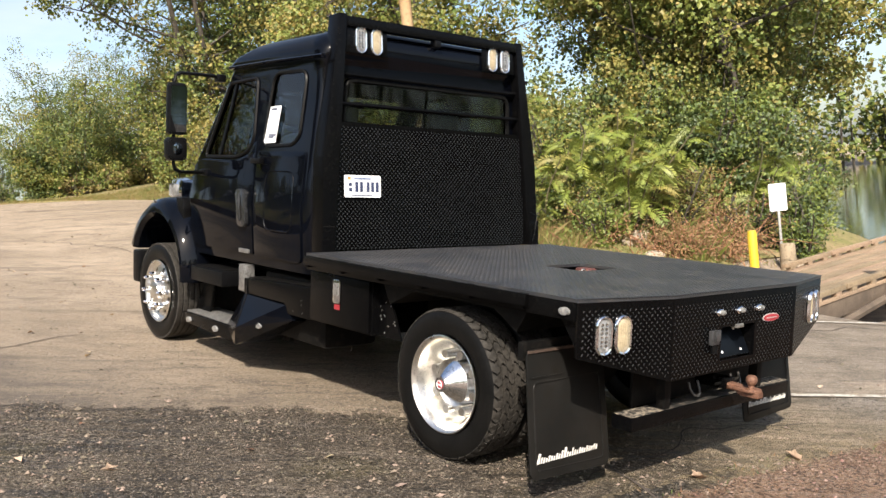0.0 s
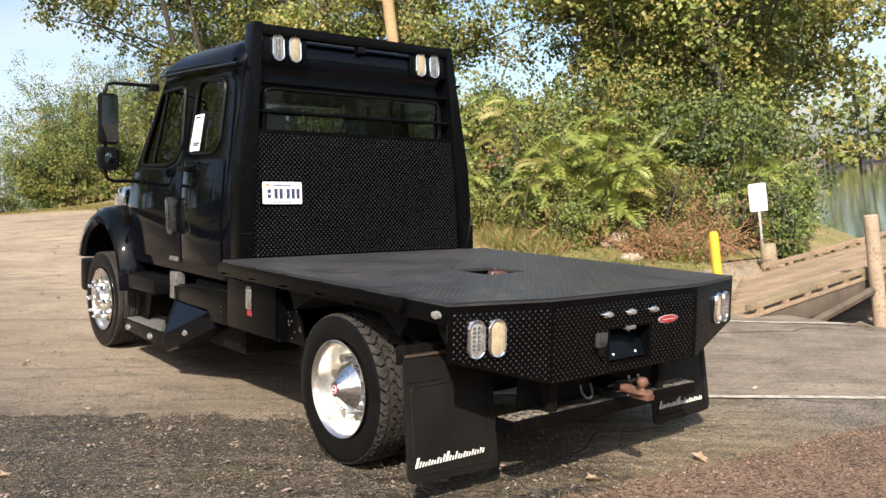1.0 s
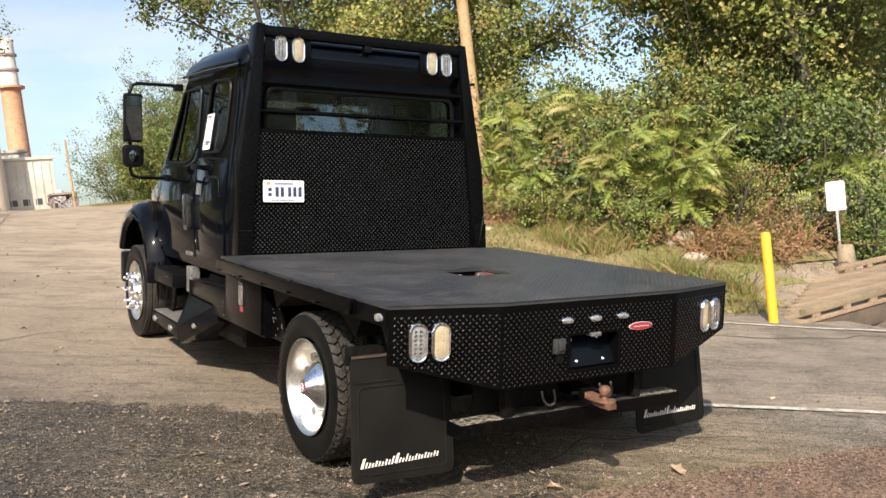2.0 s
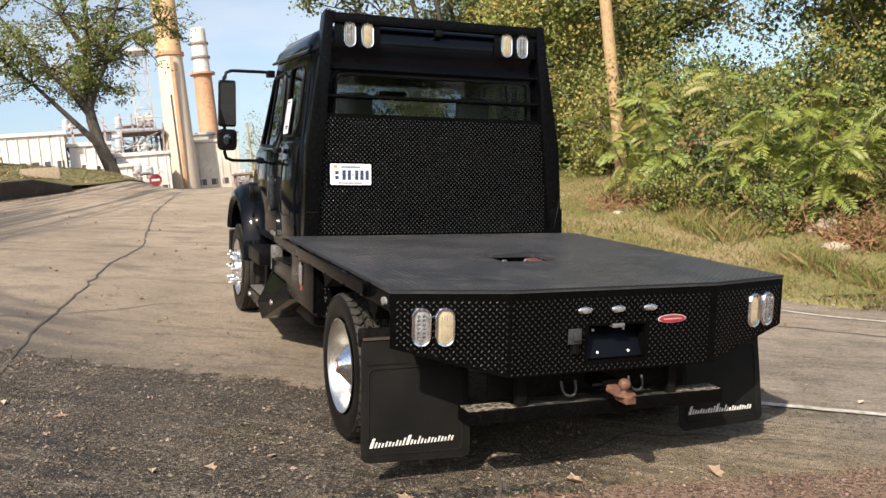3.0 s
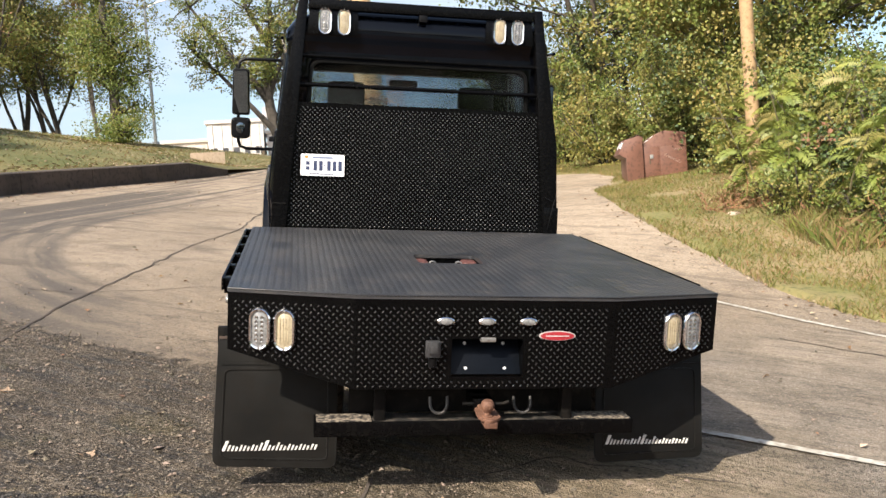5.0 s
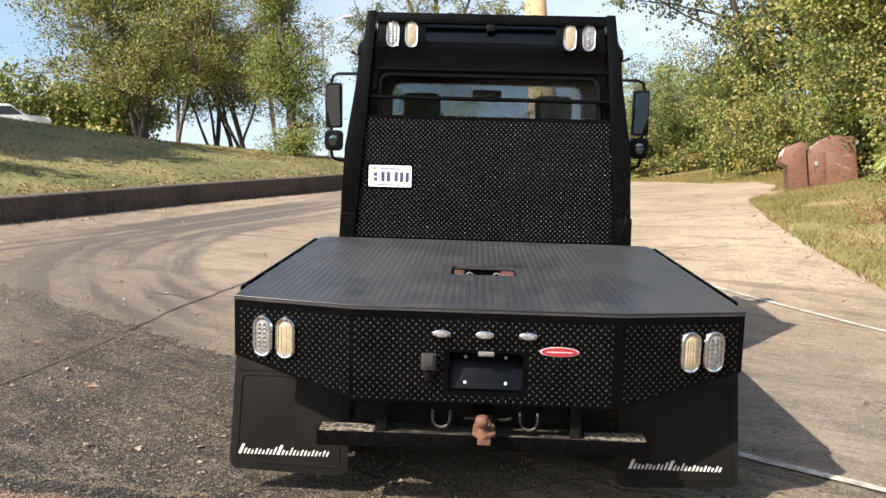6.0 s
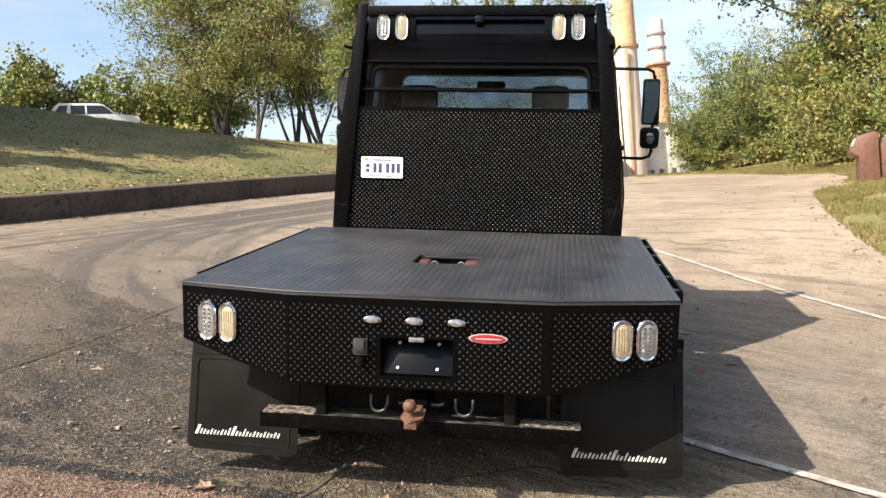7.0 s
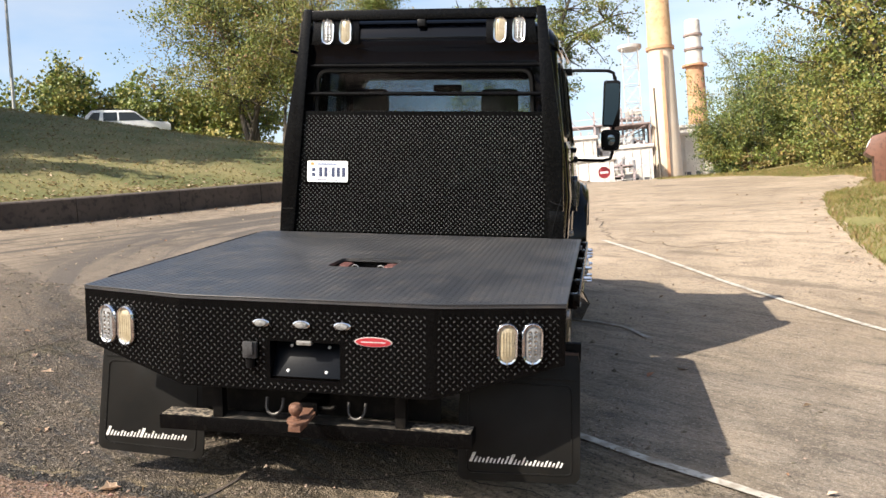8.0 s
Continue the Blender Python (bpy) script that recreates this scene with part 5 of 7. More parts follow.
def strip(points, width, up, rng=None, uneven=0.0, step=0.08):
    """A narrow sheet laid along the ground."""
    vs, fs = [], []
    pts = [Vector(p) for p in points]
    line = []
    for a, b in zip(pts, pts[1:]):
        k = max(1, int((b - a).length / step))
        line += [a + (b - a) * i / k for i in range(k)]
    line.append(pts[-1])
    for i, p in enumerate(line):
        d = (line[min(i + 1, len(line) - 1)] - line[max(i - 1, 0)]).normalized()
        s = Vector((-d.y, d.x))
        j = noise.noise(Vector((p.x * 3, p.y * 3, 7))) * uneven
        w = width * (1 + (0.6 * noise.noise(Vector((p.x * 9, p.y * 9, 1))) if uneven else 0.12 * noise.noise(Vector((p.x * 8, p.y * 8, 3))))) / 2
        for q in (p + s * (w + j), p + s * (j - w)):
            vs.append((q.x, q.y, rise(q.x, q.y) + up))
    fs = [(2 * i, 2 * i + 1, 2 * i + 3, 2 * i + 2) for i in range(len(line) - 1)]
    return vs, fs


def laid(name, points, width, up, mat, label, category, uneven=0.0):
    vs, fs = strip(points, width, up, None, uneven)
    return single(name, quads(name, vs, fs, mat), None, label, category, RAMP, kind="structure")


laid("road_line", [(1.3, 9.75), (1.65, 8.8), (2.22, 7.32), (2.62, 6.3), (3.09, 5.35), (3.55, 4.55), (4.0, 3.9), (4.6, 3.2), (5.5, 2.4), (6.6, 1.6)], 0.07, 0.006, line_paint, "worn white line painted on the concrete", "line")
laid("road_line", [(0.5, 1.85), (1.23, 1.27), (1.58, 0.98), (2.05, 0.65), (2.68, 0.24), (3.6, -0.35), (5.0, -1.2)], 0.07, 0.006, line_paint, "worn white line painted on the asphalt", "line")
laid("road_line", [(1.05, 4.28), (1.3, 4.2), (1.5, 4.08), (1.72, 3.72)], 0.05, 0.0065, faded_paint, "faded scrap of old white paint on the concrete", "line", 0.05)
laid("slab_joint", [(-3.35, 1.0), (-3.1, 2.55), (-2.86, 4.42), (-2.52, 6.4), (-2.2, 8.4), (-1.72, 10.1), (-1.2, 16.0), (-0.3, 22.0), (0.3, 26.0)], 0.022, 0.003, crack_dark, "dirt-filled joint between concrete slabs", "joint", 0.05)
laid("slab_joint", [(-6.2, 11.0), (-4.4, 11.3), (-2.0, 10.6)], 0.018, 0.003, crack_dark, "thin crack across the concrete", "crack", 0.12)
laid("slab_joint", [(-3.4, 5.1), (-2.86, 4.9), (-1.6, 5.3)], 0.016, 0.003, crack_dark, "thin crack across the concrete", "crack", 0.12)
laid("slab_joint", [(0.4, 15.5), (1.2, 13.0), (1.4, 10.0), (2.4, 8.6), (3.3, 9.0)], 0.02, 0.003, crack_dark, "thin crack across the concrete", "crack", 0.15)
laid("slab_joint", [(3.4, 3.3), (4.4, 2.3), (5.4, 1.9), (6.9, 1.2)], 0.02, 0.003, crack_dark, "thin crack across the concrete", "crack", 0.12)
laid("slab_joint", [(-1.1, 0.35), (-0.3, 0.42), (0.6, 0.62), (1.5, 0.2)], 0.009, 0.003, crack_dark, "ragged crack in the asphalt", "crack", 0.12)
laid("slab_joint", [(-0.5, 0.42), (-0.62, -0.05)], 0.02, 0.003, crack_dark, "ragged crack in the asphalt", "crack", 0.08)

# ---- foliage helpers ----
leaf_mats = {
    "green": material("green leaves", (0.142, 0.193, 0.041), 0.5, second=(0.231, 0.251, 0.058), grain=0.6, third=(0.067, 0.098, 0.024), fine=3, islands=0.24, through=0.25),
    "yellow": material("yellowing leaves", (0.235, 0.205, 0.05), 0.55, second=(0.29, 0.222, 0.058), grain=0.7, third=(0.146, 0.139, 0.036), fine=3, islands=0.24, through=0.2),
    "olive": material("olive autumn leaves", (0.212, 0.208, 0.052), 0.55, second=(0.302, 0.252, 0.073), grain=0.6, third=(0.138, 0.133, 0.039), fine=3, islands=0.24, through=0.25),
    # darker green that puts the shade inside crowns and thickets into leaf colour
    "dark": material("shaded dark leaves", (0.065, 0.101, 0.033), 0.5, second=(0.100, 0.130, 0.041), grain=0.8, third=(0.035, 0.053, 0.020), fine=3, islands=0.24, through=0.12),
    "brown": material("dry brown leaves", (0.200, 0.108, 0.053), 0.7, second=(0.270, 0.149, 0.074), grain=0.9, third=(0.121, 0.065, 0.035), fine=5, islands=0.24, through=0.12),
    "frond": material("bright sumac leaflets", (0.125, 0.19, 0.036), 0.5, second=(0.21, 0.235, 0.045), grain=1.6, third=(0.06, 0.105, 0.022), fine=4, islands=0.3, through=0.28),
    "straw": material("dry grass", (0.261, 0.196, 0.079), 0.75, second=(0.330, 0.244, 0.106), grain=1.0, third=(0.171, 0.149, 0.053), fine=4, islands=0.24, through=0.3),
    "grass": material("green grass", (0.138, 0.157, 0.034), 0.65, second=(0.2, 0.195, 0.046), grain=1.0, third=(0.080, 0.093, 0.021), fine=4, islands=0.24, through=0.3),
}
bark = material("grey-brown bark", (0.055, 0.046, 0.037), 0.9, second=(0.09, 0.076, 0.062), grain=5, third=(0.05, 0.04, 0.03), fine=28, bump=0.6, bump_scale=30)
twig = material("dry twigs", (0.26, 0.125, 0.06), 0.85, second=(0.34, 0.17, 0.085), grain=6, third=(0.12, 0.075, 0.05), fine=20)


def raw_mesh(name, verts, corners, mats, pick=None):
    """A mesh of equal-sided faces from arrays."""
    me = bpy.data.meshes.new(name)
    me.from_pydata(verts.reshape(-1, 3).tolist(), [], corners.tolist())
    for m in mats:
        me.materials.append(m)
    if pick is not None:
        me.polygons.foreach_set("material_index", pick.astype(np.int32))
    return me


def clumps(points, count, per, wide, tight, rng):
    """Leaf places gathered in small clumps about points, with each leaf's clump."""
    k = max(1, count // per)
    mid = np.asarray(points)[rng.integers(0, len(points), k)] + rng.normal(size=(k, 3)) * wide
    own = rng.integers(0, k, count)
    return mid[own] + rng.normal(size=(count, 3)) * tight * (1, 1, 0.7), own


def leaves(name, centres, size, mats, weights, rng, droop=0.25, narrow=0.42, own=None):
    """Leaf blades, each a folded diamond, at the centres given."""
    n = len(centres)
    d = rng.normal(size=(n, 3))
    d[:, 2] -= droop
    d /= np.linalg.norm(d, axis=1)[:, None]
    up = rng.normal(size=(n, 3)) * 0.8 + (-0.48, -0.42, 0.8)
    s = np.cross(d, up)
    s /= np.linalg.norm(s, axis=1)[:, None] + 1e-9
    k = (size * rng.uniform(0.5, 1.2, n))[:, None]
    fold = np.cross(s, d) * k * 0.12
    c = np.asarray(centres)
    v = np.stack([c - d * k * 0.5, c + s * k * narrow + fold, c + d * k * 0.5, c - s * k * narrow + fold], 1)
    f = np.arange(4 * n).reshape(-1, 4)
    pick = rng.choice(len(mats), n, p=weights)
    if own is not None:
        shared = rng.choice(len(mats), int(own.max()) + 1, p=weights)[own]
        pick = np.where(rng.random(n) < 0.85, shared, pick)
    return raw_mesh(name, v, f, [leaf_mats[m] for m in mats], pick)


def limb(bm, start, way, length, r, rng, seg=6, bend=0.25, pieces=5, rise_=0.1):
    pts, p, d = [Vector(start)], Vector(start), Vector(way).normalized()
    for i in range(pieces):
        d = (d + Vector(rng.normal(size=3)) * bend * 0.5 + Vector((0, 0, rise_))).normalized()
        p = p + d * length / pieces
        pts.append(p.copy())
    tube(pts, r, bm, seg, True, r * 0.35)
    return pts


def tree(name, x, y, height, radius, leafs, size, mats, weights, seed, trunk_r=0.16, low=0.35, lean=(0, 0), stems=1, cluster=0.55, label="", flat=1.0, boughs=10, ground_z=None):
    """A tree at a place in the world: trunk with limbs, and a crown of leaf clusters."""
    rng = np.random.default_rng(seed)
    z0 = ground_at(x, y) - 0.1 if ground_z is None else ground_z
    root = thing(name, label, "tree" if "tree" in name else "shrub", pose(x, y, z0))
    bm = bmesh.new()
    tips = []
    for s in range(stems):
        a = rng.uniform(0, math.tau)
        out = 0.0 if stems == 1 else 0.35
        way = Vector((lean[0] + out * math.cos(a), lean[1] + out * math.sin(a), 1))
        trunk = limb(bm, (0.1 * s * math.cos(a), 0.1 * s * math.sin(a), 0), way, height * 0.92, trunk_r / math.sqrt(stems), rng, 8, 0.10, 8, 0.05)
        for b in range(boughs):
            f = rng.uniform(low, 0.98)
            i = min(7, int(f * 8))
            p = trunk[i].lerp(trunk[i + 1], f * 8 - i)
            ang = b * 2.4 + rng.uniform(-0.5, 0.5)
            reach = radius * (0.55 + 0.6 * math.sin(math.pi * min(1, (f - low) / (1 - low) * 0.8 + 0.2))) * rng.uniform(0.65, 1.1)
            br = limb(bm, p, (math.cos(ang), math.sin(ang), rng.uniform(0.1, 0.7) * flat), reach, trunk_r * 0.32 / math.sqrt(stems), rng, 5, 0.3, 5, 0.06)
            tips += [(br[k], 0.7 + 0.1 * k) for k in (2, 3, 4, 5)]
            for _ in range(2):
                k = int(rng.integers(2, 5))
                tw = limb(bm, br[k], rng.normal(size=3) * (1, 1, 0.5) + (0, 0, 0.1), reach * 0.45, trunk_r * 0.12, rng, 4, 0.35, 3, 0.02)
                tips += [(tw[2], 0.9), (tw[3], 1.0)]
    part("trunk", bm, bark, root, "", 60)
    pts = np.array([t[0] for t in tips])
    c, own = clumps(pts, leafs, 30, np.array((1, 1, 0.75)) * cluster * 0.65, 0.38 * cluster, rng)
    c[:, 2] = np.maximum(c[:, 2], 0.15)
    part("crown", leaves("crown", c, size, mats, weights, rng, own=own), None, root, "", 0)
    return root


def shrub(name, x, y, height, radius, leafs, size, mats, weights, seed, label="", ground_z=None):
    """A dense bush: many stems from one foot, leaves to the ground, an uneven outline."""
    rng = np.random.default_rng(seed)
    z0 = ground_at(x, y) - 0.05 if ground_z is None else ground_z
    root = thing(name, label, "shrub", pose(x, y, z0))
    bm = bmesh.new()
    tips = []
    for s in range(16):
        a, out = rng.uniform(0, math.tau), rng.uniform(0.1, 1.0)
        st = limb(bm, (0.15 * math.cos(a), 0.15 * math.sin(a), 0), (out * math.cos(a) * radius / height * 1.6, out * math.sin(a) * radius / height * 1.6, 1), height * rng.uniform(0.55, 1.0), 0.03, rng, 5, 0.25, 6, 0.0)
        tips += st[1:]
        for _ in range(3):
            k = int(rng.integers(1, 6))
            tw = limb(bm, st[k], rng.normal(size=3) * (1, 1, 0.6) + (0, 0, 0.3), radius * 0.5, 0.012, rng, 4, 0.35, 3, 0.0)
            tips += tw[1:]
    part("branchwork", bm, bark, root, "", 60)
    pts = np.array(tips)
    c, own = clumps(pts, leafs, 30, np.array((0.15 * radius, 0.15 * radius, 0.10 * height)), 0.05 + 0.07 * radius, rng)
    c[:, 2] = np.maximum(c[:, 2], 0.03)
    part("crown", leaves("crown", c, size, mats, weights, rng, own=own), None, root, "", 0)
    return root


stem_green = material("green-brown sapling stem", (0.09, 0.08, 0.04), 0.7, second=(0.13, 0.105, 0.055), grain=8)


def sumac(x, y, height, seed, fronds=20, reach=0.56):
    """A sapling with long feather-like fronds."""
    rng = np.random.default_rng(seed)
    root = thing("sumac_sapling", "bright green sapling with feather-like fronds on thin stems", "sapling", pose(x, y, ground_at(x, y) - 0.03), "saplings on the bank")
    for s in range(6):
        a = rng.uniform(0, math.tau)
        bm = bmesh.new()
        st = limb(bm, (0.3 * math.cos(a), 0.3 * math.sin(a), 0), (0.42 * math.cos(a), 0.42 * math.sin(a), 1), height * rng.uniform(0.5, 1.0), 0.024, rng, 6, 0.15, 6, 0.02)
        part("stem", bm, stem_green, root, "", 60)
        n_f = int(fronds * 0.7)
        for k in range(n_f):
            f = 1 - 0.8 * (k / n_f) ** 1.1
            i = min(5, int(f * 6))
            p = st[i].lerp(st[i + 1], min(1, f * 6 - i))
            ang = k * 2.4 + rng.uniform(-0.3, 0.3)
            d = Vector((math.cos(ang), math.sin(ang), rng.uniform(0.35, 1.2)))
            roll = rng.uniform(-1.1, 1.1)
            length = reach * rng.uniform(0.7, 1.15)
            pts, q = [p], p.copy()
            for j in range(14):
                d = (d.normalized() + Vector((0, 0, -0.12))).normalized()
                q = q + d * length / 14
                pts.append(q.copy())
            bm = bmesh.new()
            rail = []
            for j in range(1, 15):
                dd = (pts[j] - pts[j - 1]).normalized()
                side = (Matrix.Rotation(roll, 3, dd) @ dd.cross(Vector((0, 0, 1)))).normalized()
                w = side * (0.005 - 0.00025 * j)
                rail.append((bm.verts.new(pts[j] - w), bm.verts.new(pts[j] + w), dd, side))
            for p0, p1 in zip(rail, rail[1:]):
                bm.faces.new((p0[0], p0[1], p1[1], p1[0]))
            for j, (left_v, right_v, dd, side) in enumerate(rail[1:], 2):
                ll = length * 0.22 * (0.5 + 0.65 * math.sin(math.pi * (j - 1) / 15))
                for sg, foot in ((-1, left_v), (1, right_v)):
                    w = (side * sg + dd * 0.35 + Vector((0, 0, rng.uniform(-0.6, -0.1)))).normalized()
                    e = w.cross(dd).normalized().cross(w) * ll * 0.145
                    o = foot.co
                    bm.faces.new([foot] + [bm.verts.new(v) for v in (o + w * ll * 0.4 + e, o + w * ll, o + w * ll * 0.4 - e)])
            part("frond", bm, leaf_mats[("olive", "green", "green", "frond")[int(rng.integers(0, 4))] if rng.random() < 0.5 else "frond"], root, "", 0)
    return root


def blades(name, spots_, height, width, mats, weights, rng, label):
    """Grass, one bent blade at each spot (x, y, z)."""
    n = len(spots_)
    p = np.asarray(spots_)
    a = rng.uniform(0, math.tau, n)
    s = np.stack([np.cos(a), np.sin(a), 0 * a], 1) * (width * rng.uniform(0.6, 1.4, n))[:, None]
    h = (height * rng.uniform(0.35, 1.3, n))[:, None]
    lean = np.concatenate([rng.normal(size=(n, 2)) * 0.45, np.ones((n, 1))], 1)
    mid, tip = p + lean * h * (0.5, 0.5, 0.55), p + lean * h * (1.25, 1.25, 0.95)
    v = np.stack([p - s, p + s, mid + s * 0.7, tip, mid - s * 0.7], 1)
    me = raw_mesh(name, v, np.arange(5 * n).reshape(-1, 5), [leaf_mats[m] for m in mats], rng.choice(len(mats), n, p=weights))
    return single(name, me, None, label, "grass", kind="stuff", smooth=0)


# ---- verge, bank and wall ----
turf = material("dry patchy turf", (0.165, 0.155, 0.05), 0.95, second=(0.27, 0.2, 0.105), grain=0.9, third=(0.08, 0.085, 0.026), fine=14, bump=0.7, bump_scale=35, mix=(0.4, 0.62))
bank_turf = material("mown leaf-strewn turf", (0.1, 0.104, 0.03), 0.95, second=(0.2, 0.165, 0.066), grain=0.5, third=(0.05, 0.07, 0.018), fine=12, bump=0.7, bump_scale=30, mix=(0.38, 0.62))
vs, fs = [], []
rows_y = np.arange(2.9, 40.1, 0.5)
cols = np.concatenate([[0, 0.004, 0.012], np.linspace(0.03, 1, 26)])
for y in rows_y:
    e = float(np.interp(y, EDGE_Y, EDGE_X)) + 0.22 * noise.noise(Vector((y * 1.7, 0, 0))) + 0.1 * noise.noise(Vector((y * 5.0, 3, 0)))
    for c in cols:
        x = e + c * (19 - e)
        z = rise(x, y) + (0.03 + 0.03 * noise.noise(Vector((x, y, 0))) if c > 0.001 else -0.02)
        vs.append((x, y, z))
nc = len(cols)
fs = [(j * nc + i, j * nc + i + 1, (j + 1) * nc + i + 1, (j + 1) * nc + i) for j in range(len(rows_y) - 1) for i in range(nc - 1)]
fs = [f for f in fs if all(vs[k][1] > 2.95 + 0.52 * min(4.0, max(0, vs[k][0] - 5.2)) for k in f)]
single("grass_verge", quads("grass_verge", vs, fs, turf), None, "patchy dry grass verge beside the concrete", "verge", RAMP, kind="structure", smooth=60)
vs, fs = [], []
rows_y = np.arange(-8, 62.1, 0.8)
cols = np.concatenate([[0.15], np.linspace(0.45, 45, 44)])
for y in rows_y:
    for d in cols:
        x = wall_x(y) - d
        vs.append((x, y, rise(x, y) + 0.035))
nc = len(cols)
fs = [(j * nc + i, j * nc + i + 1, (j + 1) * nc + i + 1, (j + 1) * nc + i) for j in range(len(rows_y) - 1) for i in range(nc - 1)]
single("grass_bank", quads("grass_bank", vs, fs, bank_turf), None, "mown grass bank strewn with fallen leaves", "bank", RAMP, kind="structure", smooth=60)

# brown stains, and the shade on the road face put into the dark base
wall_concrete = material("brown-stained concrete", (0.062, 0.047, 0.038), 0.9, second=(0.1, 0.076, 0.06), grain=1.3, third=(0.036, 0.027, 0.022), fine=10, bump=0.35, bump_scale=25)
low_wall = thing("low_wall", "low brown-stained concrete retaining wall, darkened as shaded, in jointed sections", "wall", RAMP, kind="structure")
wl = []
for a, b in zip(WALL, WALL[1:]):
    a, b = Vector(a), Vector(b)
    k = max(1, round((b - a).length / 2.45))
    wl += [a + (b - a) * i / k for i in range(k)]
wl.append(Vector(WALL[-1]))
for i, (a, b) in enumerate(zip(wl, wl[1:])):
    d = (b - a).normalized()
    a, b = a + d * 0.009, b - d * 0.009
    s = Vector((-d.y, d.x))
    bm = bmesh.new()
    ring = []
    for p in (a, b):
        end = 0.22 if (i == len(wl) - 2 and p is b) else 0.50
        j = 0.012 * noise.noise(Vector((i * 2.3, 0, 0)))
        ring.append([bm.verts.new((p.x + s.x * o, p.y + s.y * o, rise(p.x - 0.0, p.y) * 0 + z)) for o, z in ((-0.05 + j, -0.2), (0.0 + j, end - 0.02), (0.02 + j, end), (0.26, end), (0.28, -0.2))])
    for k in range(5):
        bm.faces.new((ring[0][k], ring[0][(k + 1) % 5], ring[1][(k + 1) % 5], ring[1][k]))
    bm.faces.new(ring[0]), bm.faces.new(ring[1][::-1])
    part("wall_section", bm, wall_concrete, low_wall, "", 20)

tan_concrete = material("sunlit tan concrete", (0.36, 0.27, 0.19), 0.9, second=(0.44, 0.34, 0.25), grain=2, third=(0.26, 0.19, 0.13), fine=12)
kerb = bmesh.new()
box(-0.6, 0.6, -0.12, 0.12, -0.3, 0.36, 0.02, kerb)
kp = on_ramp(-4.0, 29.2)
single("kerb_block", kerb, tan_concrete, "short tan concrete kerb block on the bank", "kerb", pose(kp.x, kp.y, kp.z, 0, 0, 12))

# water
water_mat = material("green river water", (0.035, 0.045, 0.022), 0.06, second=(0.045, 0.052, 0.026), grain=0.05, third=(0.03, 0.04, 0.02), fine=0.3, spec=0.5)
wn = water_mat.node_tree
wt = wn.nodes.new("ShaderNodeTexNoise")
wt.inputs["Scale"].default_value, wt.inputs["Detail"].default_value = 3.2, 4.0
wmap = wn.nodes.new("ShaderNodeMapping")
wmap.inputs["Scale"].default_value = (0.5, 1.6, 1)
wco = wn.nodes.new("ShaderNodeTexCoord")
wn.links.new(wco.outputs["Object"], wmap.inputs["Vector"])
wn.links.new(wmap.outputs["Vector"], wt.inputs["Vector"])
wb = wn.nodes.new("ShaderNodeBump")
wb.inputs["Strength"].default_value, wb.inputs["Distance"].default_value = 0.22, 0.02
wn.links.new(wt.outputs["Fac"], wb.inputs["Height"])
wn.links.new(wb.outputs["Normal"], wn.nodes["Principled BSDF"].inputs["Normal"])
single("water", quads("water", [(-400, -600, -1.5), (600, -600, -1.5), (600, 600, -1.5), (-400, 600, -1.5)], [(0, 1, 2, 3)], water_mat), None, "calm green river with faint ripples", "river", kind="structure", smooth=0)

# grass on the verge and litter
rng = np.random.default_rng(5)
sp = []
for _ in range(64000):
    y = rng.uniform(3.2, 29)
    e = float(np.interp(y, EDGE_Y, EDGE_X))
    x = e + abs(rng.normal()) * 2.4 - 0.05
    if noise.noise(Vector((x * 0.7, y * 0.7, 4))) < -0.55:
        continue
    if y > 3.0 + 0.52 * min(4.0, max(0, x - 5.2)):
        sp.append(on_ramp(x, y, 0.01))
blades("verge_grass", [tuple(p) for p in sp], 0.085, 0.006, ["grass", "straw", "brown"], [0.55, 0.37, 0.08], rng, "tufts of dry and green grass on the verge")
sp = []
for _ in range(30000):
    y = rng.uniform(3.4, 12)
    e = float(np.interp(y, EDGE_Y, EDGE_X))
    x = e + rng.uniform(1.7, 6.0)
    if noise.noise(Vector((x * 0.5, y * 0.5, 9))) < -0.08:
        continue
    if y > 3.4 + 0.52 * min(4.0, max(0, x - 5.2)):
        sp.append(on_ramp(x, y, 0.01))
blades("tall_weeds", [tuple(p) for p in sp], 0.34, 0.007, ["grass", "green", "straw", "brown"], [0.35, 0.25, 0.25, 0.15], rng, "tall weeds and dry stalks at the foot of the bushes")
sp = []
for _ in range(44000):
    y = rng.uniform(5, 45)
    d = rng.uniform(0.3, 26)
    x = wall_x(y) - d
    sp.append(on_ramp(x, y, 0.02))
blades("bank_grass", [tuple(p) for p in sp], 0.07, 0.009, ["grass", "straw"], [0.5, 0.5], rng, "short mown grass on the bank")


def litter(name, spots_, size, mats, weights, rng, label):
    n = len(spots_)
    c = np.asarray(spots_)
    a = rng.uniform(0, math.tau, n)
    d = np.stack([np.cos(a), np.sin(a), rng.normal(size=n) * 0.2], 1)
    s = np.stack([-np.sin(a), np.cos(a), rng.normal(size=n) * 0.2], 1)
    k = (size * rng.uniform(0.5, 1.4, n))[:, None]
    lift = np.array([0, 0, 1.0]) * k * rng.uniform(0.1, 0.35, n)[:, None]
    v = np.stack([c - d * k * 0.5, c - d * k * 0.15 + s * k * 0.36 + lift, c + d * k * 0.55 + lift * 0.4, c - d * k * 0.1 - s * k * 0.36 + lift], 1)
    me = raw_mesh(name, v, np.arange(4 * n).reshape(-1, 4), [leaf_mats[m] for m in mats], rng.choice(len(mats), n, p=weights))
    return single(name, me, None, label, "leaves", kind="stuff", smooth=0)


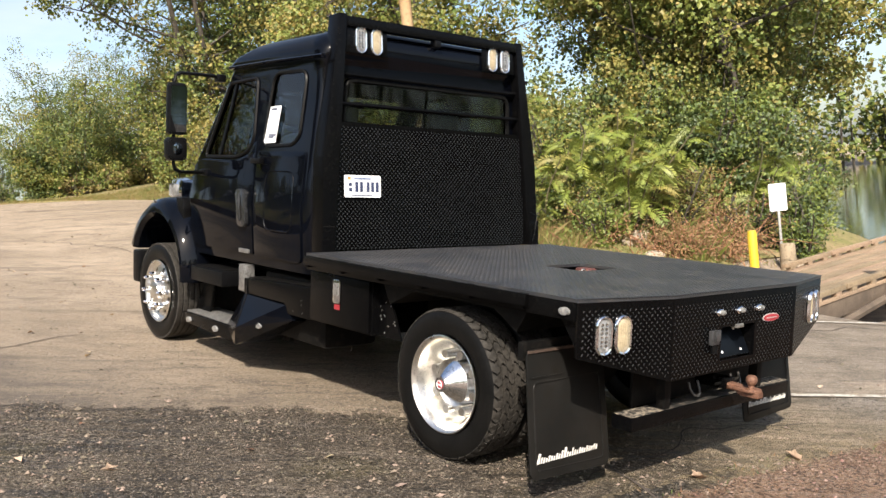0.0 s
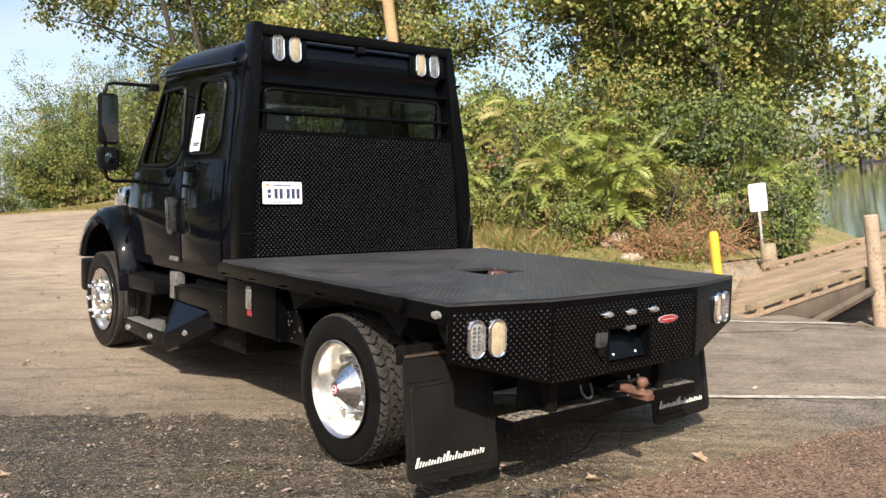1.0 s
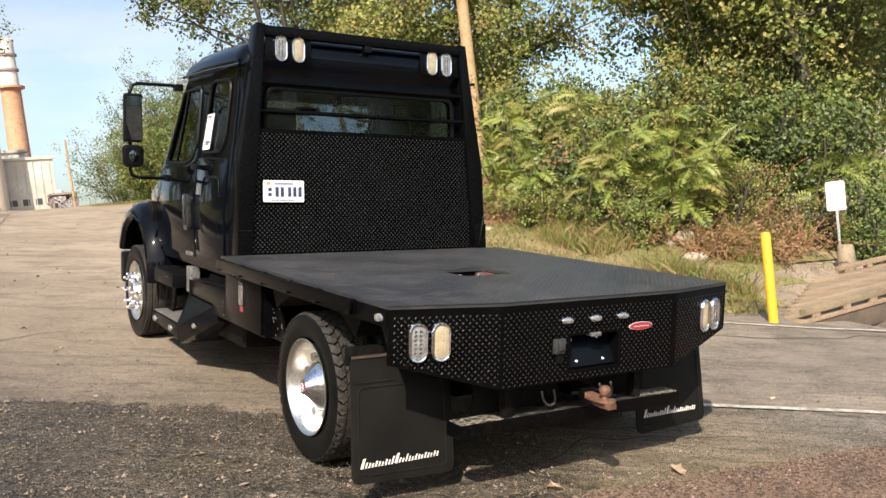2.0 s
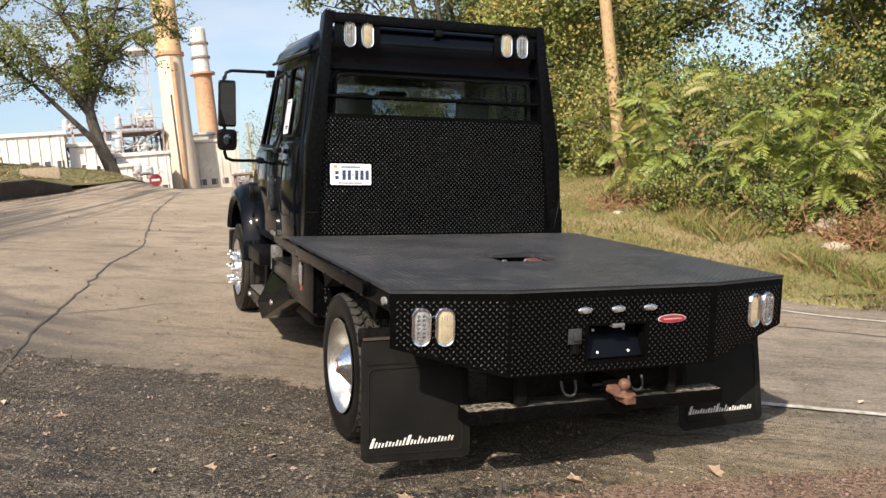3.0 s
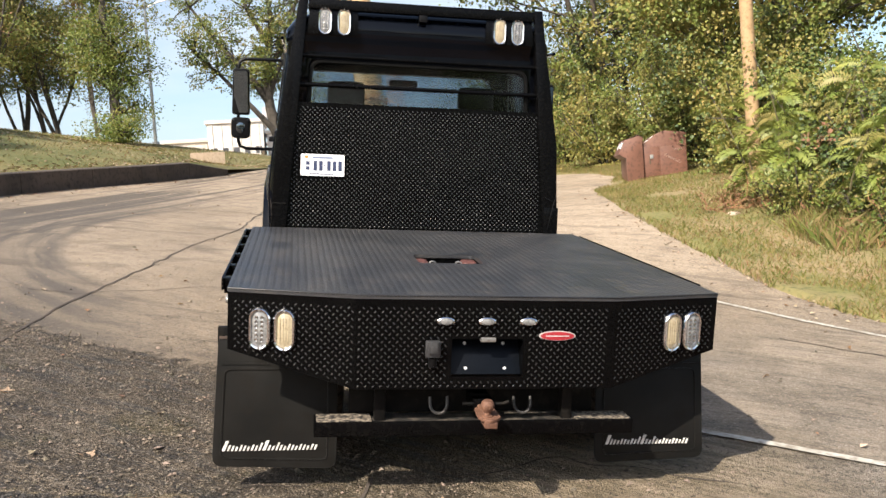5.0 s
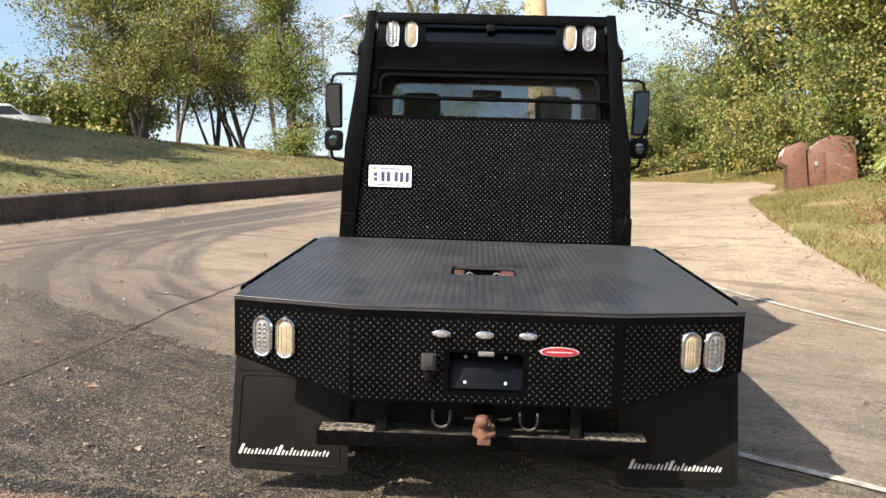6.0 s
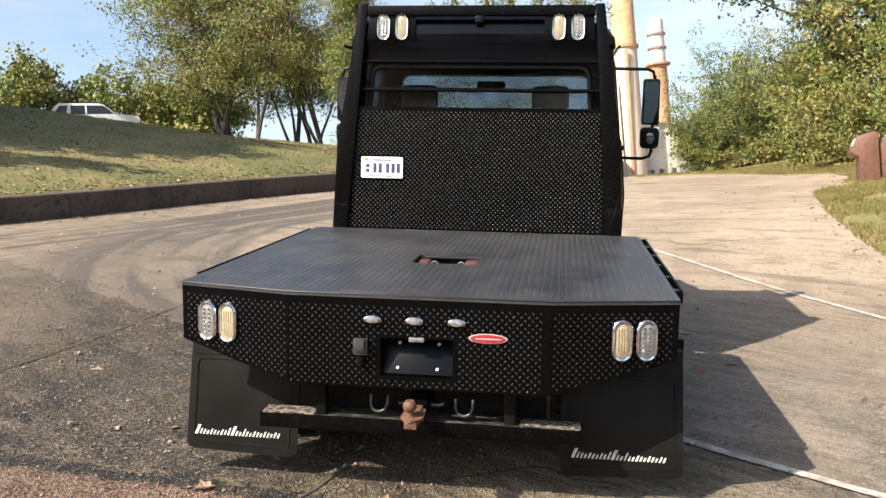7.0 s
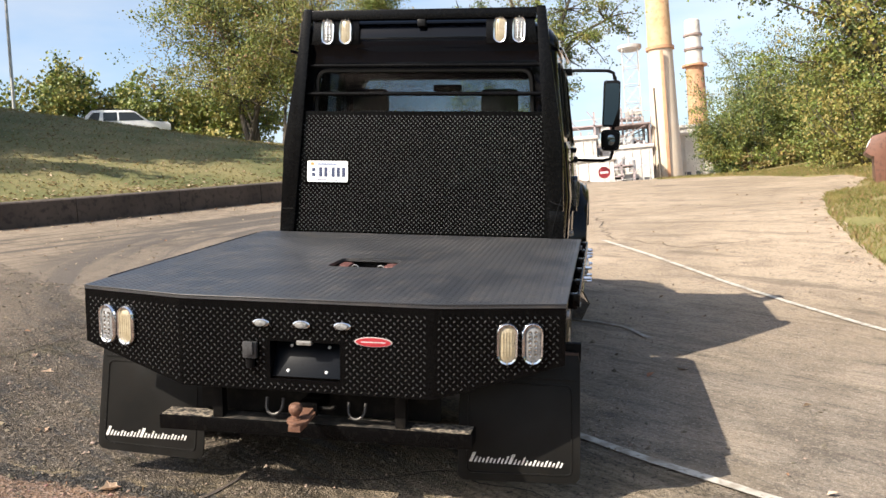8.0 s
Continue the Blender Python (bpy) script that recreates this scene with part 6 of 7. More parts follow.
dead = material("pale dead leaves", (0.38, 0.29, 0.19), 0.8, second=(0.45, 0.36, 0.25), grain=2, third=(0.27, 0.18, 0.11), fine=8, islands=0.3)
leaf_mats["dead"] = dead
sp = []
while len(sp) < 300:
    x, y = rng.uniform(-7, 4.5), rng.uniform(0.3, 24)
    if x > wall_x(y) + 0.1 and not (-1.3 < x < 1.3 and y < 6):
        sp.append(on_ramp(x, y, 0.006))
for _ in range(700):
    y = rng.uniform(4, 26)
    sp.append(on_ramp(wall_x(y) + 0.1 + abs(rng.normal()) * 0.35, y, 0.006))
for _ in range(420):
    y = rng.uniform(3, 20)
    sp.append(on_ramp(float(np.interp(y, EDGE_Y, EDGE_X)) + rng.normal() * 0.25, y, 0.01))
litter("fallen_leaves", [tuple(p) for p in sp], 0.048, ["dead", "brown"], [0.6, 0.4], rng, "pale dead leaves scattered over the concrete")
sp = [tuple(on_ramp(wall_x(y) - d, y, 0.06)) for y, d in zip(rng.uniform(2, 42, 15000), 0.3 + 21 * rng.random(15000) ** 1.6)]
litter("bank_leaves", sp, 0.07, ["dead", "straw", "brown"], [0.6, 0.25, 0.15], rng, "fallen leaves lying on the grass bank")
for k, (x, y, turn) in enumerate(((-1.885, 0.79, 30), (-0.15, 0.08, 70), (0.62, -0.05, 10), (-1.05, 0.12, 120), (-2.6, 1.9, 80), (1.9, 2.9, 200))):
    bm = bmesh.new()
    o = [(0, -0.05), (0.012, -0.03), (0.035, -0.028), (0.03, 0.0), (0.05, 0.02), (0.022, 0.03), (0, 0.06), (-0.02, 0.032), (-0.05, 0.025), (-0.03, 0.0), (-0.034, -0.028), (-0.012, -0.03)]
    mid = bm.verts.new((0, 0, 0.008))
    ring = [bm.verts.new((u, v, 0.006 + 0.022 * abs(u) / 0.05 + 0.012 * (k % 3) * v / 0.06 + 0.012)) for u, v in o]
    for i in range(12):
        bm.faces.new((mid, ring[i], ring[(i + 1) % 12]))
    bmesh.ops.solidify(bm, geom=bm.faces[:], thickness=0.0015)
    single("fallen_leaf", bm, dead, "single pale curled dead leaf on the asphalt", "leaf", RAMP @ pose(x, y, 0.002, 0, 0, turn), "large leaves on the asphalt", smooth=0)

# dirt and tufts along the seam of the red gravel
seam = np.random.default_rng(21)
sp = [tuple(on_ramp(x, -0.02 - 0.12 * x + 0.16 * noise.noise(Vector((x * 1.3, 0, 0))) + seam.normal() * 0.07, 0.0)) for x in np.concatenate([seam.uniform(-0.6, 3.5, 150), seam.uniform(-3, -0.6, 40)])]
blades("seam_grass", sp, 0.025, 0.003, ["brown", "grass", "dark"], [0.5, 0.25, 0.25], seam, "small dry tufts along the seam of the gravel")


# loose grit and small stones, thick over the broken asphalt and the red gravel
grit_stone = material("mixed grit", (0.115, 0.092, 0.068), 0.9, second=(0.22, 0.177, 0.132), grain=40, third=(0.08, 0.065, 0.05), fine=90, islands=0.45)
red_grit = material("reddish grit", (0.16, 0.1, 0.066), 0.9, second=(0.25, 0.198, 0.15), grain=40, third=(0.07, 0.045, 0.036), fine=90, islands=0.7)


def stones(name, where, size, mat, label, rng):
    """Small angular stones lying on the ground, each a squashed octahedron."""
    c = np.asarray([tuple(on_ramp(x, y, 0.0)) for x, y in where])
    n = len(c)
    k = (size * np.exp(rng.normal(size=n) * 0.45))[:, None]
    a = rng.uniform(0, math.tau, n)
    u = np.stack([np.cos(a), np.sin(a), rng.normal(size=n) * 0.15], 1) * k * rng.uniform(0.7, 1.3, n)[:, None]
    w = np.stack([-np.sin(a), np.cos(a), rng.normal(size=n) * 0.15], 1) * k * rng.uniform(0.5, 1.0, n)[:, None]
    top = np.array([0, 0, 1.0]) * k * rng.uniform(0.35, 0.75, n)[:, None] + rng.normal(size=(n, 3)) * k * 0.15
    v = np.stack([c + u, c + w, c - u, c - w, c + top, c - top * 0.3], 1)
    base = np.arange(n)[:, None, None] * 6
    f_ = (base + np.array([[0, 1, 4], [1, 2, 4], [2, 3, 4], [3, 0, 4], [1, 0, 5], [2, 1, 5], [3, 2, 5], [0, 3, 5]])[None]).reshape(-1, 3)
    me = raw_mesh(name, v, f_, [mat])
    return single(name, me, None, label, "gravel", kind="stuff", smooth=0)


rng = np.random.default_rng(61)
spot_list = []
while len(spot_list) < 9000:
    x, y = rng.uniform(-5.5, 1.6), rng.uniform(-1.2, 5.0)
    top_y = max(1.28 - 0.79 * x, 1.25) + 0.5 * noise.noise(Vector((x * 1.1, y, 0)))
    band = math.exp(-((y - top_y) / 0.25) ** 2)
    want = (0.55 if y < top_y else 0.06) + band
    want *= 0.35 + 1.3 * max(0, noise.noise(Vector((x * 1.7, y * 1.7, 5))) + 0.3)
    if rng.random() < want and y > -0.12 * x - 0.1:
        spot_list.append((x, y))
stones("loose_grit", spot_list, 0.0072, grit_stone, "loose pale and dark grit on the broken asphalt", rng)
spot_list = []
while len(spot_list) < 4500:
    x, y = rng.uniform(-6, 5), rng.uniform(0, 9)
    if x > wall_x(y) + 0.2 and rng.random() < 0.3 + max(0, noise.noise(Vector((x, y, 8)))):
        spot_list.append((x, y))
stones("loose_grit", spot_list, 0.007, grit_stone, "thinly scattered grit on the concrete", rng)
spot_list = [(x, -0.02 - 0.12 * x + 0.1 * noise.noise(Vector((x * 1.3, 0, 0))) - abs(g) * 0.5) for x, g in zip(rng.uniform(-4.5, 3.0, 4000), rng.normal(size=4000))]
stones("red_gravel", spot_list, 0.0055, red_grit, "reddish gravel behind the truck", rng)


# ---- woods on the river bank ----
V = "vine-hung tree with yellowing green leaves"
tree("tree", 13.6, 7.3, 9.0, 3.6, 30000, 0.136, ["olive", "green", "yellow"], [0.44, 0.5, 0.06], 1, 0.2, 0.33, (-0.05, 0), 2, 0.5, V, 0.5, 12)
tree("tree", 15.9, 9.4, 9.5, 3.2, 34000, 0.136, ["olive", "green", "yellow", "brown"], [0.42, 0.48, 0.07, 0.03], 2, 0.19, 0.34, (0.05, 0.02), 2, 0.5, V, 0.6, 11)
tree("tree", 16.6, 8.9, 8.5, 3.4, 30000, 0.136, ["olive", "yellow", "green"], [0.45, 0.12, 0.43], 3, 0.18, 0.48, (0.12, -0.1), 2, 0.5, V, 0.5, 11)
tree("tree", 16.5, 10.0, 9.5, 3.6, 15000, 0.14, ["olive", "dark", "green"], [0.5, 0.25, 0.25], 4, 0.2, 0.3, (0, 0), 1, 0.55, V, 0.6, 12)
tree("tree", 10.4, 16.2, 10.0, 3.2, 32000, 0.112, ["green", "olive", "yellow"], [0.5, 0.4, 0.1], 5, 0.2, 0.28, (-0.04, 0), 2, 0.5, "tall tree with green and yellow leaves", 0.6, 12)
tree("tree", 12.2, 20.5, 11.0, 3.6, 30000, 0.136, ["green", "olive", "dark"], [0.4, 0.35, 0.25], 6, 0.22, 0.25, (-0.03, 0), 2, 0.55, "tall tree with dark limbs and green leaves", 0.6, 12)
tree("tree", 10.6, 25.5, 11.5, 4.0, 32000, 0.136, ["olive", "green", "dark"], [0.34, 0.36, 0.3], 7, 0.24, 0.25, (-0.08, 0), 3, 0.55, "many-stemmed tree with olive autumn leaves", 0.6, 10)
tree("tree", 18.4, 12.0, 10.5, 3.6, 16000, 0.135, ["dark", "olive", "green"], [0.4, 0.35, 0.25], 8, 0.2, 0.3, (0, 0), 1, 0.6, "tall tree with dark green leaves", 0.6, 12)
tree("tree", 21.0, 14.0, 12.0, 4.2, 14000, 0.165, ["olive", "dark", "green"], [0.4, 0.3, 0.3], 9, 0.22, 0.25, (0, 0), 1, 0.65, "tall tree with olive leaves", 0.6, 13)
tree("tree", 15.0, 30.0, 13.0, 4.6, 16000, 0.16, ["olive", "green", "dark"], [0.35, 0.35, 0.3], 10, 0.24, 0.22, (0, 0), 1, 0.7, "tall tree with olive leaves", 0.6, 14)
S = "dense green bush on the bank"
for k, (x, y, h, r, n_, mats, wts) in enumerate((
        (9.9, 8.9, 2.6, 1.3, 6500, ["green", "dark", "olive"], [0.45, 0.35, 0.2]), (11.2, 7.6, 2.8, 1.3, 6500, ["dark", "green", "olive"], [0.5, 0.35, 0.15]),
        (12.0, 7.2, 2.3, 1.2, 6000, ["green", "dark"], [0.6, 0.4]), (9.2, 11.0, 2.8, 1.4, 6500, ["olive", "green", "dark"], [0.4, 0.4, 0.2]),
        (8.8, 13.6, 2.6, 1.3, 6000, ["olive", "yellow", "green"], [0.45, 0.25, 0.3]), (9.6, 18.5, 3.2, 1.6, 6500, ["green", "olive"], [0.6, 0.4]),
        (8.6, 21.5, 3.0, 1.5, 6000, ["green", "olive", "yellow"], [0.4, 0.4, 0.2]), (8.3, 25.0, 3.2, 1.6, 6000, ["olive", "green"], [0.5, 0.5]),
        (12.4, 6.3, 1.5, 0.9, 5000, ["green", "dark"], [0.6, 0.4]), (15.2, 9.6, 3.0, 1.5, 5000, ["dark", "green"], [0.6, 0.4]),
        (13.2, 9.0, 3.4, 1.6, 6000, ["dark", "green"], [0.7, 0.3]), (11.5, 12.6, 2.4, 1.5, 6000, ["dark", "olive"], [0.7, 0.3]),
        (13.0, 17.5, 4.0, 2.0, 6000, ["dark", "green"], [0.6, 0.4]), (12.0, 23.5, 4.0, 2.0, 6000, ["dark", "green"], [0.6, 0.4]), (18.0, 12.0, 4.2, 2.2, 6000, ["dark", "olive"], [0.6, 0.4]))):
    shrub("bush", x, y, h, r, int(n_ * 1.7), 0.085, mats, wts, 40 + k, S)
for k, (x, y, h, r) in enumerate(((6.3, 32.0, 3.0, 1.0), (7.4, 31.4, 4.6, 1.4), (8.7, 31.8, 4.0, 1.6), (10.3, 31.0, 5.6, 1.8), (7.7, 35.0, 5.6, 1.4), (9.6, 35.4, 6.6, 1.8), (12.0, 34.0, 7.5, 2.4), (10.5, 56.0, 6.0, 2.4), (13.0, 50.0, 5.5, 2.2), (14.0, 58.0, 8.0, 3.0))):
    # the large share of dark leaves stands for shade over part of these bushes
    shrub("bush", x, y, h, r, 22000 if y < 40 else 11000, 0.08 if y < 40 else 0.11, ["olive", "green", "dark"], [0.24, 0.38, 0.38], 70 + k, "tall bush with yellow-green leaves beside the road")
    if k < 4:
        shrub("bush", x + 0.6, y - 1.3, 1.1, 0.9, 2600, 0.10, ["green", "olive", "straw"], [0.4, 0.4, 0.2], 90 + k, "low bush in long grass beside the road")
for k, (x, y, h, f) in enumerate(((8.2, 7.0, 2.3, 26), (7.5, 8.2, 2.1, 24), (8.9, 8.0, 2.5, 24), (7.2, 9.6, 1.9, 22), (8.0, 10.2, 2.3, 22), (10.9, 6.6, 1.9, 10), (8.6, 11.2, 2.2, 20), (9.6, 7.3, 1.7, 12))):
    sumac(x, y, h, 120 + k, f)
shrub("bush", 7.6, 6.95, 0.85, 0.4, 2600, 0.06, ["green", "frond"], [0.6, 0.4], 150, "small feathery green bush at the grass edge")
shrub("bush", 7.75, 7.75, 1.15, 0.75, 7000, 0.05, ["green", "olive", "dark"], [0.4, 0.3, 0.3], 155, "small-leaved bush between the saplings")
shrub("bush", 7.1, 8.9, 1.1, 0.7, 6000, 0.05, ["green", "olive", "yellow"], [0.45, 0.35, 0.2], 156, "small-leaved bush between the saplings")
shrub("bush", 9.4, 6.75, 1.3, 0.7, 6000, 0.045, ["olive", "green", "yellow", "brown"], [0.4, 0.3, 0.15, 0.15], 157, "thin yellowing weeds before the thicket")
shrub("bush", 8.5, 9.1, 2.2, 0.9, 8000, 0.06, ["olive", "yellow", "green"], [0.4, 0.3, 0.3], 158, "yellowing bush behind the saplings")
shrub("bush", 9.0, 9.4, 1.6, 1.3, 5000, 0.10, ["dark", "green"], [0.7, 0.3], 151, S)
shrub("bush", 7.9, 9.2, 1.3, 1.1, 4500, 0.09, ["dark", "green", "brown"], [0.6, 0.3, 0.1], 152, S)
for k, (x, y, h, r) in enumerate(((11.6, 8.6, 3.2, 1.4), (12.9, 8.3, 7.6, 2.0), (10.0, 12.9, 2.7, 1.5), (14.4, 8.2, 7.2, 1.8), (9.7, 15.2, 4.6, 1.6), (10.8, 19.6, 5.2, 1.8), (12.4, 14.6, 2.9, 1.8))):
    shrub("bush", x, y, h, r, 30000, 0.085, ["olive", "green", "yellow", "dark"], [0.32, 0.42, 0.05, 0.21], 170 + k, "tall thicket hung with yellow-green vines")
shrub("bush", 11.15, 5.35, 1.45, 0.75, 5200, 0.06, ["green", "dark", "frond"], [0.45, 0.35, 0.2], 153, "feathery green bush beside the notice board")
shrub("bush", 10.4, 6.0, 1.1, 0.5, 2000, 0.05, ["straw", "green", "brown"], [0.4, 0.35, 0.25], 154, "thin dry weeds behind the notice board")
# dry brush heap and dead stalks
rng = np.random.default_rng(77)


def brush(x, y, h, r, n_, seed, label):
    rng = np.random.default_rng(seed)
    root = thing("brush_heap", label, "brush", pose(x, y, ground_at(x, y) - 0.02))
    bm = bmesh.new()
    tips = []
    for _ in range(n_):
        a = rng.uniform(0, math.tau)
        st = limb(bm, (rng.normal() * r * 0.5, rng.normal() * r * 0.5, 0.02), (math.cos(a), math.sin(a), rng.uniform(0.2, 1.6)), h * rng.uniform(0.8, 1.9), 0.010, rng, 4, 0.7, 5, -0.12)
        tips += st[1:]
    part("twig_tangle", bm, twig, root, "", 60)
    c = np.array(tips)[rng.integers(0, len(tips), 1400)] + rng.normal(size=(1400, 3)) * 0.09
    c[:, 2] = np.maximum(c[:, 2], 0.02)
    part("dry_leafage", leaves("dry_leafage", c, 0.045, ["brown", "straw"], [0.75, 0.25], rng), None, root, "", 0)


brush(8.2, 6.0, 0.48, 0.42, 90, 1, "tangled heap of dry brown brush")
brush(8.9, 5.7, 0.4, 0.4, 60, 2, "tangled heap of dry brown brush")
brush(9.5, 5.9, 0.7, 0.55, 90, 7, "tangled heap of dry red-brown brush")
brush(7.5, 7.2, 0.5, 0.5, 60, 8, "dry brown stalks under the saplings")
brush(8.0, 6.3, 0.4, 0.6, 60, 3, "dry brown twigs at the foot of the bushes")
brush(6.7, 10.0, 0.45, 0.7, 70, 4, "dry brown twigs at the foot of the bushes")
brush(10.7, 7.0, 0.9, 0.5, 50, 5, "dead standing stalks before the bushes")
rock = material("pale limestone", (0.36, 0.29, 0.22), 0.9, second=(0.45, 0.37, 0.28), grain=5, third=(0.24, 0.19, 0.15), fine=20, bump=0.5, bump_scale=20)
for k, (x, y, w, h) in enumerate(((8.05, 6.55, 0.34, 0.18), (7.45, 7.3, 0.14, 0.08), (6.6, 8.1, 0.16, 0.08), (7.6, 6.0, 0.2, 0.1), (6.2, 9.4, 0.12, 0.06), (9.3, 4.7, 0.16, 0.08))):
    bm = bmesh.new()
    bmesh.ops.create_icosphere(bm, subdivisions=3, radius=1.0)
    for v in bm.verts:
        n3 = noise.noise(v.co * 1.3 + Vector((k * 5, 0, 0))) * 0.35 + noise.noise(v.co * 4 + Vector((k, 3, 0))) * 0.1
        v.co = v.co * (1 + n3)
        v.co = Vector((v.co.x * w, v.co.y * w * 0.7, v.co.z * h))
    single("rock", bm, rock, "pale limestone lump lying in the grass", "rock", pose(x, y, ground_at(x, y) + h * 0.35, 0, 0, k * 50), "stones in the grass", smooth=40)

# ---- bank trees, far trees ----
T = "broad autumn tree with bare lower limbs on the grass bank"
tree("tree", -17.6, 42.5, 11.0, 5.0, 36000, 0.14, ["olive", "green", "dark", "brown"], [0.42, 0.42, 0.13, 0.03], 201, 0.3, 0.2, (0, 0), 4, 0.75, T, 0.7, 9)
tree("tree", -12.3, 43.5, 10.0, 3.6, 12000, 0.11, ["olive", "green", "brown"], [0.5, 0.45, 0.05], 202, 0.17, 0.3, (0, 0), 3, 0.7, T, 0.8, 8)
tree("tree", -8.5, 37.6, 10.5, 1.5, 28500, 0.109, ["green", "frond", "olive"], [0.5, 0.3, 0.2], 203, 0.26, 0.04, (0.05, 0), 1, 0.6, "ivy-covered tree trunk beside the lamp post", 0.4, 44)
tree("tree", -15.0, 40.5, 9.5, 3.2, 13000, 0.11, ["olive", "green", "brown"], [0.5, 0.44, 0.06], 205, 0.17, 0.3, (0, 0), 3, 0.65, T, 0.8, 7)
tree("tree", -10.0, 41.0, 8.5, 2.6, 9000, 0.10, ["olive", "brown", "yellow"], [0.65, 0.12, 0.23], 207, 0.12, 0.3, (0, 0), 2, 0.6, T, 0.8, 7)
tree("tree", -15.8, 50.0, 9.5, 4.0, 13000, 0.145, ["olive", "green", "dark"], [0.45, 0.35, 0.2], 209, 0.2, 0.35, (0, 0), 4, 0.75, T, 0.7, 9)
tree("tree", -13.6, 46.0, 9.5, 4.0, 14000, 0.14, ["olive", "green", "dark"], [0.45, 0.35, 0.2], 210, 0.17, 0.3, (0, 0), 4, 0.75, T, 0.7, 9)
tree("tree", -19.0, 47.5, 10.5, 4.4, 15000, 0.15, ["olive", "green", "brown"], [0.5, 0.42, 0.08], 211, 0.2, 0.38, (0, 0), 3, 0.8, T, 0.7, 9)
rng = np.random.default_rng(208)
cotton = thing("tree", "large cottonwood with a forked leaning trunk", "tree", pose(-0.9, 46.0, ground_at(-0.9, 46.0) - 0.1, 0, 0, 0))
bm = bmesh.new()
tips = []
for pts, r0, r1 in (([(0, 0, -0.3), (-0.25, 0, 0.7), (-0.72, 0.1, 2.1), (-0.93, 0.1, 3.3), (-1.0, 0.2, 4.2), (-0.85, 0.3, 6.0), (-0.55, 0.3, 8.0), (-0.7, 0.3, 11.0)], 0.40, 0.11),
                    ([(-0.62, 0.0, 1.75), (-1.05, -0.2, 2.35), (-1.6, -0.3, 3.0), (-2.5, -0.5, 4.05), (-3.5, -0.7, 5.2), (-4.6, -0.9, 6.2)], 0.2, 0.06),
                    ([(-0.95, 0.1, 3.6), (-1.6, 0.4, 4.7), (-2.7, 0.7, 6.1), (-3.8, 0.9, 7.5), (-4.9, 1.0, 9.2)], 0.24, 0.07),
                    ([(-0.98, 0.2, 3.9), (-0.5, 0.1, 5.2), (0.2, 0.0, 6.4), (1.5, -0.2, 7.6), (3.1, -0.3, 8.2)], 0.2, 0.06),
                    ([(-0.9, 0.2, 5.2), (0.1, 0.0, 7.0), (0.9, -0.2, 9.0), (1.8, -0.3, 11.0)], 0.15, 0.05),
                    ([(-0.75, 0.3, 6.8), (-1.8, 0.0, 8.8), (-2.6, -0.2, 11.6)], 0.16, 0.06)):
    tube(pts, r0, bm, 10, True, r1)
    high = [Vector(p) for p in pts if p[2] > 5.1]
    for p in high:
        for _ in range(8):
            br = limb(bm, p, rng.normal(size=3) * (1, 1, 0.45) + (0, 0, 0.1), rng.uniform(1.2, 2.4), 0.05, rng, 5, 0.35, 5, 0.02)
            tips += br[2:]
part("trunk", bm, bark, cotton, "", 60)
c, own = clumps(tips, 27000, 30, 0.28, 0.19, rng)
part("crown", leaves("crown", c, 0.135, ["green", "olive", "dark"], [0.5, 0.32, 0.18], rng, own=own), None, cotton, "", 0)
for k, (x, y, h, r) in enumerate(((-41, 58, 8.5, 4.0), (-36.5, 60, 9, 4.2), (-46, 54, 8.5, 4.2), (-31.5, 62, 8, 4.0), (-51, 50, 9, 4.5), (-56, 44, 10, 4.5), (-27, 60, 7, 3.6))):
    tree("far_tree", x, y, h * 1.3, r * 1.05, 16000, 0.33, ["green", "dark", "olive"], [0.5, 0.2, 0.3], 230 + k, 0.2, 0.06, (0, 0), 2, 1.1, "rounded green tree beyond the bank", 0.5, 16)
# trees that stand behind the bank's near end and shade it
for k, (x, y) in enumerate(((-20.5, 18.0), (-17.2, 13.5), (-25.0, 21.5), (-29.0, 26.5), (-21.5, 11.0), (-33.0, 31.0), (-17.5, 7.5), (-24.5, 14.5))):
    tree("tree", x, y, 10.5, 3.6, 7000, 0.38, ["olive", "green"], [0.5, 0.5], 260 + k, 0.25, 0.35, (0, 0), 2, 0.8, "autumn tree on the grass bank", 0.7, 9)


def wood(name, spots_, seed, label, size=1.0):
    """A far belt of trees as one mass of leaf clumps over trunks."""
    rng = np.random.default_rng(seed)
    c, bm = [], bmesh.new()
    for x, y, h, r in spots_:
        z = ground_at(x, y)
        tube([(x, y, z - 0.5), (x + rng.normal() * 0.3, y, z + h * 0.8)], 0.25, bm, 5, False, 0.1)
        for _ in range(14):
            a, f = rng.uniform(0, math.tau), rng.uniform(0.12, 1.0)
            q = np.array([x + math.cos(a) * r * rng.uniform(0.2, 0.9) * math.sin(math.pi * (0.15 + 0.8 * f)), y + math.sin(a) * r * rng.uniform(0.2, 0.9), z + h * f])
            c.append(q + rng.normal(size=(26, 3)) * r * 0.24)
    root = thing(name, label, "woods", kind="stuff")
    part("trunks", bm, bark, root, "", 60)
    part("crowns", leaves("crowns", np.concatenate(c), size, ["green", "olive", "dark"], [0.4, 0.35, 0.25], rng), None, root, "", 0)


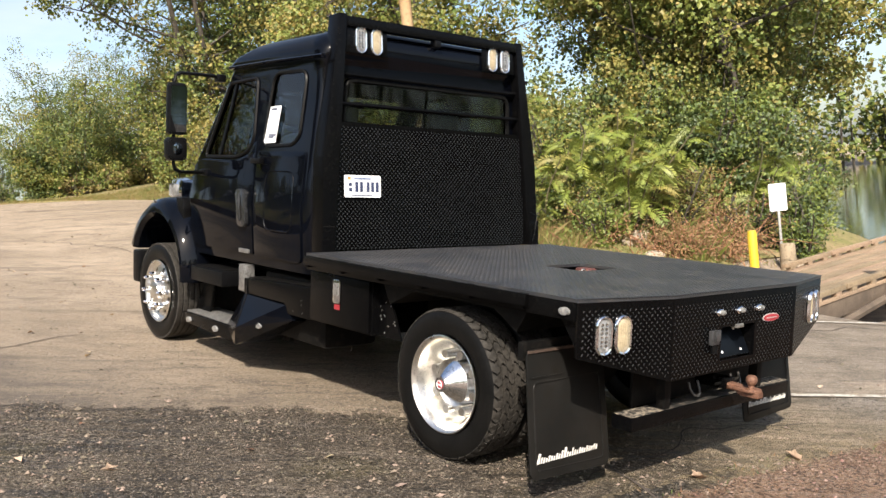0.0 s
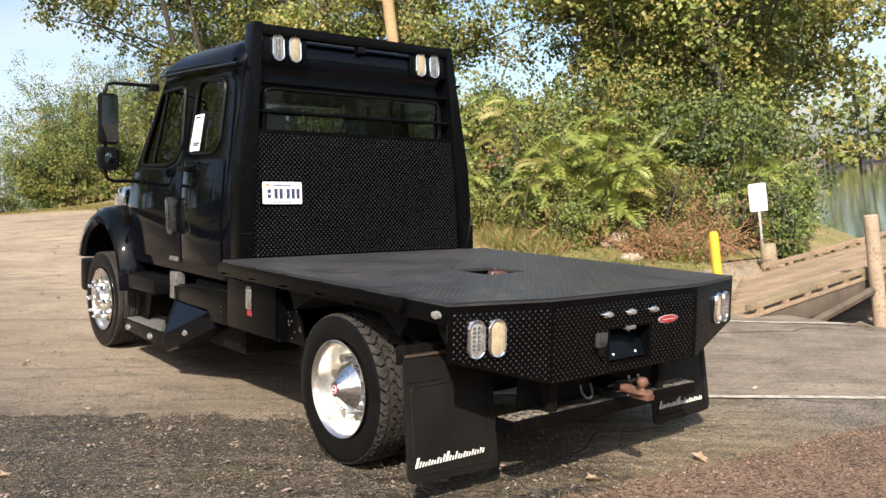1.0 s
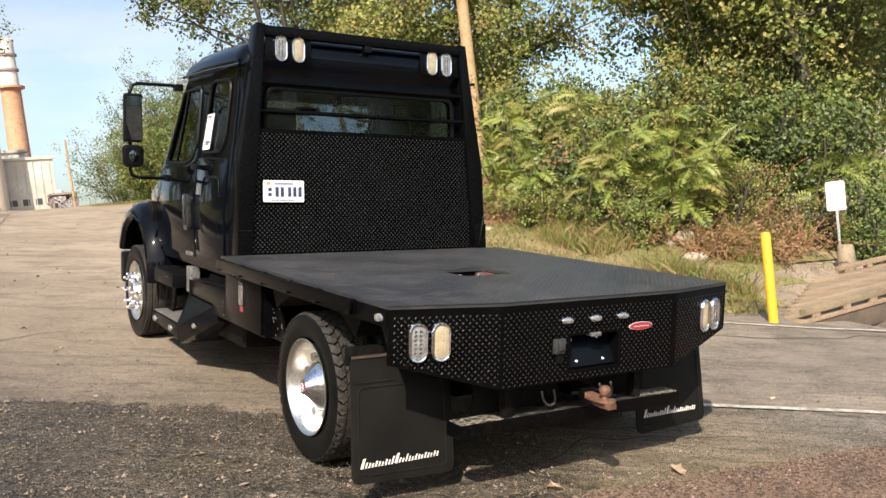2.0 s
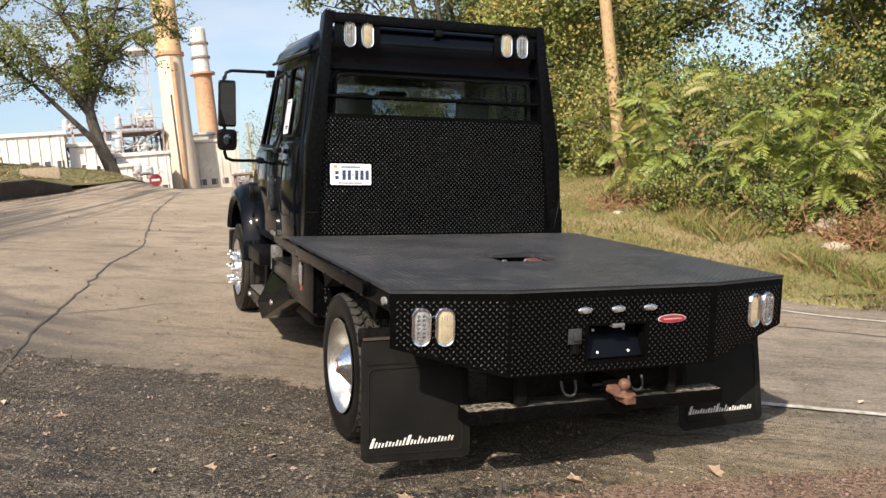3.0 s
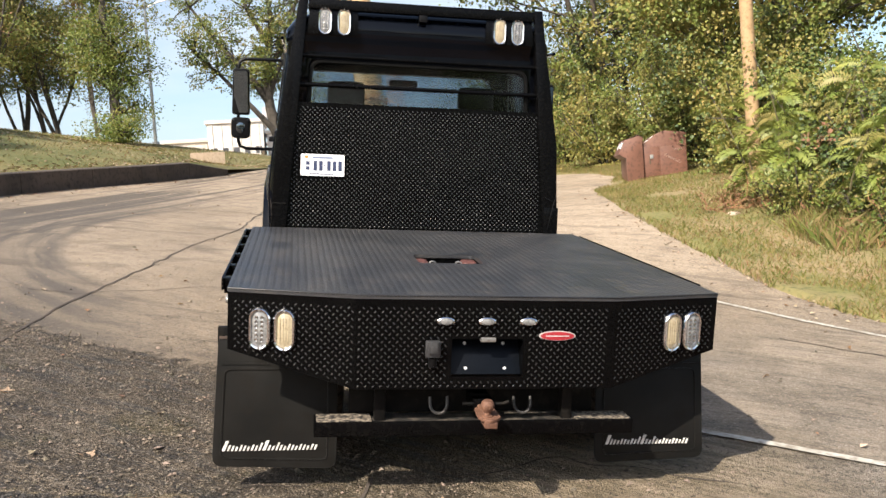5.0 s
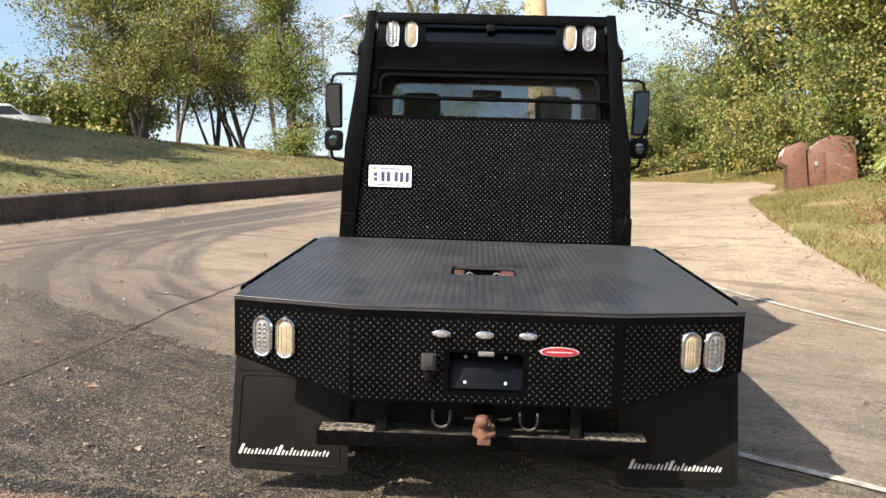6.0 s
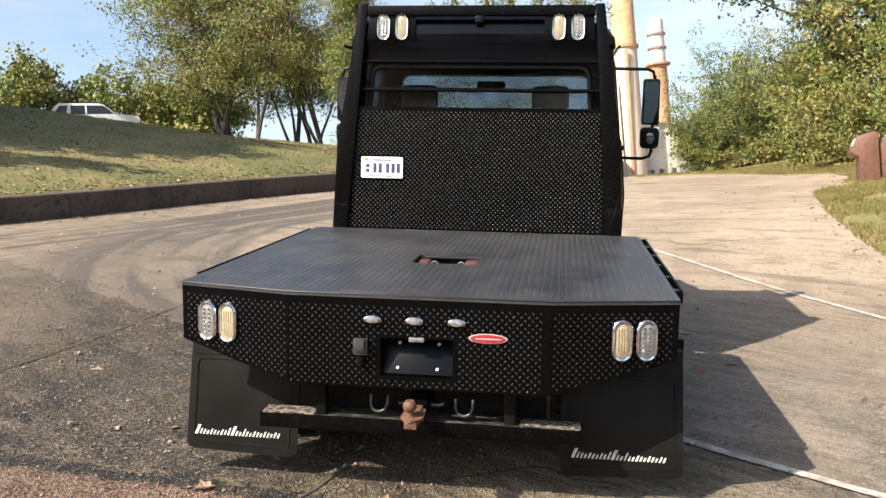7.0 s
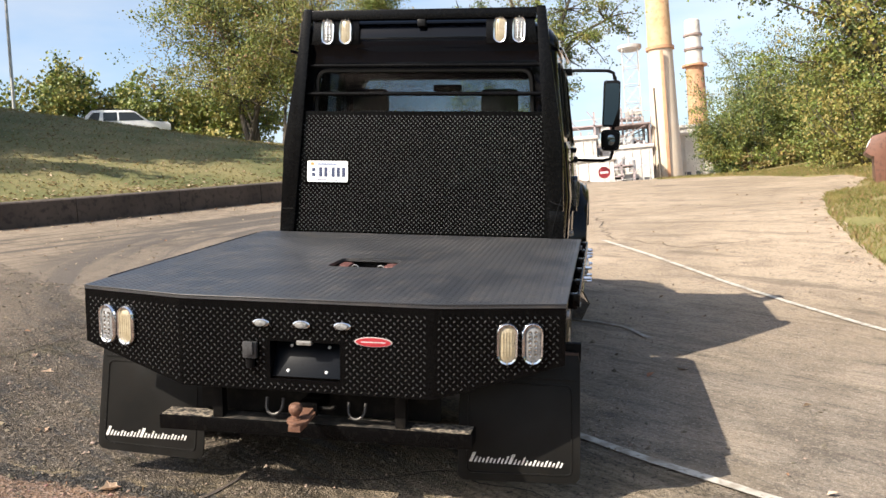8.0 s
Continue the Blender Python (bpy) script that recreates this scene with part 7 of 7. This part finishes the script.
rng = np.random.default_rng(9)
wood("far_woods", [(152 * math.sin(a) + rng.normal() * 5, 152 * math.cos(a) + rng.normal() * 5, rng.uniform(12, 19), rng.uniform(4, 6)) for a in np.radians(np.linspace(48, 100, 44))], 300, "wooded far bank of the river", 1.1)
# unseen belt behind the camera, added for mirrors and paintwork to reflect
wood("far_woods", [(96 * math.sin(a) + rng.normal() * 4, 96 * math.cos(a) + rng.normal() * 4, rng.uniform(9, 15), rng.uniform(4, 6)) for a in np.radians(np.linspace(105, 262, 60))], 301, "wooded far bank of the river", 1.1)
wood("far_woods", [(x, 64 + rng.normal() * 3, rng.uniform(3.5, 6.5), rng.uniform(3, 4.5)) for x in np.linspace(17, 70, 22)], 302, "woods behind the boat ramp", 0.7)

# ---- poles, lamps, signs ----
pole_wood = material("weathered tan pole", (0.36, 0.235, 0.12), 0.85, second=(0.43, 0.29, 0.16), grain=2, third=(0.26, 0.165, 0.085), fine=18, bump=0.3, bump_scale=30)
steel_grey = material("galvanised steel", (0.38, 0.38, 0.37), 0.45, 0.7, second=(0.46, 0.46, 0.45), grain=6, third=(0.28, 0.28, 0.27), fine=30)
z = ground_at(8.1, 12.1)
single("utility_pole", tube([(8.1, 12.1, z - 0.3), (8.08, 12.1, z + 5), (8.02, 12.1, z + 10)], 0.135, seg=16, taper=0.11), pole_wood, "tall tan wooden utility pole among bushes", "pole")


def street_lamp(x, y, h, arms, label, r=0.09):
    z = ground_at(x, y)
    root = thing("street_lamp", label, "street lamp", pose(x, y, z))
    part("post", tube([(0, 0, -0.2), (0, 0, h * 0.5), (0, 0, h)], r, seg=12, taper=r * 0.6), steel_grey, root)
    part("post_base", lathe([(0.0, 0.2), (0.25, 0.18), (0.27, 0.0)], 16, axis="z"), steel_grey, root)
    for s in arms:
        part("arm", tube([(0, 0, h - 0.35), (s * 0.5, 0, h - 0.1), (s * 1.3, 0, h + 0.12)], 0.035), steel_grey, root)
        part("lamp_head", box(*sorted((s * 1.2, s * 1.85)), -0.13, 0.13, h + 0.06, h + 0.20, 0.05), steel_grey, root)


street_lamp(-7.7, 43.5, 7.4, (-1, 1), "grey double-arm street lamp on the bank")
street_lamp(-26.7, 35.1, 9.0, (1,), "grey street lamp post on the bank")
# sign on a post beside a timber stump
sx_, sy_ = 10.08, 5.15
z = ground_at(sx_, sy_)
sign = thing("sign", "white notice board on a thin metal post", "sign", pose(sx_, sy_, z - 0.1, 0, 0, -52) @ Matrix.Diagonal((0.92, 1, 1, 1)))
part("post", box(-0.022, 0.022, -0.02, 0.02, -0.3, 1.47, 0.004), steel_grey, sign)
part("board", prism(rounded([(-0.155, 1.05), (0.155, 1.05), (0.155, 1.52), (-0.155, 1.52)], 0.03), -0.030, -0.024, "y"), white_plate, sign, "white sign board with faint grey print")
for zz, w in ((1.44, 0.08), (1.38, 0.1), (1.30, 0.07), (1.22, 0.09)):
    part("print_bar", box(-w, w, -0.0325, -0.0305, zz, zz + 0.018), material("grey print", (0.45, 0.46, 0.47), 0.6), sign)
timber = material("grey weathered timber", (0.26, 0.20, 0.135), 0.9, second=(0.34, 0.27, 0.185), grain=4, third=(0.16, 0.12, 0.08), fine=24, bump=0.4, bump_scale=30, vary=0.2)
bm = lathe([(-0.3, 0.145), (0.0, 0.145), (0.5, 0.135), (0.535, 0.12), (0.54, 0.0)], 20, axis="z")
single("timber_stump", bm, timber, "short weathered timber post at the dock's start", "post", pose(9.96, 4.98, ground_at(9.96, 4.98) - 0.08) @ Matrix.Diagonal((0.95, 0.95, 1.12, 1)))
# yellow bollard
yellow = material("yellow painted steel", (0.56, 0.37, 0.02), 0.5, second=(0.62, 0.42, 0.03), grain=4, third=(0.5, 0.3, 0.03), fine=22)
bp_ = on_ramp(5.34, 2.88)
bm = lathe([(-0.3, 0.054), (0.98, 0.054), (1.01, 0.045), (1.015, 0.0)], 24, axis="z")
single("bollard", bm, yellow, "yellow painted steel bollard at the grass edge", "bollard", pose(*bp_))

# ---- dock ----
dock = thing("dock", "weathered timber boat dock with toe rails", "dock")
plank = material("sun-bleached deck plank", (0.24, 0.17, 0.108), 0.85, second=(0.31, 0.228, 0.15), grain=3, third=(0.15, 0.105, 0.066), fine=30, bump=0.3, bump_scale=40, vary=0.16)
under = material("dark dock timber", (0.075, 0.055, 0.04), 0.9, second=(0.12, 0.09, 0.065), grain=4)
WIDE, LONG = 1.96, 10.4
dock.matrix_world = pose(5.55, 2.70, -0.20, 0, 0, 0.8)
rows_ = 14
pw = WIDE / rows_
for r in range(rows_):
    # the landward end is cut on the slant of the grass edge
    u, first = max(0.0, r * pw / 0.52 - 0.4), True
    lens_ = (2.2, 3.1, 2.6, 3.4)
    k = r
    while u < LONG - 0.1:
        e = min(LONG, u + lens_[k % 4])
        part("plank", box(u + 0.004, e - 0.004, r * pw + 0.004, (r + 1) * pw - 0.004, -0.045, 0.003 * math.sin(r * 2.3 + k), 0.004), plank, dock)
        u, k = e, k + 1
for v, u0 in ((0.0, 0.1), (WIDE - 0.09, 3.7)):
    n_ = int((LONG - u0) / 1.6)
    for i in range(n_):
        a = u0 + i * 1.6
        part("toe_rail", box(a + 0.02, a + 1.57, v, v + 0.09, 0.05, 0.12, 0.008), plank, dock)
        for u in (0.15, 0.75, 1.3):
            part("rail_block", box(a + u, a + u + 0.14, v + 0.005, v + 0.085, 0.004, 0.049), plank, dock)
for v in (0.02, WIDE / 2, WIDE - 0.08):
    part("joist", box(0.3 if v < 1 else 4.0, LONG, v, v + 0.06, -0.28, -0.0465, 0.004), under, dock)
for u, v, h in ((3.05, -0.15, 0.86), (7.3, -0.15, 0.9), (10.2, WIDE + 0.15, 0.8)):
    bm = lathe([(-2.4, 0.1), (h - 0.02, 0.094), (h, 0.08), (h, 0.0)], 18, axis="z")
    bmesh.ops.translate(bm, vec=(u, v, 0), verts=bm.verts)
    part("dock_post", bm, timber, dock)
part("brace_timber", tube([(1.2, -0.1, -0.32), (3.6, -0.12, -0.12)], 0.06, seg=6), under, dock)

# ---- dumpster on the verge ----
rusty_brown = material("faded brown painted steel", (0.135, 0.062, 0.042), 0.5, second=(0.17, 0.08, 0.055), grain=2, third=(0.09, 0.042, 0.03), fine=14, bump=0.1, bump_scale=20)
scrawl = material("pale scratch", (0.35, 0.24, 0.2), 0.7)
dp = on_ramp(7.35, 16.35)
dump = thing("recycling_bin", "brown painted steel recycling container with hooded openings", "container", pose(dp.x, dp.y, dp.z - 0.02, 0, 0, -12) @ Matrix.Scale(0.94, 4))
main = [(0.02, 0.05), (1.12, 0.05), (1.12, 1.18), (0.58, 1.25), (0.42, 1.20), (0.06, 0.95), (0.02, 0.90)]
part("body", prism(main, 0.0, 0.95, "y", 0.012), rusty_brown, dump)
hooded = [(-0.42, 0.0), (0.0, 0.0), (0.0, 0.98), (0.03, 1.10), (-0.10, 1.17), (-0.43, 1.08), (-0.60, 0.72), (-0.46, 0.62), (-0.42, 0.62)]
front = part("front_unit", prism(hooded, -0.12, 0.83, "y", 0.012), rusty_brown, dump)
# thin dark sheet puts the shade on top of the hood into colour
part("hood_sheet", prism([(0.02, 1.112), (-0.10, 1.182), (-0.425, 1.092), (-0.10, 1.172), (0.02, 1.104)], -0.14, 0.85, "y"), material("hood brown darkened as shade", (0.05, 0.026, 0.028), 0.35, second=(0.07, 0.038, 0.04), grain=6), front)
slope = math.degrees(math.atan2(0.36, 0.17))
for k, (dy, along) in enumerate(((0.0, 0.24), (0.22, 0.27), (0.52, 0.24))):
    bm = box(-0.085, 0.085, -0.085, 0.085, -0.003, 0.003)
    bmesh.ops.transform(bm, matrix=pose(-0.60 + along * 0.4270 - 0.006, 0.02 + dy, 0.72 + along * 0.904 + 0.003, 0, -slope, 0), verts=bm.verts)
    part("notice", bm, white_plate, front, "white notice on the bin's sloping face")
rise_deg = math.degrees(math.atan2(0.25, 0.36))
for k, along in enumerate((0.12, 0.27)):
    bm = box(-0.05, 0.05, -0.10, 0.10, -0.003, 0.003)
    bmesh.ops.transform(bm, matrix=pose(0.06 + along * 0.82 - 0.003, 0.2, 0.95 + along * 0.57 + 0.005, 0, -rise_deg, 0), verts=bm.verts)
    part("notice", bm, white_plate, dump, "white notice on the bin's sloping face")
for x0, x1 in ((0.05, 0.42), (0.47, 1.09)):
    part("side_panel", box(x0, x1, -0.018, -0.002, 0.12, 0.86, 0.006), rusty_brown, dump)
part("door_latch", box(0.19, 0.27, -0.045, -0.0185, 0.56, 0.66, 0.006), steel_grey, dump)
part("latch_bar", box(0.17, 0.20, -0.035, -0.0185, 0.42, 0.60, 0.004), under, dump)
for x in (0.06, 0.44, 1.0):
    part("skid", box(x, x + 0.1, 0.0, 0.9, -0.06, 0.048), rusty_brown, dump)
for k in range(7):
    x, z = 0.56 + 0.055 * k, 0.62 - 0.03 * k
    part("scrawl", tube([(x, -0.019, z), (x + 0.05, -0.019, z + 0.05 - 0.02 * (k % 3)), (x + 0.03, -0.019, z - 0.04), (x + 0.07, -0.019, z - 0.01)], 0.006, seg=4), scrawl, dump)
for k in range(5):
    x = 0.78 + 0.05 * k
    part("scrawl", tube([(x, -0.019, 0.74), (x + 0.02, -0.019, 0.80), (x + 0.03, -0.019, 0.73)], 0.005, seg=4), scrawl, dump)

# ---- white car behind the crest ----
white_paint = material("white car paint", (0.78, 0.78, 0.78), 0.25, coat=0.8, second=(0.8, 0.8, 0.8))
cx, cy = -25.7, 43.9
car = thing("car", "white sport-utility car parked behind the crest", "car", pose(cx, cy, ground_at(cx, cy) - 0.12, 0, 0, 29))
side_prof = [(-2.35, 0.4), (2.35, 0.4), (2.38, 0.85), (2.25, 1.0), (1.15, 1.12), (0.45, 1.66), (0.2, 1.74), (-1.9, 1.76), (-2.25, 1.45), (-2.38, 0.95)]
part("body", prism(side_prof, -0.93, 0.93, "y", 0.05), white_paint, car)
for sd in (-1, 1):
    for quad in ([(0.95, 1.13), (0.42, 1.60), (-0.45, 1.62), (-0.45, 1.13)], [(-0.55, 1.13), (-0.55, 1.62), (-1.3, 1.62), (-1.3, 1.13)], [(-1.55, 1.13), (-1.45, 1.62), (-1.85, 1.62), (-2.1, 1.3), (-2.1, 1.15)]):
        part("window", prism(quad, *sorted((sd * 0.931, sd * 0.938)), "y"), material("dark car glass", (0.02, 0.022, 0.025), 0.08), car)
    part("roof_rack", tube([(-1.7, sd * 0.7, 1.76), (-1.6, sd * 0.7, 1.84), (-0.1, sd * 0.7, 1.84), (0.1, sd * 0.7, 1.74)], 0.025), plastic, car)
    for wx in (-1.45, 1.45):
        part("wheel", lathe([(-0.12, 0.2), (-0.12, 0.34), (-0.08, 0.37), (0.08, 0.37), (0.12, 0.34), (0.12, 0.2), (0.1, 0.0), (-0.1, 0.0)], 28, axis="y", centre=(wx, sd * 0.84, 0.37)), rubber, car)

# ---- power plant on the skyline ----
stack_tan = material("buff concrete chimney", (0.52, 0.33, 0.17), 0.8, second=(0.60, 0.42, 0.25), grain=0.25, third=(0.42, 0.25, 0.13), fine=1.5)
stack_red = material("faded red-brown chimney", (0.42, 0.22, 0.12), 0.8, second=(0.5, 0.29, 0.17), grain=0.3, third=(0.33, 0.18, 0.11), fine=2)
pale = material("pale cladding", (0.56, 0.52, 0.475), 0.7, second=(0.63, 0.6, 0.55), grain=0.3, third=(0.4, 0.37, 0.33), fine=1.2)
cream = material("cream cladding", (0.46, 0.41, 0.34), 0.7, second=(0.63, 0.58, 0.49), grain=0.3, third=(0.44, 0.4, 0.33), fine=1.2)
steelwork = material("rusty plant steelwork", (0.2, 0.15, 0.14), 0.7, second=(0.3, 0.23, 0.21), grain=0.5, third=(0.12, 0.09, 0.085), fine=2)
pale_steel = material("pale steelwork", (0.42, 0.41, 0.4), 0.6, second=(0.5, 0.48, 0.46), grain=0.5)
G0, PX = 4.0, 1.3
stack_cream = material("pale weathered chimney", (0.5, 0.41, 0.31), 0.8, second=(0.57, 0.48, 0.38), grain=0.25, third=(0.55, 0.44, 0.33), fine=0.6)
ch = thing("chimney", "tall buff concrete power-station chimney", "chimney", pose(10.6 + PX, 146, G0))
part("shaft", lathe([(-1, 2.5), (13, 2.2), (25.48, 2.0), (25.48, 0)], 40, axis="z"), stack_cream, ch, "pale cream lower shaft")
part("upper_shaft", lathe([(26.02, 1.98), (40, 1.8), (62, 1.6), (62, 0)], 40, axis="z"), stack_tan, ch, "brown-buff upper shaft")
for h in (25.5, 44.0):
    part("ring", lathe([(h, 1.5), (h, 2.3), (h + 0.5, 2.3), (h + 0.5, 1.5)], 40, axis="z", closed=True), stack_red, ch)
part("flue_ladder", box(-0.25, 0.25, -2.75, -2.55, 0, 25, 0.03), stack_red, ch)
ch = thing("chimney", "shorter red-brown chimney with a white banded top", "chimney", pose(18.0 + PX, 166, G0))
part("shaft", lathe([(-1, 2.0), (26, 1.62), (26, 0)], 32, axis="z"), stack_red, ch)
part("white_top", lathe([(26.02, 1.5), (34, 1.38), (34.2, 1.2), (34.2, 0)], 32, axis="z"), pale, ch)
for h, r in ((25.6, 2.3), (28.6, 1.75), (31.2, 1.7)):
    part("gallery", lathe([(h, 1.3), (h, r), (h + 0.35, r), (h + 0.35, 1.3)], 32, axis="z", closed=True), stack_red if h < 26 else steelwork, ch)
part("gallery", lathe([(10, 1.5), (10, 2.1), (10.3, 2.1), (10.3, 1.5)], 32, axis="z", closed=True), stack_red, ch)


def block(name, x0, x1, y0, y1, z1, mat, label, rows=2, cols=5, roof=None):
    root = thing(name, label, "building", pose(PX, 0, G0))
    part("wall", box(x0, x1, y0, y1, -1, z1 - G0, 0.05), mat, root)
    part("roof_edge", box(x0 - 0.3, x1 + 0.3, y0 - 0.3, y1 + 0.3, z1 - G0 + 0.02, z1 - G0 + 0.5, 0.05), roof or mat, root)
    dark = material("dark plant window", (0.06, 0.06, 0.065), 0.3)
    for r in range(rows):
        for c in range(cols):
            wx, wz = x0 + (c + 0.5) * (x1 - x0) / cols, (r + 0.6) * (z1 - G0) / (rows + 0.4)
            part("window", box(wx - (x1 - x0) / cols * 0.28, wx + (x1 - x0) / cols * 0.28, y0 - 0.06, y0 - 0.01, wz - 0.5, wz + 0.5), dark, root)
    n_ = int((x1 - x0) / 1.2)
    for c in range(n_):
        wx = x0 + (c + 0.5) * (x1 - x0) / n_
        part("cladding_rib", box(wx - 0.06, wx + 0.06, y0 - 0.14, y0 - 0.065, 0, z1 - G0), mat, root)


def lattice(name, x, y, w, h, mat, label, bays, r=0.12, depth=None, floors=False):
    root = thing(name, label, "steelwork", pose(x + PX, y, G0))
    d = depth or w
    for i, (a, b) in enumerate(((0, 0), (w, 0), (w, d), (0, d))):
        part("leg", tube([(a, b, -0.5), (a, b, h)], r, seg=6), mat, root)
    for k in range(bays):
        z0, z1 = h * k / bays, h * (k + 1) / bays
        bm = bmesh.new()
        for (a, b), (c, e) in (((0, 0), (w, 0)), ((w, 0), (w, d)), ((w, d), (0, d)), ((0, d), (0, 0))):
            tube([(a, b, z1), (c, e, z1)], r * 0.8, bm, 5)
            tube([(a, b, z0), (c, e, z1)], r * 0.6, bm, 5)
            tube([(c, e, z0), (a, b, z1)], r * 0.6, bm, 5)
        part("brace", bm, mat, root)
        if floors:
            part("floor_deck", box(-0.3, w + 0.3, -0.3, d + 0.3, z1, z1 + 0.25), mat, root)
    return root


block("plant_building", -14.0, -6.2, 126, 136, 15.8, pale, "white clad plant building with small windows", 2, 5)
block("plant_building", -20.5, -14.3, 128, 136, 13.5, cream, "cream clad plant building", 1, 4)
block("plant_building", -5.8, -0.6, 128, 138, 14.2, pale, "white clad plant building beside the steelwork", 2, 3)
block("plant_building", 0.2, 7.5, 131, 142, 12.6, pale, "white low plant building", 1, 4)
block("plant_building", 13.2, 20.5, 150, 160, 15.6, cream, "cream ribbed building under the smaller chimney", 1, 4)
block("plant_building", -4.0, 1.6, 118, 122, 10.2, pale, "small white building by the gate", 1, 3)
t_ = lattice("steel_tower", 4.5, 147, 2.6, 26.5, pale_steel, "pale steel lattice tower with a top platform", 9, 0.065)
part("top_platform", lathe([(26.4, 0.0), (26.4, 1.7), (26.7, 2.0), (27.2, 2.0), (27.2, 0)], 20, axis="z", centre=(1.3, 1.3, 0)), pale_steel, t_)
part("mast", tube([(1.3, 1.3, 27.5), (1.3, 1.3, 31)], 0.12), pale_steel, t_)
lattice("boiler_house", -0.5, 144, 8.5, 13.5, steelwork, "rusty steel boiler frame", 4, 0.16, 6, True)
lattice("boiler_house", -3.0, 150, 4.0, 11.0, pale_steel, "pale steel pipe frame", 3, 0.12, 6, True)
lattice("boiler_house", 16.5, 128, 3.0, 4.6, steelwork, "low steel frame by the fence", 2, 0.12, 3, True)
conv = thing("conveyor", "inclined pale conveyor gallery", "conveyor", pose(PX, 0, G0))
bm = prism([(-30, 5.0), (-13.5, 9.2), (-13.5, 10.3), (-30, 6.1)], 130, 131.5, "y")
part("gallery", bm, pale, conv)
for x in (-28, -23, -18):
    part("trestle", tube([(x, 130.7, -0.5), (x, 130.7, 5.2 + (x + 30) * 0.25)], 0.2, seg=6), steelwork, conv)
block("plant_building", -32.0, -27.5, 128, 134, 10.5, pale, "white far plant building", 1, 2)
single("utility_pole", tube([(8.9, 116, G0 - 0.5), (8.7, 116, 19.0)], 0.16, seg=8, taper=0.11), bark, "thin dark utility pole before the plant", "pole")
single("utility_pole", tube([(15.5, 100, G0 - 0.5), (15.3, 100, 13.0)], 0.16, seg=8, taper=0.11), pole_wood, "thin utility pole beside the bushes", "pole")


def pipework(x, y, w, h, mat, seed, label, n_=26):
    """A crowded frame of columns, floors, ducts, vessels and pipes."""
    rng = np.random.default_rng(seed)
    root = thing("plant_steelwork", label, "steelwork", pose(x + PX, y, G0))
    for k in range(5):
        part("column", box(k * w / 4 - 0.15, k * w / 4 + 0.15, 0, 0.3, -0.5, h * rng.uniform(0.8, 1.05)), mat, root)
    for k in range(4):
        z_ = h * (k + 0.8) / 4.3
        part("floor_deck", box(-0.3, w * rng.uniform(0.75, 1.05), 0.0, 4.0, z_, z_ + 0.22), mat, root)
        part("hand_rail", tube([(-0.3, -0.05, z_ + 1.1), (w, -0.05, z_ + 1.1)], 0.06, seg=5), pale_steel, root)
    for k in range(n_):
        px, pz = rng.uniform(0, w), rng.uniform(0.5, h * 0.95)
        kind_ = rng.integers(0, 4)
        if kind_ == 0:
            part("duct", box(px, min(w, px + rng.uniform(0.8, 2.2)), 0.4, 2.0, pz, pz + rng.uniform(0.5, 1.3), 0.04), pale if rng.random() < 0.6 else mat, root)
        elif kind_ == 1:
            part("vessel", lathe([(pz, 0.0), (pz, 0.5), (pz + 1.6, 0.5), (pz + 1.9, 0.0)], 12, axis="z", centre=(px, 0.9, 0)), pale_steel, root)
        elif kind_ == 2:
            part("pipe", tube([(px, 0.2, pz * 0.3), (px, 0.2, pz), (px + rng.uniform(-2, 2), 0.2, pz)], 0.12, seg=6), pale_steel if rng.random() < 0.5 else mat, root)
        else:
            part("brace", tube([(px, 0.1, pz), (px + rng.choice((-1, 1)) * 1.6, 0.1, pz + 2.0)], 0.07, seg=5), mat, root)


mauve = material("mauve-grey steelwork", (0.3, 0.24, 0.24), 0.7, second=(0.4, 0.33, 0.33), grain=0.6, third=(0.16, 0.13, 0.13), fine=2.5)
pipework(-7.5, 139, 9.0, 15.0, mauve, 1, "crowded mauve steelwork of the power plant", 34)
pipework(0.5, 134, 6.0, 10.5, pale_steel, 2, "pale pipe racks before the chimney", 30)
pipework(-2.5, 126, 7.0, 6.5, mauve, 3, "low pipe racks and vessels", 24)
pipework(19.2, 146, 3.6, 5.0, mauve, 4, "low steel racks beside the ribbed building", 14)
pipework(2.0, 148, 7.0, 17.0, mauve, 5, "tall rusty boiler steelwork", 30)
block("plant_building", 13.0, 17.6, 156, 164, 17.5, material("grey plant cladding", (0.4, 0.37, 0.34), 0.7, second=(0.47, 0.44, 0.4), grain=0.4), "grey plant building under the smaller chimney", 2, 3)

# stop sign and guard posts at the head of the road
zz = ground_at(1.5, 54)
stop = thing("stop_sign", "red octagonal road sign on a post", "sign", pose(1.5, 54, zz, 0, 0, 0))
part("post", box(-0.04, 0.04, -0.03, 0.03, -0.3, 1.9, 0.005), steel_grey, stop)
part("board", prism([(0.4 * math.cos(a), 1.75 + 0.4 * math.sin(a)) for a in np.radians(np.arange(22.5, 360, 45))], -0.05, -0.035, "y"), red_badge, stop, "red octagonal board")
part("print_bar", box(-0.25, 0.25, -0.054, -0.051, 1.68, 1.82), white_plate, stop)
for k in range(12):
    x = -2.5 + k * 0.75
    p = single("guard_post", lathe([(-0.3, 0.10), (0.75, 0.10), (0.8, 0.0)], 10, axis="z"), timber, "short timber guard post at the head of the road", "post", pose(x, 49.5, ground_at(x, 49.5)), "guard posts")
